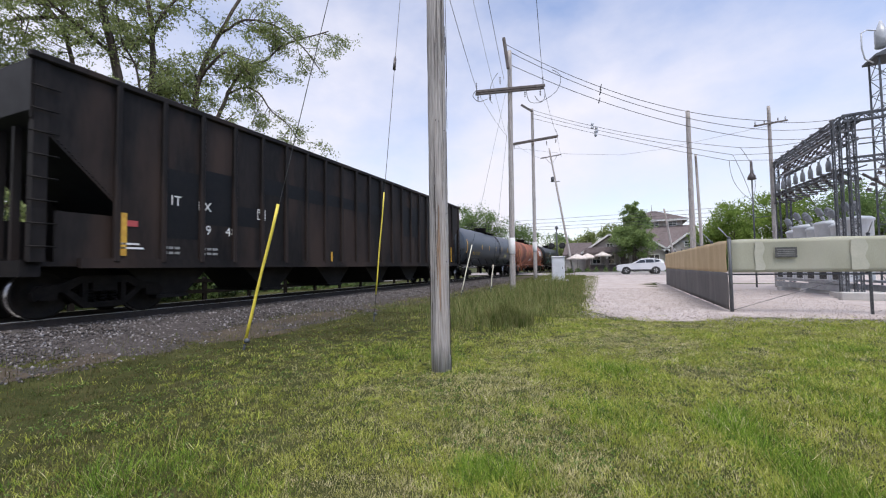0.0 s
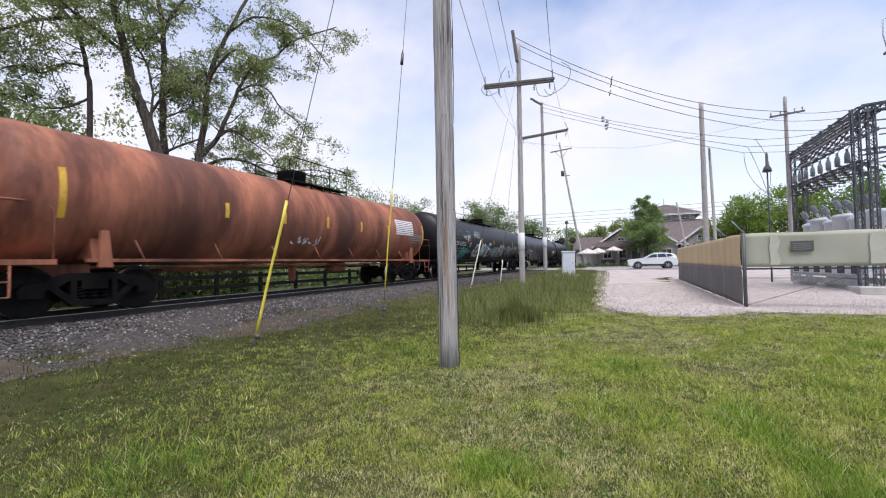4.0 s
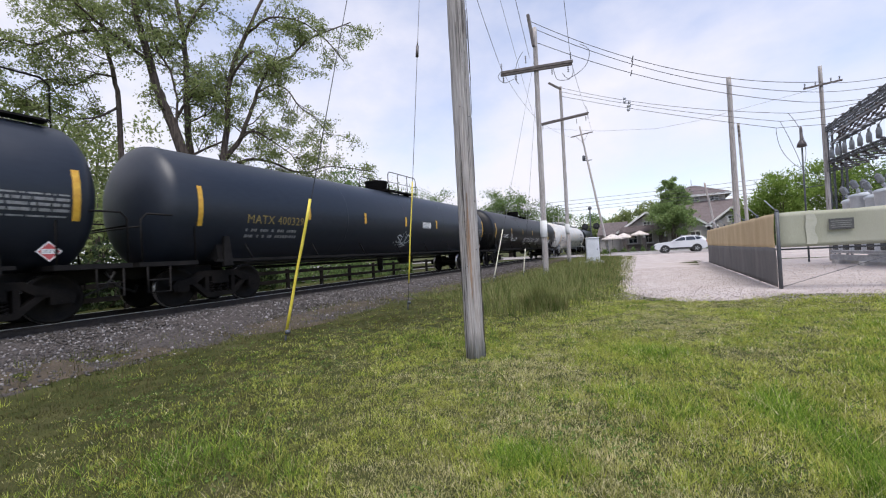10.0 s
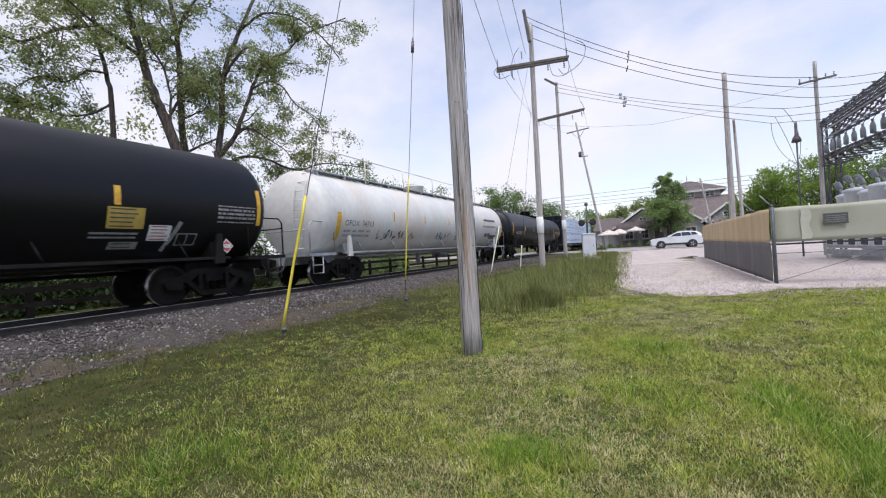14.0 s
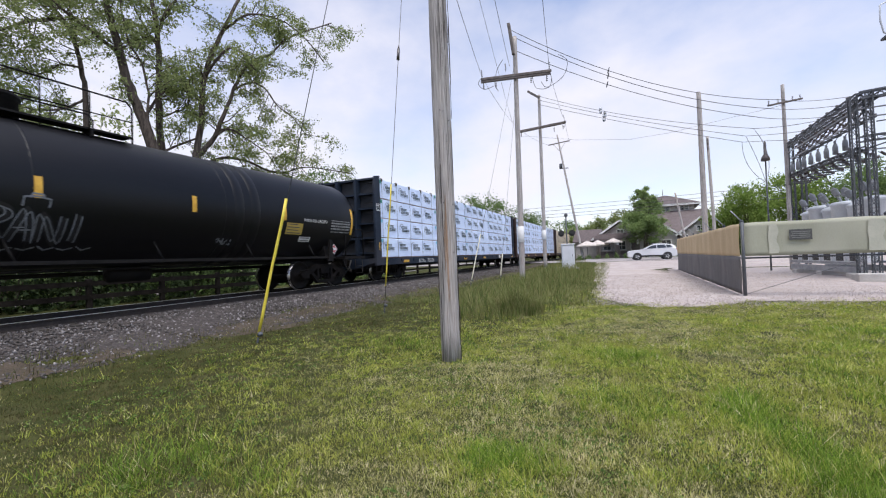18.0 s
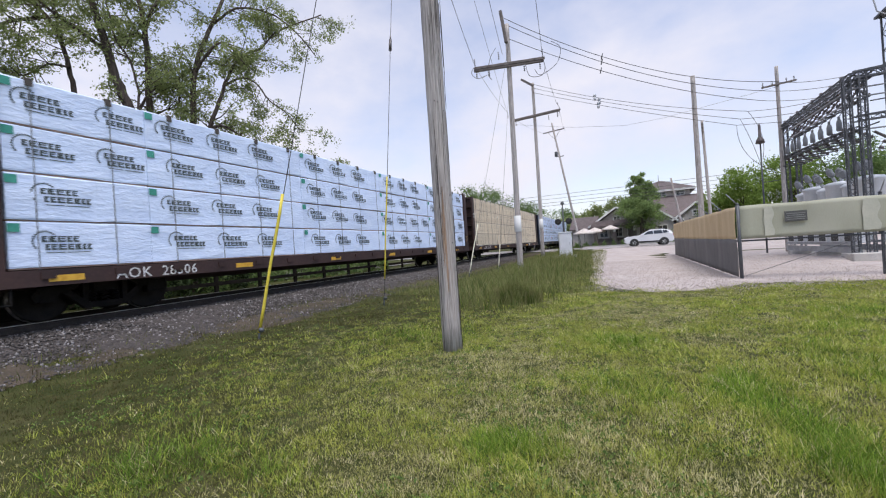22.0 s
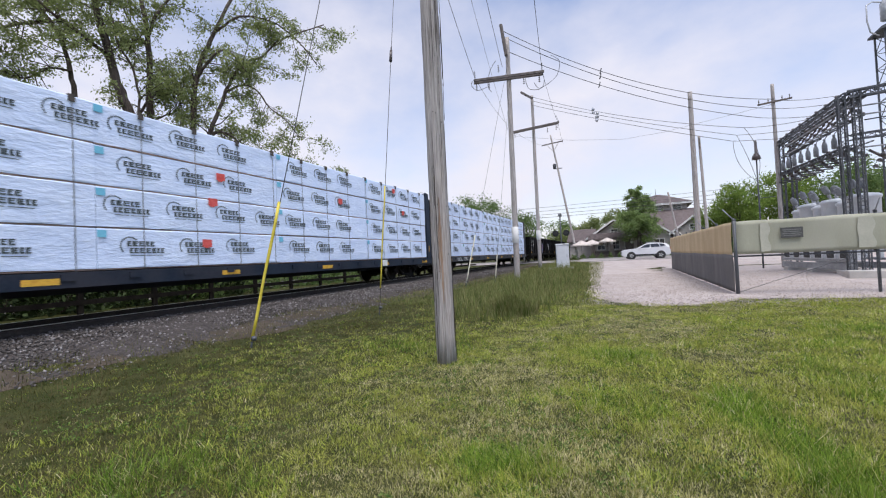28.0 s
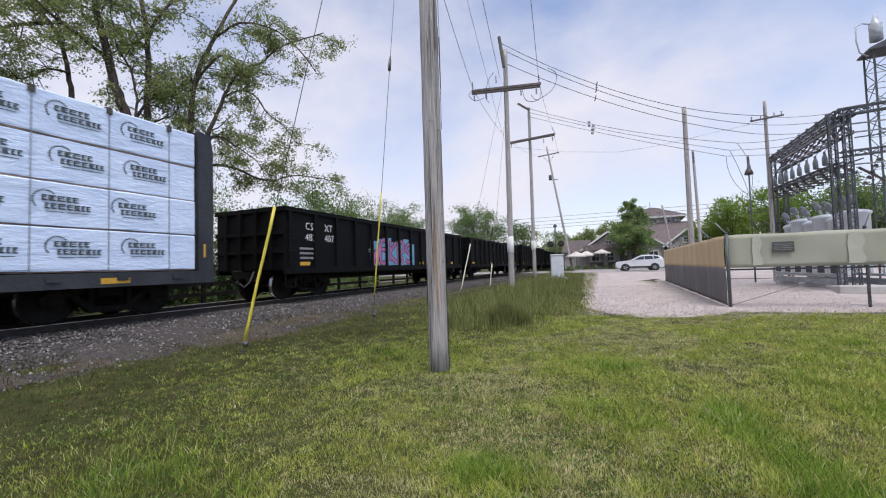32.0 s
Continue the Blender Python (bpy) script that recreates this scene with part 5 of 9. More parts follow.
    tier = (zt - .02 - zd - .02) / 4
    for ti in range(4):
        z0 = zd + .03 + ti * tier
        for a, b in zip(cuts, cuts[1:]):
            for s in (1, -1):
                dx = rnd.uniform(-.012, .012)
                xo = xd - .015 + dx
                bm = bmesh.new()
                z1, z2 = z0 + .032, z0 + tier - .004
                if ti or load == "wrap":             # the bare boards and dunnage under a pack
                    base_bm = bmesh.new()
                    box(base_bm, (s * .80, (a + b) / 2, z0 + .014), (1.34 + rnd.uniform(-.02, .02), b - a - .02, .030))
                    part("dunnage", base_bm, M["dunnage"], car)
                if load == "wrap":
                    nseg = max(2, int((b - a) / .3))
                    ring0 = []
                    for i in range(nseg + 1):
                        y = a + .004 + (b - a - .008) * i / nseg
                        k = rnd.uniform(-.008, .008)
                        zz_ = [(xo - .006, z1 + rnd.uniform(-.008, .004)), (xo + k, z1 + .03), (xo + k + rnd.uniform(-.006, .006), (z1 + z2) / 2), (xo + k, z2 - .025), (xo - .018, z2 + rnd.uniform(-.004, .004)), (.22, z2), (.22, z1)]
                        ring0.append([bm.verts.new((s * px_, y, pz_)) for px_, pz_ in zz_])
                    for q0, q1 in zip(ring0, ring0[1:]):
                        for i in range(7):
                            bm.faces.new((q0[i], q0[(i + 1) % 7], q1[(i + 1) % 7], q1[i]))
                    bm.faces.new(ring0[0][::-1])
                    bm.faces.new(ring0[-1])
                    pk = part("wrapped_pack", bm, M["wrap"], car)
                else:
                    nb = 18                            # courses of boards, each a little in or out
                    for i in range(nb):
                        za, zb_ = z1 + (z2 - z1) * i / nb, z1 + (z2 - z1) * (i + 1) / nb
                        o = rnd.uniform(-.014, .006)
                        ya, yb = a + .02 + rnd.uniform(-.03, .02), b - .02 + rnd.uniform(-.02, .03)
                        box(bm, (s * (.22 + xo + o) / 2, (ya + yb) / 2, (za + zb_) / 2), (xo + o - .22, yb - ya, zb_ - za - .004))
                    pk = part("board_pack", bm, M["lumber"], car)
                if s < 0:
                    continue
                if load == "wrap":
                    y = a + .03 + rnd.uniform(0, .35)
                    while y < b - .9:
                        part("printed_mark", LOGO, None, pk).matrix_basis = Matrix.Translation((xo + .012, y, z1 + .16 + rnd.uniform(-.02, .02)))
                        y += 1.29
                    tp = flat_rects([(0, .64, .17, .15)])
                    part("tape_patch", on_side(quads("tape_patch", tp, M[tape if ti > 1 else tape_low or tape]), a, z1, xo + .014), None, pk)
                elif rnd.random() < .8:
                    part("tally_tag", on_side(quads("tally_tag", flat_rects([(0, .5, .16, .12)]), M["white_mark"]), a + .3, z1, xo + .014), None, pk)
                if load != "wrap":
                    for y in np.arange(a + .4, b - .2, .95):
                        part("pack_band", STRAP_DARK, None, pk).matrix_basis = Matrix.Translation((xo + .006, y, z1)) @ Matrix.Diagonal((1, .55, (z2 - z1), 1))
    for y in np.arange(-h + .55 + rnd.uniform(.1, .4), h - .55, 1.27):          # tie-down straps over all tiers
        part("strap", STRAP if load == "wrap" else STRAP_DARK, None, car).matrix_basis = Matrix.Translation((xd + .012, y, zd - .02)) @ Matrix.Diagonal((1, 1, 4 * tier + .04, 1))
        part("corner_guard", GUARD, None, car).matrix_basis = Matrix.Translation((xd - .002, y, zd + 4 * tier + .022))
    for y, z in blots:
        part("spray_blot", on_side(quads("spray_blot", flat_rects([(0, 0, .26, .19), (.05, -.03, .12, .03)]), M["tape_red"]), y, z, xd + .012), None, deck)
    return car


# -- gondola
def gondola_car(u0, u1, seed, tagged_side=False, number=True, top=2.88):
    L, h = u1 - u0, (u1 - u0) / 2
    car = start_car("gondola_car", "black steel gondola car with ribbed sides", "gondola car", (u0 + u1) / 2)
    x, zb, zt = 1.48, 1.0, top
    bm = bmesh.new()
    box(bm, (0, 0, zb), (2 * x - .04, L - .1, .06))
    part("floor_plate", bm, M["gondola"], car)
    for s in (-1, 1):
        bm = bmesh.new()
        box(bm, (0, s * (h - .02), (zb + zt) / 2), (2 * x - .04, .04, zt - zb))
        part("end_sheet", bm, M["gondola"], car)
        bm = bmesh.new()
        box(bm, (s * x, 0, (zb + zt) / 2), (.04, L, zt - zb))
        body = part("side_sheet", bm, M["gondola"], car)
    for s in (-1, 1):
        bm = bmesh.new()
        box(bm, (s * (x + .03), 0, zt + .02), (.16, L + .04, .14))
        box(bm, (s * (x + .03), 0, zb - .04), (.14, L, .22))
        part("chord", bm, M["gondola"], car)
        bm = bmesh.new()
        box(bm, (0, s * h, zt + .02), (2 * x, .14, .14))
        for xx in (-1, -.35, .35, 1):
            box(bm, (xx, s * (h + .06), (zb + zt) / 2), (.12, .12, zt - zb))
        for z in (1.6, 2.2):
            box(bm, (0, s * (h + .05), z), (2 * x, .08, .12))
        part("end_frame", bm, M["gondola"], car)
        bm = bmesh.new()
        for z in np.arange(1.2, zt, .4):
            rod(bm, (x + .09, s * (h - .5), z), (x + .09, s * (h - .05), z), .015)
        tube(bm, [(x, s * (h - .5), zb), (x, s * (h - .5), .42), (x, s * (h - .06), .42), (x, s * (h - .06), zb)], .02)
        part("end_ladder", bm, M["black_steel"], car)
        coupler(car, s * h, s, .6)
        add_truck(car, s * (h - 1.6))
    bm = bmesh.new()
    bevel_box(bm, (0, 0, 0), (.12, .14, zt - zb), .02)
    rib = mesh_of(bm, "rib", M["gondola"])
    for s in (-1, 1):
        for k in range(14):
            part("rib", rib, None, car).matrix_basis = Matrix.Translation((s * (x + .06), -h + .22 + (L - .44) * k / 13, (zb + zt) / 2))
    bm = bmesh.new()
    box(bm, (0, 0, .8), (.6, L - .2, .35))
    part("centre_sill", bm, M["black_steel"], car)
    if number:
        for dy, a_, b_ in ((.98, "CS", "483"), (2.0, "XT", "407")):
            part("reporting_mark", on_side(text_mesh(a_, .36, M["white_mark"], .95, 1.05), -h + dy, 2.35, x + .02), None, body)
            part("car_number", on_side(text_mesh(b_, .36, M["white_mark"], .95, 1.05), -h + dy, 1.97, x + .02), None, body)
        part("data_lines", on_side(quads("data_lines", flat_rects([(0, 0, .9, .07), (0, -.16, .9, .07), (0, -.32, .8, .07), (4.2, .1, .6, .05), (4.2, 0, .6, .05)]), M["grey_mark"]), -h + .7, 1.66, x + .02), None, body)
    for k in range(4):
        part("reflector", on_side(quads("reflector", flat_rects([(0, 0, .5, .12)]), M["reflector"]), -h + .7 + k * 4.6, 1.12, x + .02), None, body)
    if tagged_side:
        tag(body, 1, 1, -3.2, 1.08, flat_rects([(.05 + .6 * k, .02 * (k % 2), .62, 1.08 + .10 * ((k * 7) % 3)) for k in range(7)]), "tag_blue", flat_x=x + .02)
        ln = spray_lines("WEKRS", 3.9, .95, seed, .05)
        tag(body, 1, 1, -3.05, 1.2, ribbons(ln, .24), "tag_rim", .010, flat_x=x + .02)
        tag(body, 1, 1, -3.05, 1.2, ribbons(ln, .15), "tag_pink", .013, flat_x=x + .02)
        tag(body, 1, 1, 4.6, 1.5, blobs(2, .9, 1.1, seed + 3), "white_mark", flat_x=x + .02)
    return car


hopper_car(3.92, 26.32)
c, sh, h_, R_, zc_ = tank_car(27.0, 43.9, "tank_grey", "blue-grey tank car with yellow lettering", R=1.48, zc=2.48, marks=(-6.0, 1.85, .33, "RACX 51528"), mark_mat="yellow_mark", seed=2, dome_at=.3)
tag(sh, R_, zc_, 3.48, 1.80, flat_rects([(0, 0, .82, .25)]), "notice_yellow")
tag(sh, R_, zc_, 3.55, 1.83, flat_rects([(0, .14, .68, .05), (.1, .07, .5, .03), (.02, .01, .64, .03)]), "sign_line", .010)
tag(sh, R_, zc_, 1.9, 2.02, flat_rects([(0, 0, .42, .14)]), "sign_dark")
bm = bmesh.new()
for y_ in (1.18, 1.58):
    tube(bm, [(1.36, y_, 1.0)] + [(math.sqrt(max(.01, (R_ + .09) ** 2 - (z - zc_) ** 2)), y_, z) for z in np.linspace(1.45, zc_ + R_ * .9, 10)], .018)
for z in np.linspace(1.15, zc_ + R_ * .85, 9):
    x_ = math.sqrt(max(.01, (R_ + .09) ** 2 - (z - zc_) ** 2)) if z > 1.45 else 1.37
    rod(bm, (x_, 1.18, z), (x_, 1.58, z), .013)
part("side_ladder", bm, M["black_steel"], c)
c, sh, h_, R_, zc_ = tank_car(44.7, 61.6, "tank_rust", "rust-streaked orange tank car", R=1.46, zc=2.46, seed=3, dome_at=.0, sill="tank_rust")
tag(sh, R_, zc_, h_ - 3.4, 2.3, flat_rects([(0, .09 * i, 1.7, .06) for i in range(8)]), "white_mark")
tag(sh, R_, zc_, -1.4, 1.6, ribbons(scrawl(5, 1.4, .3, 31), .035), "tag_white")
c, sh, h_, R_, zc_ = tank_car(63.0, 83.5, "tank_black", "black tank car covered in spray-painted tags", R=1.52, zc=2.50, marks=(-8.15, 2.03, .37, "MTZX 330326"), seed=4, dome_at=.5, walk_back=5.0)
plate_mark(sh, R_, zc_, -5.25, 2.0, "C")
tag(sh, R_, zc_, -6.5, 1.18, blobs(3, 1.2, .74, 5), "tag_teal")
tag(sh, R_, zc_, -5.25, 1.5, blobs(1, .36, .26, 15), "tag_teal")
for y_, z_, w_, hh_, word_, wd_, mat_ in ((-8.3, 2.45, 1.9, .55, "RANCH", .016, "grey_mark"), (-4.33, 2.70, 1.25, .36, "BROKE", .032, "tag_white"), (-8.35, 1.34, .95, .30, "KEEGR", .032, "tag_grey"),
                                        (-6.4, 2.48, .75, .26, "VAULT", .03, "tag_white"), (-5.55, 2.42, .5, .32, "RES", .04, "tag_white"), (8.6, 2.62, 1.25, .34, "RANCH", .03, "white_mark")):
    tag(sh, R_, zc_, y_, z_, ribbons(spray_lines(word_, w_, hh_, int(y_ * 10)), wd_), mat_, .009)
tag(sh, R_, zc_, -5.75, 2.95, ribbons(scrawl(4, .6, .16, 7), .03), "tag_teal", .009)
tag(sh, R_, zc_, -6.2, 1.3, ribbons(scrawl(4, .9, .5, 28), .03), "tag_rim", .012)
bubble(sh, R_, zc_, -3.9, 1.42, "GLARIE", 3.55, .78, 9, "tag_white")
tag(sh, R_, zc_, -4.5, 1.5, ribbons(scrawl(4, .5, .3, 29), .03), "tag_white", .009)
tag(sh, R_, zc_, -.45, 1.35, ribbons(scrawl(8, .95, .7, 10), .035), "tag_white", .009)
bubble(sh, R_, zc_, .65, 1.34, "WIER", 2.9, .80, 11, "tag_pale", .26)
bubble(sh, R_, zc_, 3.95, 1.36, "ZECT", 3.6, .72, 13, "tag_grey", .24)
tag(sh, R_, zc_, 4.46, 2.16, flat_rects([(0, 0, .78, .15)]), "yellow_mark")
part("stencilled_words", on_shell(text_mesh("NON-ODORIZED", .15, M["white_mark"], .95, 1.05), 6.75, 2.26, R_, zc_), None, sh)
part("stencilled_words", on_shell(text_mesh("LIQUEFIED PETROLEUM GAS", .10, M["white_mark"], .85, 1.0), 6.7, 2.12, R_, zc_), None, sh)
tag(sh, R_, zc_, h_ - 1.9, 1.5, ribbons(scrawl(5, .8, .4, 30), .05), "tag_grey")
hazard_placard(sh, h_ - 1.7, 1.55, 1.36)
c, sh, h_, R_, zc_ = tank_car(85.0, 105.6, "tank_slate", "dark slate tank car with a full-length top handrail", rail="full", R=1.52, zc=2.50, marks=(-8.22, 1.98, .33, "TILX 302043"), seed=5, dome_at=-.55)
plate_mark(sh, R_, zc_, -5.25, 1.95, "C")
notice_plate(sh, R_, zc_, 6.80, 2.05, 1.45, .28, "white_mark", "grey_mark", 0)
part("stencilled_words", on_shell(text_mesh("NON-ODORIZED", .15, M["white_mark"], .95, 1.05), 6.73, 1.87, R_, zc_), None, sh)
part("stencilled_words", on_shell(text_mesh("LIQUEFIED PETROLEUM GAS", .10, M["white_mark"], .85, 1.0), 6.50, 1.75, R_, zc_), None, sh)
tag(sh, R_, zc_, 7.62, 1.70, open_frame(.42, .26), "white_mark", .010)
tag(sh, R_, zc_, 5.47, 1.72, flat_rects([(0, 0, .74, .30)]), "faded_notice", .004)
hazard_placard(sh, h_ - 1.05, 1.38, 1.38)
c, sh, h_, R_, zc_ = tank_car(106.3, 126.55, "tank_slate", "dark slate-blue tank car with faded yellow lettering", R=1.52, zc=2.50, marks=(-7.77, 2.08, .34, "MATX 400329"), mark_mat="faded_yellow", seed=6, dome_at=.27, walk_back=.2)
notice_plate(sh, R_, zc_, 1.75, 2.26, .80, .27, "white_mark", "sign_line", 4)
tag(sh, R_, zc_, -.24, 1.58, ribbons(spray_lines("SUD", 1.12, .30, 17, .04), .045), "tag_white", .009)
tag(sh, R_, zc_, -.18, 1.52, ribbons([[(-.22, .06), (-.18, .065)], [(.24, .05), (.28, .055)], [(.64, .05), (.68, .055)], [(1.06, .06), (1.10, .065)], [(.34, .42), (.38, .43)], [(.46, .50), (.50, .51)], [(.56, .42), (.60, .43)]], .05), "tag_white", .009)
tag(sh, R_, zc_, -.20, 1.46, ribbons([[(0, .02), (.45, .03), (.86, .0)], [(.42, .09), (.65, .05), (.86, .0)], [(.38, -.08), (.62, -.05), (.86, .0)]], .025), "tag_white", .009)
tag(sh, R_, zc_, 6.85, 1.58, open_frame(.42, .26), "white_mark")
tag(sh, R_, zc_, 6.93, 1.64, flat_rects([(0, 0, .10, .14), (.14, 0, .10, .14)]), "grey_mark")
tag(sh, R_, zc_, 6.05, 1.86, flat_rects([(0, 0, .8, .06), (.05, .11, .7, .05)]), "faded_notice")
hazard_placard(sh, h_ - 1.05, 1.38, 1.38)
c, sh, h_, R_, zc_ = tank_car(127.4, 148.4, "tank_black", "black tank car with white lettering and scrawled tags", R=1.52, zc=2.50, marks=(-8.45, 1.97, .34, "TILX 308833"), seed=7, dome_at=-.55, walk_back=.3,
                            data=("LD LMT  163100 LB  74000 KG", "LT WT  99900 LB  45300 KG"))
plate_mark(sh, R_, zc_, -5.95, 1.95, "F")
tag(sh, R_, zc_, -5.95, 1.66, ribbons(scrawl(6, 1.7, .36, 18), .04), "white_mark", .009)
for y_, w_, word_ in ((-2.25, 1.6, "DESTRO"), (-.40, 1.55, "BISHOP"), (1.72, 1.15, "BXI8")):
    tag(sh, R_, zc_, y_, 1.66, ribbons(spray_lines(word_, w_, .31, int((y_ + .25) * 7)), .036), "white_mark", .009)
    tag(sh, R_, zc_, y_ + .5, 1.52, ribbons([[(0, 0), (w_ * .2, .03), (w_ * .35, 0)], [(.06, -.06), (w_ * .26, -.04)]], .03), "white_mark", .009)
notice_plate(sh, R_, zc_, 6.24, 1.80, .70, .44, "yellow_mark", "sign_dark", 5)
tag(sh, R_, zc_, 5.98, 1.60, flat_rects([(0, .08, .88, .04), (0, 0, .86, .035)]), "grey_mark")
notice_plate(sh, R_, zc_, 6.37, 1.38, .55, .15, "grey_mark", "sign_dark", 2)
notice_plate(sh, R_, zc_, 7.06, 1.55, .48, .34, "white_mark", "placard", 5)
tag(sh, R_, zc_, 7.42, 1.32, ribbons([[(.05, 0), (.16, .30), (.31, .66)]], .10), "grey_mark", .016)
tag(sh, R_, zc_, 7.70, 1.44, open_frame(.48, .28), "grey_mark")
tag(sh, R_, zc_, 7.93, 1.47, flat_rects([(0, 0, .03, .22)]), "grey_mark")
hazard_placard(sh, h_ - 1.6, 1.40, 1.38)
c, sh, h_, R_, zc_ = tank_car(149.95, 169.4, "tank_white", "off-white tank car with rust-streaked sides and a top handrail", rail="full", R=1.57, zc=2.53, marks=(-8.30, 2.06, .30, "OFOX  34713"), mark_mat="plastic_black", seed=8, dome_at=-.6, sill="galv")
for y_, w_, n_, k_ in ((-6.2, 1.2, 4, 22), (-5.0, 1.8, 6, 23), (-1.0, 1.6, 6, 24), (1.3, 2.0, 7, 25)):
    tag(sh, R_, zc_, y_, 1.55, ribbons(scrawl(n_, w_, .40, k_), .04), "sign_dark", .009)
tag(sh, R_, zc_, h_ - 4.2, 2.75, flat_rects([(0, 0, 2.2, .14)]), "sign_dark")
tag(sh, R_, zc_, h_ - 4.4, 2.35, flat_rects([(0, 0, 2.4, .12)]), "grey_mark")
tag(sh, R_, zc_, h_ - 3.9, 1.75, flat_rects([(0, 0, .45, .22), (.55, 0, .45, .22)]), "sign_dark")
tag(sh, R_, zc_, h_ - 2.9, 1.62, flat_rects([(0, 0, 1.2, .24)]), "sign_dark")
hazard_placard(sh, h_ - 1.6, 1.55, 1.36)
c, sh, h_, R_, zc_ = tank_car(170.9, 191.5, "tank_black", "glossy black tank car with white lettering", R=1.52, zc=2.50, marks=(-8.45, 2.01, .34, "TILX 307930"), seed=9, dome_at=.05, walk_back=.3,
                            data=("LD LMT  154900 LB  70260 KG", "LT WT  100100 LB  45550 KG"))
plate_mark(sh, R_, zc_, -6.10, 1.98, "C")
# an outlined piece with a crown over it and drips below
piece_ = spray_lines("BKRANI", 2.35, .52, 26, .10)
tag(sh, R_, zc_, -1.25, 1.52, ribbons(piece_, .15), "tag_rim", .007)
for shift_ in (-.05, .05):
    tag(sh, R_, zc_, -1.25 + shift_, 1.52 - shift_ * .4, ribbons(piece_, .022), "tag_grey", .011)
tag(sh, R_, zc_, .05, 2.12, ribbons([[(0, 0), (.02, .17), (.20, .19), (.40, .15), (.38, 0)], [(.10, .16), (.14, .24), (.28, .23), (.32, .15)]], .035), "tag_grey", .011)
tag(sh, R_, zc_, -1.1, 1.38, ribbons([[(.3 * k, .04 * (k % 2)), (.3 * k + .12, -.03), (.3 * k + .26, .02)] for k in range(8)], .025), "tag_grey", .011)
tag(sh, R_, zc_, 3.95, 1.50, ribbons(scrawl(4, .55, .18, 33), .03), "tag_grey", .009)
notice_plate(sh, R_, zc_, 6.30, 1.86, .72, .36, "yellow_mark", "sign_dark", 4)
notice_plate(sh, R_, zc_, 6.98, 1.64, .52, .16, "white_mark", "sign_dark", 2)
part("stencilled_words", on_shell(text_mesh("NON-ODORIZED", .15, M["white_mark"], .95, 1.05), 7.05, 2.30, R_, zc_), None, sh)
for y_ in (4.55, 5.10):                                # doubler bands round the shell
    bm = bmesh.new()
    lathe(bm, [(R_ - .01, y_ - .17), (R_ + .008, y_ - .15), (R_ + .008, y_ + .15), (R_ - .01, y_ + .17)], "y", 48, (0, 0, zc_))
    part("shell_band", bm, M["tank_black"], sh)
hazard_placard(sh, h_ - 1.6, 1.40, 1.38)
lumber_car(204.2, "car_blue", seed=11, number="NOKL  736029", tape="tape_green", tape_low="tape_blue", joint=-.78)
lumber_car(228.6, "car_brown", seed=12, number="AOK  28306", tape="tape_green", joint=.9)
lumber_car(253.3, "car_brown", load="boards", seed=13, number="AOK  28309", joint=-5.6)
lumber_car(278.1, "car_blue", seed=14, number="NOKL  736042", tape="tape_blue", joint=.63, blots=((-1.5, 3.30), (-1.75, 2.6), (-1.95, 1.52), (3.65, 3.22), (8.6, 3.18), (7.75, 4.15)))
lumber_car(303.1, "car_black", seed=15, number="NOKL  736072", tape="tape_green", joint=6.64)
gondola_car(317.4, 333.8, 41, tagged_side=True, top=2.95)
gondola_car(335.6, 352.0, 42, number=False, top=2.95)
gondola_car(353.8, 370.2, 43, number=False, top=3.1)
gondola_car(372.0, 388.4, 44, number=False)
gondola_car(390.2, 406.6, 45, number=False)

# ---------------------------------------------------------------- poles and wires
def gz(x, y):
    return float(ground_z(x, y))


def sag(a, b, drop, n=14):
    a, b = Vector(a), Vector(b)
    return [a.lerp(b, i / n) - Vector((0, 0, drop * 4 * (i / n) * (1 - i / n))) for i in range(n + 1)]


def pole(name, x, y, top, r0, r1, lean=(0, 0), label="weathered wooden utility pole", group="utility poles"):
    ob = thing(name, label, "utility pole", Matrix.Translation((x, y, gz(x, y) - .1)), group)
    bm = bmesh.new()
    n, k = 24, 20
    rings = []
    for i in range(n + 1):
        f = i / n
        z = f * (top + .1)
        r = r0 + (r1 - r0) * f
        rings.append([bm.verts.new((lean[0] * f + r * (1 + .03 * math.sin(7 * z + j)) * math.cos(j * math.tau / k) * (1 - .05 * (j % 7 == 0)), lean[1] * f + r * math.sin(j * math.tau / k) * (1 - .05 * (j % 5 == 0)), z)) for j in range(k)])
    for a, b in zip(rings, rings[1:]):
        for j in range(k):
            bm.faces.new((a[j], a[(j + 1) % k], b[(j + 1) % k], b[j])).smooth = True
    bm.faces.new(rings[0][::-1])
    bm.faces.new(rings[-1])
    part("shaft", bm, M["pole_wood"], ob)
    return ob


def insulator(parent, p, d, n=4, r=.055, length=.34, mat="dark_ins"):
    """A short string of discs from p along d."""
    p, d = Vector(p), Vector(d).normalized()
    bm = bmesh.new()
    rod(bm, p, p + d * length, .014)
    for i in range(n):
        c = p + d * length * (i + .6) / n
        rod(bm, c, c + d * .03, r, r * .45, 10)
    return part("insulator", bm, M[mat], parent)


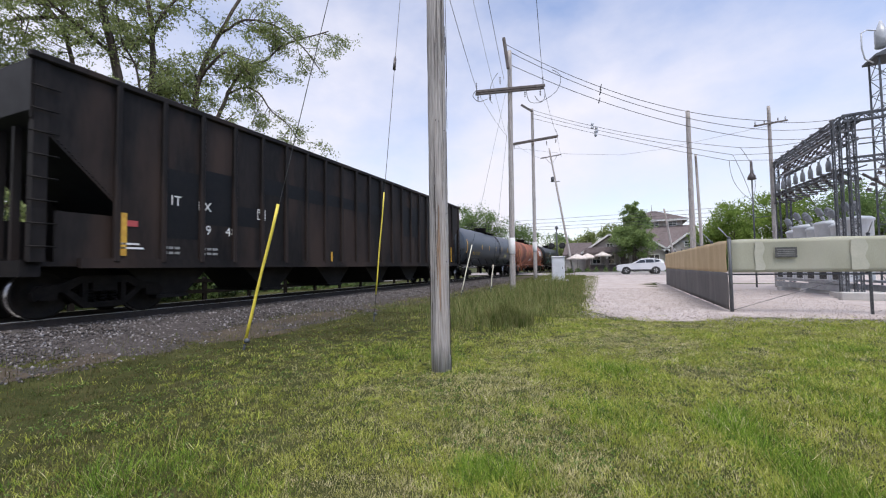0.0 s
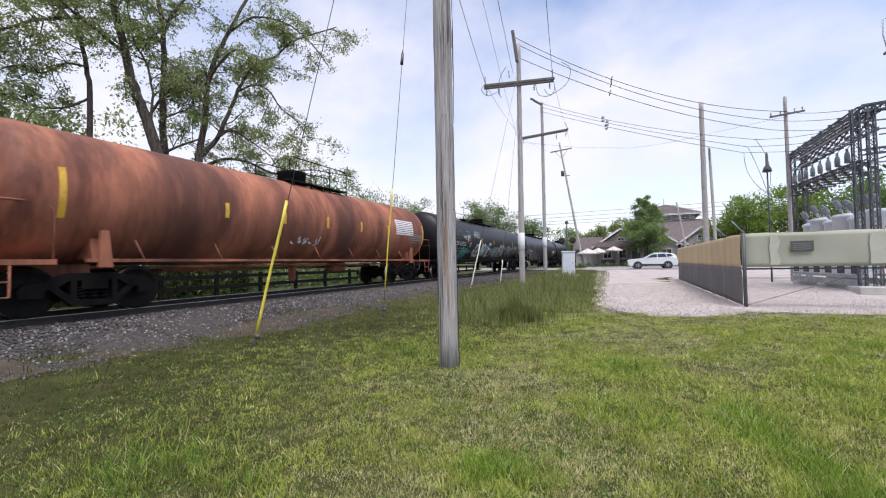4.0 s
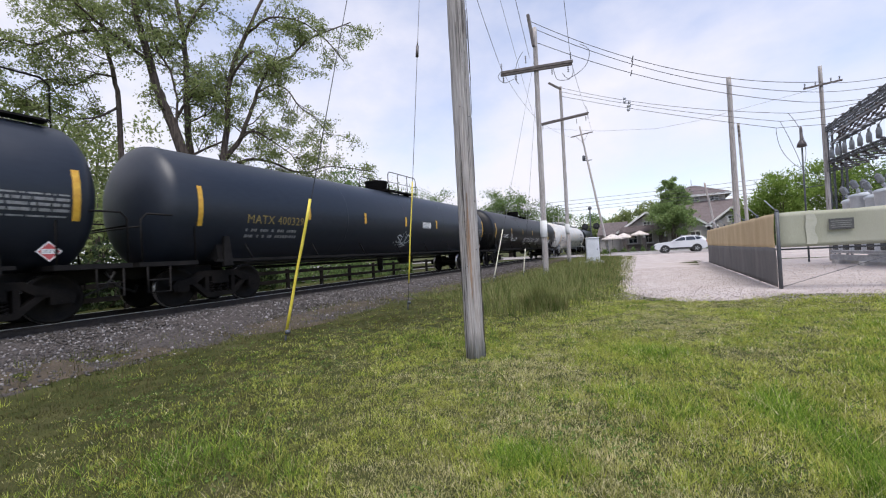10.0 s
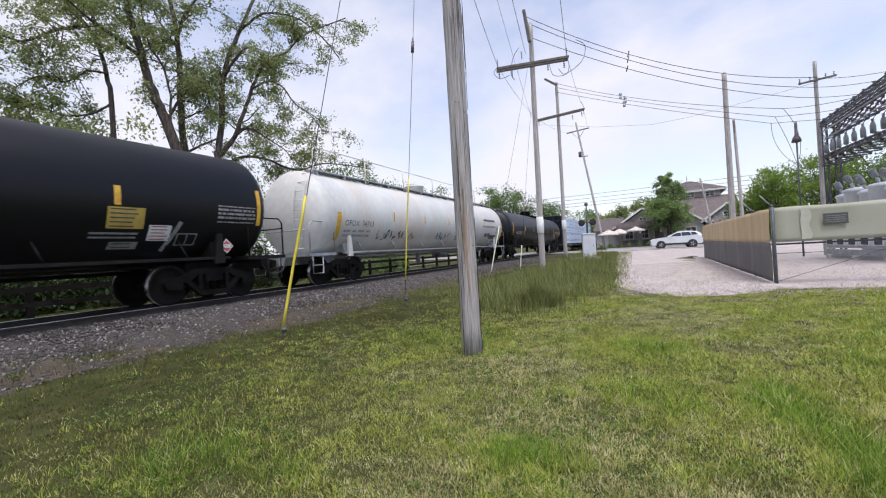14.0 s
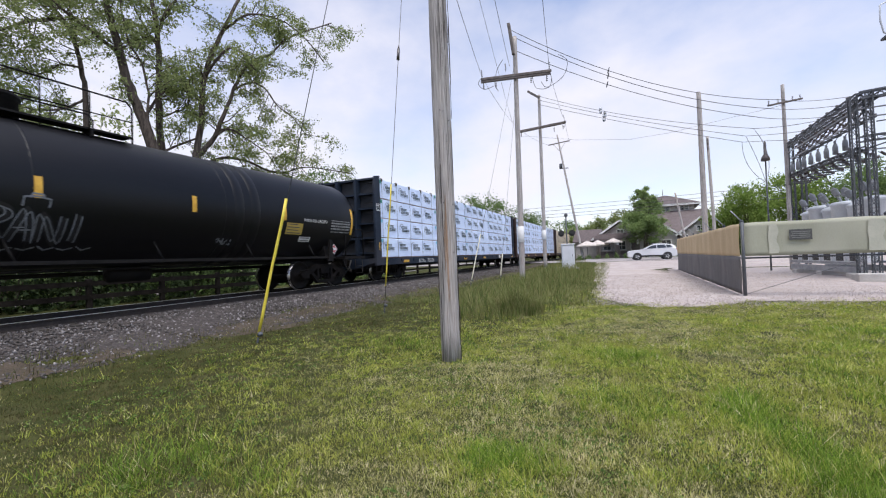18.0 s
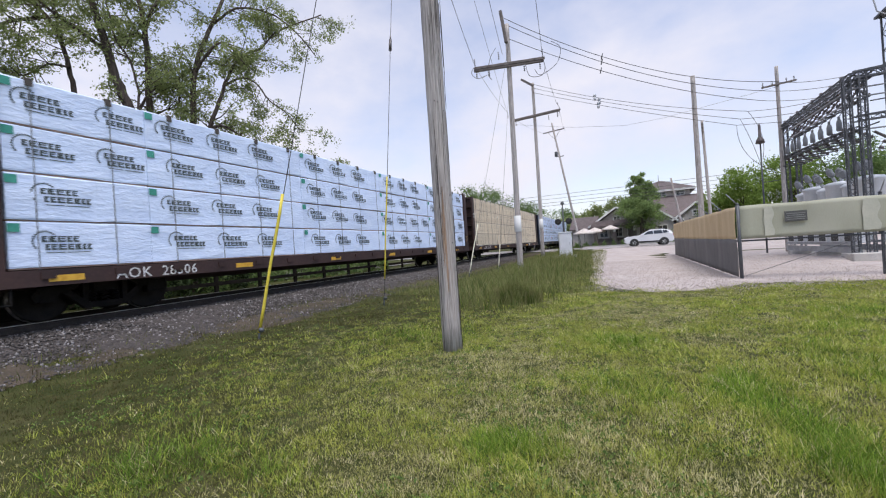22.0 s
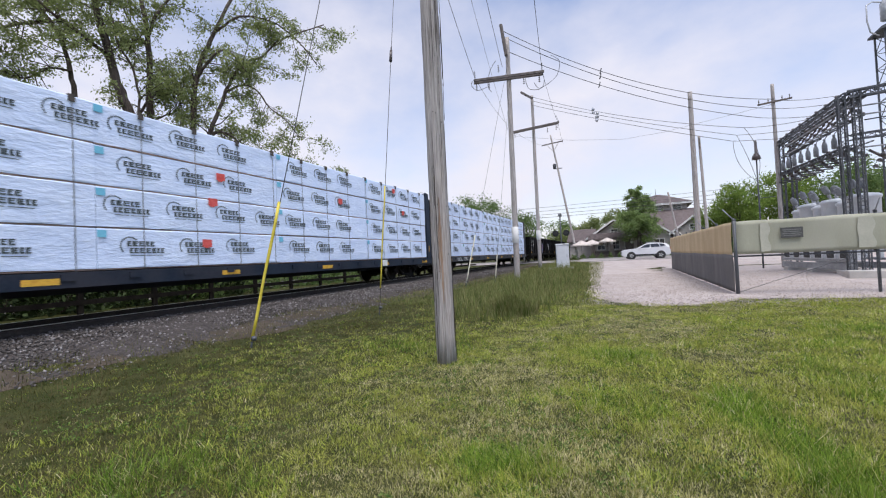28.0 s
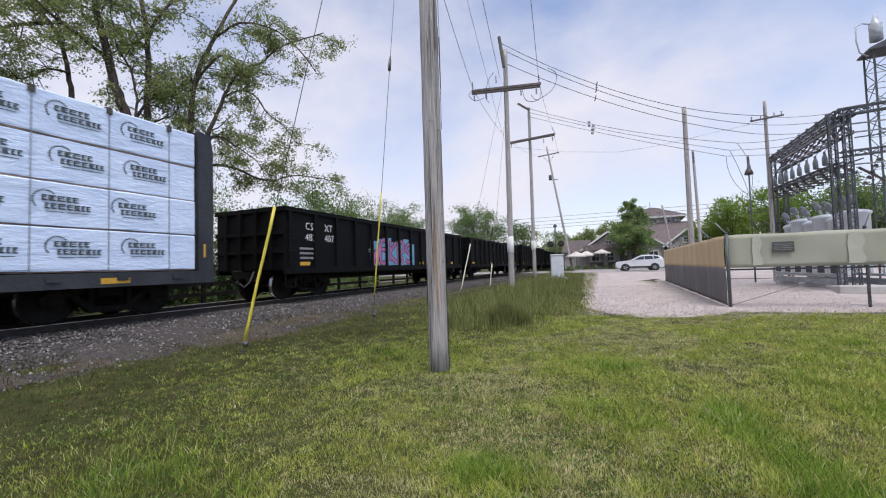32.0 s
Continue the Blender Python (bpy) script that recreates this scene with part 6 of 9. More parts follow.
def seam(parent, ang, z0, z1, width, r0, mat, name, seed, lift=.003):
    """A ragged lengthwise strip on a pole's skin, pointed at both ends."""
    rr = random.Random(seed)
    v, f, n = [], [], max(6, int((z1 - z0) / .07))
    drift = 0
    for i in range(n + 1):
        g = i / n
        drift += rr.gauss(0, .010)
        w = width * math.sin(math.pi * min(1, max(0, .03 + .94 * g))) ** .5 * rr.uniform(.55, 1.1) / r0 / 2
        for a in (ang + drift - w, ang + drift, ang + drift + w):
            r = r0 * 1.03 + (lift if a == ang + drift else -.004)
            v.append((r * math.cos(a), r * math.sin(a), z0 + (z1 - z0) * g))
    for i in range(n):
        for k in (0, 1):
            f.append((3 * i + k, 3 * i + k + 1, 3 * i + k + 4, 3 * i + k + 3))
    return part(name, raw_mesh(name, v, f, M[mat], True), None, parent)


near_pole = pole("utility_pole", -2.29, 5.49, 11.6, .142, .115, (-.05, .0), "grey weathered wooden pole with a long brown split")
seam(near_pole, radians(-66), .95, 2.45, .035, .139, "split_wood", "split", 3)
seam(near_pole, radians(-80), 1.3, 2.1, .018, .139, "split_wood", "split", 4)
for k in range(26):
    z_ = random.uniform(0, 5.2)
    seam(near_pole, radians(random.uniform(-165, 40)), z_, z_ + random.uniform(.4, 1.5), random.uniform(.004, .010), .1405 - .0022 * z_, "crack", "crack", 50 + k, .0035)
bm = bmesh.new()                     # rough spike and tag on the pole
for k in range(9):
    a = random.uniform(-1.9, .2)
    z = random.uniform(.4, 4.2)
    rod(bm, (.13 * math.cos(a), .13 * math.sin(a), z), (.15 * math.cos(a), .15 * math.sin(a), z + .005), .006, n=5)
part("old_staples", bm, M["wire"], near_pole)
bm = bmesh.new()
bevel_box(bm, (-.05, -.18, 11.0), (.10, 2.4, .12), .015, Matrix.Rotation(radians(90), 3, 'Z'))
part("crossarm", bm, M["arm_wood"], near_pole)


def crossarm(parent, a, b, z_off=0.0, double=True):
    a, b = Vector(a), Vector(b)
    d = b - a
    q = Matrix.Rotation(math.atan2(d.y, d.x), 3, 'Z') @ Matrix.Rotation(-math.atan2(d.z, math.hypot(d.x, d.y)), 3, 'Y')
    nrm = q @ Vector((0, 1, 0))
    for s in ((-1, 1) if double else (1,)):
        bm = bmesh.new()
        bevel_box(bm, (a + b) / 2 + nrm * .17 * s, (d.length, .11, .17 if not double else .14), .012, q)
        part("crossarm", bm, M["arm_wood"], parent)


P2, P3, P4 = Vector((-6.15, 23.1, 0)), Vector((-7.85, 36.6, 0)), Vector((-10.1, 60.2, 0))
p2 = pole("utility_pole", P2.x, P2.y, 14.0, .17, .12, (.1, 0), "tall wooden pole with a double crossarm and white band")
o2 = Vector((P2.x, P2.y, gz(P2.x, P2.y) - .1))
crossarm(p2, Vector((-7.8, 22.05, 11.45)) - o2, Vector((-4.19, 23.6, 11.72)) - o2)
bm = bmesh.new()
bevel_box(bm, Vector((-6.22, 22.98, 13.85)) - o2, (.16, .2, 1.9), .02, Matrix.Rotation(radians(-7), 3, 'Y'))
part("top_extension", bm, M["arm_wood"], p2, "slanted dark timber bolted at the top")
bm = bmesh.new()
lathe(bm, [(.186, 2.30), (.195, 2.31), (.191, 3.2), (.18, 3.21)], "z", 20)
part("white_band", bm, M["trim_white"], p2, "white reflective sleeve")
p3 = pole("utility_pole", P3.x, P3.y, 15.3, .17, .12, (.05, 0), "tall wooden pole with one crossarm and a white band")
o3 = Vector((P3.x, P3.y, gz(P3.x, P3.y) - .1))
crossarm(p3, Vector((-9.38, 35.4, 12.25)) - o3, Vector((-5.7, 37.05, 12.9)) - o3)
bm = bmesh.new()
bevel_box(bm, Vector((-8.2, 36.3, 15.6)) - o3, (1.3, .14, .18), .02, Matrix.Rotation(radians(38), 3, 'Y'))
part("top_extension", bm, M["arm_wood"], p3)
bm = bmesh.new()
lathe(bm, [(.186, 2.6), (.195, 2.61), (.191, 3.4), (.18, 3.41)], "z", 20)
part("white_band", bm, M["trim_white"], p3, "white reflective sleeve")
p4 = pole("utility_pole", P4.x + 2.3, P4.y, 18.0, .18, .11, (-2.9, 0), "distant leaning wooden pole with a small crossarm")
o4 = Vector((P4.x, P4.y, gz(P4.x, P4.y) - .1))
bm = bmesh.new()
bevel_box(bm, (-2.7, 0, 16.9), (3.0, .12, .14), .015, Matrix.Rotation(radians(-4), 3, 'Y'))
for s in (-1, 1):
    rod(bm, (-2.7 + s * .9, 0, 16.9), (-2.6, 0, 15.7), .025)
part("crossarm", bm, M["arm_wood"], p4)
bm = bmesh.new()
box(bm, (-2.0, .1, 13.2), (.9, .1, .1))
lathe(bm, [(.05, 13.2), (.22, 13.25), (.22, 13.9), (.05, 14.0)], "z", 12, (-2.6, .25, 0))
part("hardware", bm, M["dark_galv"], p4)
pR = pole("utility_pole", 3.87, 33.6, 12.3, .20, .14, (0, 0), "bare wooden pole with no crossarm beside the fence")
pR2 = pole("utility_pole", 6.6, 51.1, 12.7, .17, .12, (-.3, 0), "distant wooden pole with stacked insulators")
for k in range(3):
    insulator(pR2, (-.3, -.15, 12.6 - k * .45), (0, 0, -1), 3, .09, .3)
pS = pole("utility_pole", 7.9, 31.3, 11.1, .115, .09, (0, 0), "wooden pole with crossarms beside the substation")
bm = bmesh.new()
bevel_box(bm, (.05, -.12, 10.1), (2.0, .09, .10), .012, Matrix.Rotation(radians(22), 3, 'Z') @ Matrix.Rotation(radians(-9), 3, 'Y'))
part("crossarm", bm, M["arm_wood"], pS)
for dx in (-.8, -.3, .45, .85):
    insulator(pS, (dx, dx * .4 - .12, 10.1 + dx * .16), (0, 0, 1), 3, .05, .26)
pT = pole("utility_pole", 3.5, 41.5, 6.0, .10, .07, (-.9, 0), "thin leaning wooden stub pole")

# tall lamp-like arrester post by the yard
post = thing("arrester_post", "thin dark steel post with a bell-shaped arrester on top", "post", Matrix.Translation((6.75, 30.6, 0)))
bm = bmesh.new()
rod(bm, (0, 0, 0), (0, 0, 6.6), .05, .04)
rod(bm, (0, 0, 4.2), (.9, .3, 4.3), .02)
part("post_shaft", bm, M["dark_galv"], post)
bm = bmesh.new()
lathe(bm, [(.04, 6.5), (.24, 6.55), (.2, 6.75), (.08, 6.95), (.07, 7.6), (.03, 7.7)], "z", 12)
part("bell", bm, M["dark_ins"], post)


def wire(name, pts, r=.011, label="thin black overhead electric wire", group="overhead wires"):
    bm = bmesh.new()
    tube(bm, pts, r, 5)
    return solid(name, bm, M["wire"], label, "wire", group)


A2L, A2R, A2M, T2 = (-7.72, 22.05, 11.62), (-4.25, 23.55, 11.85), (-6.3, 22.85, 11.9), (-6.75, 22.95, 14.3)
NT = Vector((-2.35, 5.45, 0))
# spans from the near pole's arm to the second pole
for a, b in (((-3.55, 5.2, 11.45), A2L), ((-1.15, 5.7, 11.45), A2R), ((-2.5, 5.4, 11.7), (-6.35, 22.9, 12.3))):
    wire("overhead_wire", sag(a, b, .25), .012)
wire("overhead_wire", sag((-2.6, 5.4, 9.8), (-6.2, 22.9, 8.6), .3), .006, "thin overhead service wire")
# spans from the second and third poles to the substation
for a, b, d in (((-6.35, 22.9, 14.45), (7.95, 31.2, 10.15), 1.05), ((-6.0, 23.2, 13.95), (7.2, 31.0, 9.7), .8), ((-6.0, 23.2, 13.2), (7.0, 30.8, 9.1), .6)):
    c_ = sag(a, b, d, 20)
    wire("overhead_wire", c_, .018)
    bm = bmesh.new()
    rod(bm, c_[7] - Vector((.03, 0, .16)), c_[7] + Vector((.06, 0, .16)), .03)
    solid("wire_spacer", bm, M["wire"], "small spacer clamped on an overhead wire", "spacer", "wire spacers")
for a, b, d in (((-8.55, 36.2, 15.75), (6.4, 31.4, 8.75), .5), ((-7.8, 36.5, 15.1), (6.0, 31.4, 8.35), .25), ((-7.8, 36.5, 14.7), (5.8, 31.4, 8.0), .15)):
    c_ = sag(a, b, d, 20)
    wire("overhead_wire", c_, .016)
    bm = bmesh.new()
    lathe(bm, [(.03, -.26), (.11, -.20), (.11, -.05), (.04, 0), (.11, .05), (.11, .20), (.03, .26)], "z", 8, c_[8])
    solid("wire_marker", bm, M["porcelain"], "small pale marker on an overhead wire", "marker", "wire markers")
# drops from those spans to the yard
for a, m_, b in (((6.4, 31.4, 8.75), (7.3, 31.3, 7.2), (6.85, 30.7, 5.6)), ((6.0, 31.4, 8.35), (6.6, 31.2, 6.6), (6.8, 30.7, 5.0)), ((5.8, 31.4, 8.0), (5.7, 31.2, 6.0), (7.3, 30.9, 4.9)),
                 ((6.4, 31.4, 8.75), (8.0, 31.4, 8.5), (9.6, 29.5, 8.3)), ((6.0, 31.4, 8.35), (8.0, 31.3, 8.1), (9.2, 30, 7.9)), ((5.8, 31.4, 8.0), (7.6, 31.3, 7.8), (8.8, 30.6, 7.5)),
                 ((7.95, 31.2, 10.1), (9.0, 30.4, 9.5), (10.2, 28.8, 9.1)), ((7.2, 31.0, 9.7), (8.6, 30.4, 9.1), (10.0, 29.1, 8.8)), ((7.0, 30.8, 9.1), (8.4, 30.4, 8.6), (9.6, 29.6, 8.4))):
    a, m_, b = Vector(a), Vector(m_), Vector(b)
    wire("drop_wire", [a * (1 - f) ** 2 + m_ * 2 * f * (1 - f) + b * f * f for f in np.linspace(0, 1, 12)], .014, "short looped drop wire to the substation", "drop wires")
for a, b in ((A2L, (-9.3, 35.4, 12.4)), (A2R, (-5.75, 37.0, 13.0)), ((-9.3, 35.4, 12.4), (-11.4, 60, 17)), ((-5.75, 37.0, 13.0), (-9, 60.4, 17.1))):
    wire("overhead_wire", sag(a, b, .3), .010)
for k, z in enumerate((8.2, 7.7, 7.2, 6.8)):       # lines along the far street
    wire("street_wire", sag((-60, 58.5 + k * .2, z + .4), (60, 59.5 + k * .2, z + 1.2), .9, 24), .022, "dark line along the far street", "street wires")
wire("overhead_wire", [Vector((-9.39, 36.6, 12.2)), Vector((-4.6, 35.3, 10.75)), Vector((-.58, 34, 9.83)), Vector((1.96, 33, 9.64)), Vector((7.9, 31.35, 9.9))], .008, "thin slack overhead service wire")
# jumpers and insulators on the two poles
for pth in ([A2R, (-4.15, 23.5, 11.2), (-4.3, 23.2, 10.7), (-4.9, 23.0, 10.75), (-5.1, 23.0, 11.4)], [A2L, (-7.95, 22.0, 11.3), (-7.6, 22.0, 10.9), (-7.1, 22.2, 11.05)],
            [(-3.85, 24.2, 12.9), (-3.4, 24.4, 12.5), (-3.6, 24.2, 11.6), (-4.4, 23.6, 10.9), (-4.7, 23.4, 11.2)],
            [(-6.7, 22.8, 12.7), (-7.0, 22.6, 12.1), (-7.1, 22.4, 11.2), (-6.9, 22.4, 10.8)], [(-5.9, 37.0, 13.6), (-5.7, 37, 13.0), (-5.8, 36.9, 12.4)]):
    fine_ = []
    for i in range(len(pth) - 1):
        p_ = [Vector(pth[max(i - 1, 0)]), Vector(pth[i]), Vector(pth[i + 1]), Vector(pth[min(i + 2, len(pth) - 1)])]
        for s in np.linspace(0, 1, 7)[:-1]:
            fine_.append(.5 * (2 * p_[1] + (p_[2] - p_[0]) * s + (2 * p_[0] - 5 * p_[1] + 4 * p_[2] - p_[3]) * s * s + (3 * p_[1] - p_[0] - 3 * p_[2] + p_[3]) * s**3))
    wire("jumper_wire", fine_ + [Vector(pth[-1])], .016, "looped jumper wire at a crossarm", "jumper wires")
for p_ in ((-7.65, 22.05, 11.35), (-7.0, 22.3, 11.4), (-5.2, 23.1, 11.55), (-4.4, 23.45, 11.6)):
    insulator(p2, Vector(p_) - o2, (0, 0, -1), 4, .06, .42)
for p_ in ((-7.72, 22.05, 11.6), (-4.25, 23.55, 11.85), (-6.55, 22.8, 12.0)):
    insulator(p2, Vector(p_) - o2, (.05, -.3, 1), 4, .06, .4)
for p_ in ((-9.2, 35.45, 12.2), (-6.6, 36.6, 12.5), (-5.9, 36.95, 12.7)):
    insulator(p3, Vector(p_) - o3, (0, 0, -1), 4, .06, .4)


# guy wires with plastic guards
def guy(base, top, guard, mat, label, cuff=None, r_guard=.028):
    base, top = Vector(base), Vector(top)
    d = (top - base).normalized()
    ob = thing("guy_wire", label, "guy wire", Matrix.Translation(base), "guy wires")
    bm = bmesh.new()
    rod(bm, Vector((0, 0, -.1)), top - base, .008, n=6)
    part("cable", bm, M["wire"], ob)
    bm = bmesh.new()
    rod(bm, (0, 0, -.12), d * .22, .02, n=6)
    lathe(bm, [(.01, -.02), (.05, .02), (.045, .07), (.01, .1)], "x", 8, d * .2)
    part("anchor_rod", bm, M["dark_galv"], ob)
    a, b = guard
    bm = bmesh.new()
    pts = [d * (a + (b - a) * i / 6) + Vector((.006 * math.sin(i * 1.7), 0, 0)) for i in range(7)]
    tube(bm, pts, [r_guard] * 7, 8)
    part("guard", bm, M[mat], ob)
    if cuff:
        bm = bmesh.new()
        rod(bm, d * cuff, d * (cuff + .32), .045, .04, 10)
        rod(bm, d * (cuff + .32), d * (cuff + .42), .02, .02, 8)
        part("strain_insulator", bm, M["dark_ins"], ob)
    return ob


guy((-6.25, 5.41, 0), (-4.41, 7.14, 11.5), (.15, 2.78), "yellow_guard", "steel guy wire in a bright yellow plastic guard")
guy((-6.44, 9.81, 0), (-5.53, 10.4, 12.31), (.75, 3.65), "yellow_guard", "steel guy wire with a raised yellow guard and insulator", cuff=7.25, r_guard=.02)
guy((-7.48, 18.65, .15), (-5.95, 23, 12.9), (.1, 2.6), "pale_guard", "steel guy wire in a faded cream guard")
guy((-6.9, 21.4, .2), (-6.1, 23.0, 10.5), (.1, 1.4), "pale_guard", "steel guy wire with a short pale guard")

# signal cabinet beside the crossing
cab = thing("signal_cabinet", "pale grey metal signal cabinet on a concrete base", "cabinet", Matrix.Translation((-5.55, 34.6, gz(-5.55, 34.6))) @ pose(0, 0, 0, 0, 0, 14))
bm = bmesh.new()
box(bm, (-.2, 0, .05), (1.9, 1.0, .24))
part("base", bm, M["concrete"], cab)
bm = bmesh.new()
bevel_box(bm, (0, 0, 1.05), (.98, .7, 1.8), .03)
part("housing", bm, M["box_grey"], cab)
bm = bmesh.new()
bevel_box(bm, (0, 0, 2.0), (1.06, .8, .10), .03)
part("lid", bm, M["box_grey"], cab)
bm = bmesh.new()
box(bm, (.02, -.362, 1.05), (.86, .015, 1.6))
part("cabinet_door", bm, M["box_grey"], cab)
bm = bmesh.new()
box(bm, (.32, -.38, 1.1), (.04, .03, .18))
part("door_handle", bm, M["dark_galv"], cab)
bell = thing("crossing_signal", "black crossing signal mast with lamp hoods", "crossing signal", Matrix.Translation((-6.6, 40.5, gz(-6.6, 40.5))))
bm = bmesh.new()
rod(bm, (0, 0, 0), (0, 0, 4.6), .06)
lathe(bm, [(.03, 4.55), (.16, 4.6), (.18, 4.75), (.06, 4.9)], "z", 12)
part("mast", bm, M["dark_galv"], bell)
for s in (-1, 1):
    bm = bmesh.new()
    rod(bm, (0, 0, 3.0), (s * .5, 0, 3.0), .03)
    lathe(bm, [(.30, -.02), (.30, .02), (.12, .06)], "y", 20, (s * .5, 0, 3.0))
    rod(bm, (s * .5, -.22, 3.03), (s * .5, 0, 3.0), .12, .13, 14)
    part("lamp_hood", bm, M["plastic_black"], bell)


# ---------------------------------------------------------------- substation and its fence
FC, FL = Vector((2.80, 15.23, 0)), Vector((2.12, 33.1, 0))
FR = Vector((16.0, 15.9, 0))


def fence_run(a, b, posts, upper, lower, label, zf=1.20, top=2.17, patches=(), skip_first=False):
    d = (b - a)
    L = d.length
    ang = math.degrees(math.atan2(d.y, d.x))
    ob = thing("privacy_fence", label, "fence", Matrix.Translation(a) @ pose(0, 0, 0, 0, 0, ang), "substation fence")
    ys = np.linspace(0, L, posts)
    for i, y in enumerate(ys):
        if skip_first and i == 0:
            continue
        bm = bmesh.new()
        rod(bm, (y, 0.05, -.1), (y, .05, top + .06), .038 if i not in (0, posts - 1) else .05, n=12)
        lathe(bm, [(.045, top + .06), (.05, top + .09), (.01, top + .13)], "z", 10, (y, .05, 0))
        part("post", bm, M["dark_galv"], ob)
        bm = bmesh.new()
        rod(bm, (y, .05, top + .08), (y, -.22, top + .42), .016, n=6)
        part("wire_arm", bm, M["galv"], ob)
    bm = bmesh.new()
    rod(bm, (0, .05, top), (L, .05, top), .022, n=8)
    rod(bm, (0, .05, zf - .06), (L, .05, zf - .06), .024, n=8)
    part("rail", bm, M["dark_galv"], ob)

    def sheet(z0, z1, mat, name):
        k, m_ = int(L / .35), 8
        v = []
        for i in range(k + 1):
            for j in range(m_ + 1):
                x, z = L * i / k, z0 + (z1 - z0) * j / m_
                v.append((x, -.012 + .025 * math.sin(x * 2.1 + z) * math.sin(z * 3) + .012 * math.sin(x * 7.3), z + .012 * math.sin(x * 3.1) * (j == m_)))
        f = [(i * (m_ + 1) + j, (i + 1) * (m_ + 1) + j, (i + 1) * (m_ + 1) + j + 1, i * (m_ + 1) + j + 1) for i in range(k) for j in range(m_)]
        s_ = part(name, raw_mesh(name, v, f, M[mat], True), None, ob)
        md = s_.modifiers.new("thickness", 'SOLIDIFY')
        md.thickness = .006
        return s_
    up_ = sheet(zf, top + .02, upper, "fabric_panel")
    if lower:
        sheet(.06, zf, lower, "lower_fabric_panel")
    for x, w in patches:
        v, f = [], []
        for i in range(3):
            for j in range(12):
                z = zf + .06 + (top - zf - .12) * j / 11
                v.append((x + w * (i / 2 - .5) * (1 + .12 * math.sin(j)) + .02 * math.sin(j * .9), -.052, z))
        for i in range(2):
            for j in range(11):
                f.append((i * 12 + j, (i + 1) * 12 + j, (i + 1) * 12 + j + 1, i * 12 + j + 1))
        part("faded_patch", raw_mesh("faded_patch", v, f, M["mesh_pale"]), None, up_)
    return ob


fence_run(FL, FC, 8, "mesh_tan", "mesh_grey", "chain-link fence with tan fabric above grey fabric", patches=())
front = fence_run(FC, FR, 5, "mesh_sage", None, "chain-link fence with a sage fabric band above open mesh", patches=((.78, .22), (3.05, .34)), skip_first=True)
# sign on the front fence
ang_f = math.degrees(math.atan2(FR.y - FC.y, FR.x - FC.x))
sign = thing("fence_sign", "dark weathered notice plate fixed to the fence", "sign", Matrix.Translation(FC) @ pose(0, 0, 0, 0, 0, ang_f))
bm = bmesh.new()
box(bm, (1.42, -.06, 1.78), (.52, .012, .30))
part("plate", bm, M["sign_dark"], sign)
for k in range(4):
    bm = bmesh.new()
    box(bm, (1.42, -.069, 1.86 - k * .055), (.44 - .05 * (k % 2), .004, .022))
    part("lettering_bar", bm, M["sign_line"], sign)
bm = bmesh.new()
rod(bm, (.08, .03, .06), (3.05, .03, 1.12), .007, n=6)
part("truss_rod", bm, M["dark_galv"], front)
# open chain-link below the band: thin crossing wires
bm = bmesh.new()
L_ = (FR - FC).length
stepw = .11
dirf = (FR - FC).normalized()


def link(a, b):
    rod(bm, a, b, .0011, n=3, caps=False)


for x in np.arange(-1.1, 6.5, stepw):
    for s in (1, -1):
        x0, x1 = (x, x + 1.08) if s > 0 else (x + 1.08, x)
        za, zb = .05, 1.13
        lo_, hi_ = max(0, min(x0, x1)), min(6.5, max(x0, x1))
        if hi_ <= lo_:
            continue
        f = lambda q: za + (zb - za) * (q - x0) / (x1 - x0)
        link(FC + dirf * lo_ + Vector((0, 0, f(lo_))), FC + dirf * hi_ + Vector((0, 0, f(hi_))))
solid("chain_link", bm, M["galv"], "thin open chain-link mesh below the fabric", "fence mesh", kind="stuff")


def lattice(bm, a, b, w, bays, r=.03, d=None):
    """A square lattice member from a to b."""
    a, b = Vector(a), Vector(b)
    ax = (b - a).normalized()
    s1 = (Vector((0, 0, 1)).cross(ax) if abs(ax.z) < .9 else Vector((1, 0, 0))).normalized()
    s2 = ax.cross(s1)
    cs = [(s1 * i + s2 * j) * w / 2 for i, j in ((1, 1), (1, -1), (-1, -1), (-1, 1))]
    for c in cs:
        q = Matrix((s1, s2, ax)).transposed()
        box(bm, (a + b) / 2 + c, (r * 2, r * 2, (b - a).length), q)
    for k in range(bays):
        p, q_ = a.lerp(b, k / bays), a.lerp(b, (k + 1) / bays)
        for i in range(4):
            c0, c1 = cs[i], cs[(i + 1) % 4]
            if k % 2:
                c0, c1 = c1, c0
            rod(bm, p + c0, q_ + c1, r * .55, n=4, caps=False)
        if k:
            for i in range(4):
                rod(bm, p + cs[i], p + cs[(i + 1) % 4], r * .5, n=4, caps=False)


sub = thing("substation_frame", "grey galvanised lattice steel substation frame", "substation frame")
def lat(name, a, b, w, bays, r=.042):
    bm = bmesh.new()
    lattice(bm, a, b, w, bays, r)
    return part(name, bm, M["dark_galv"], sub)


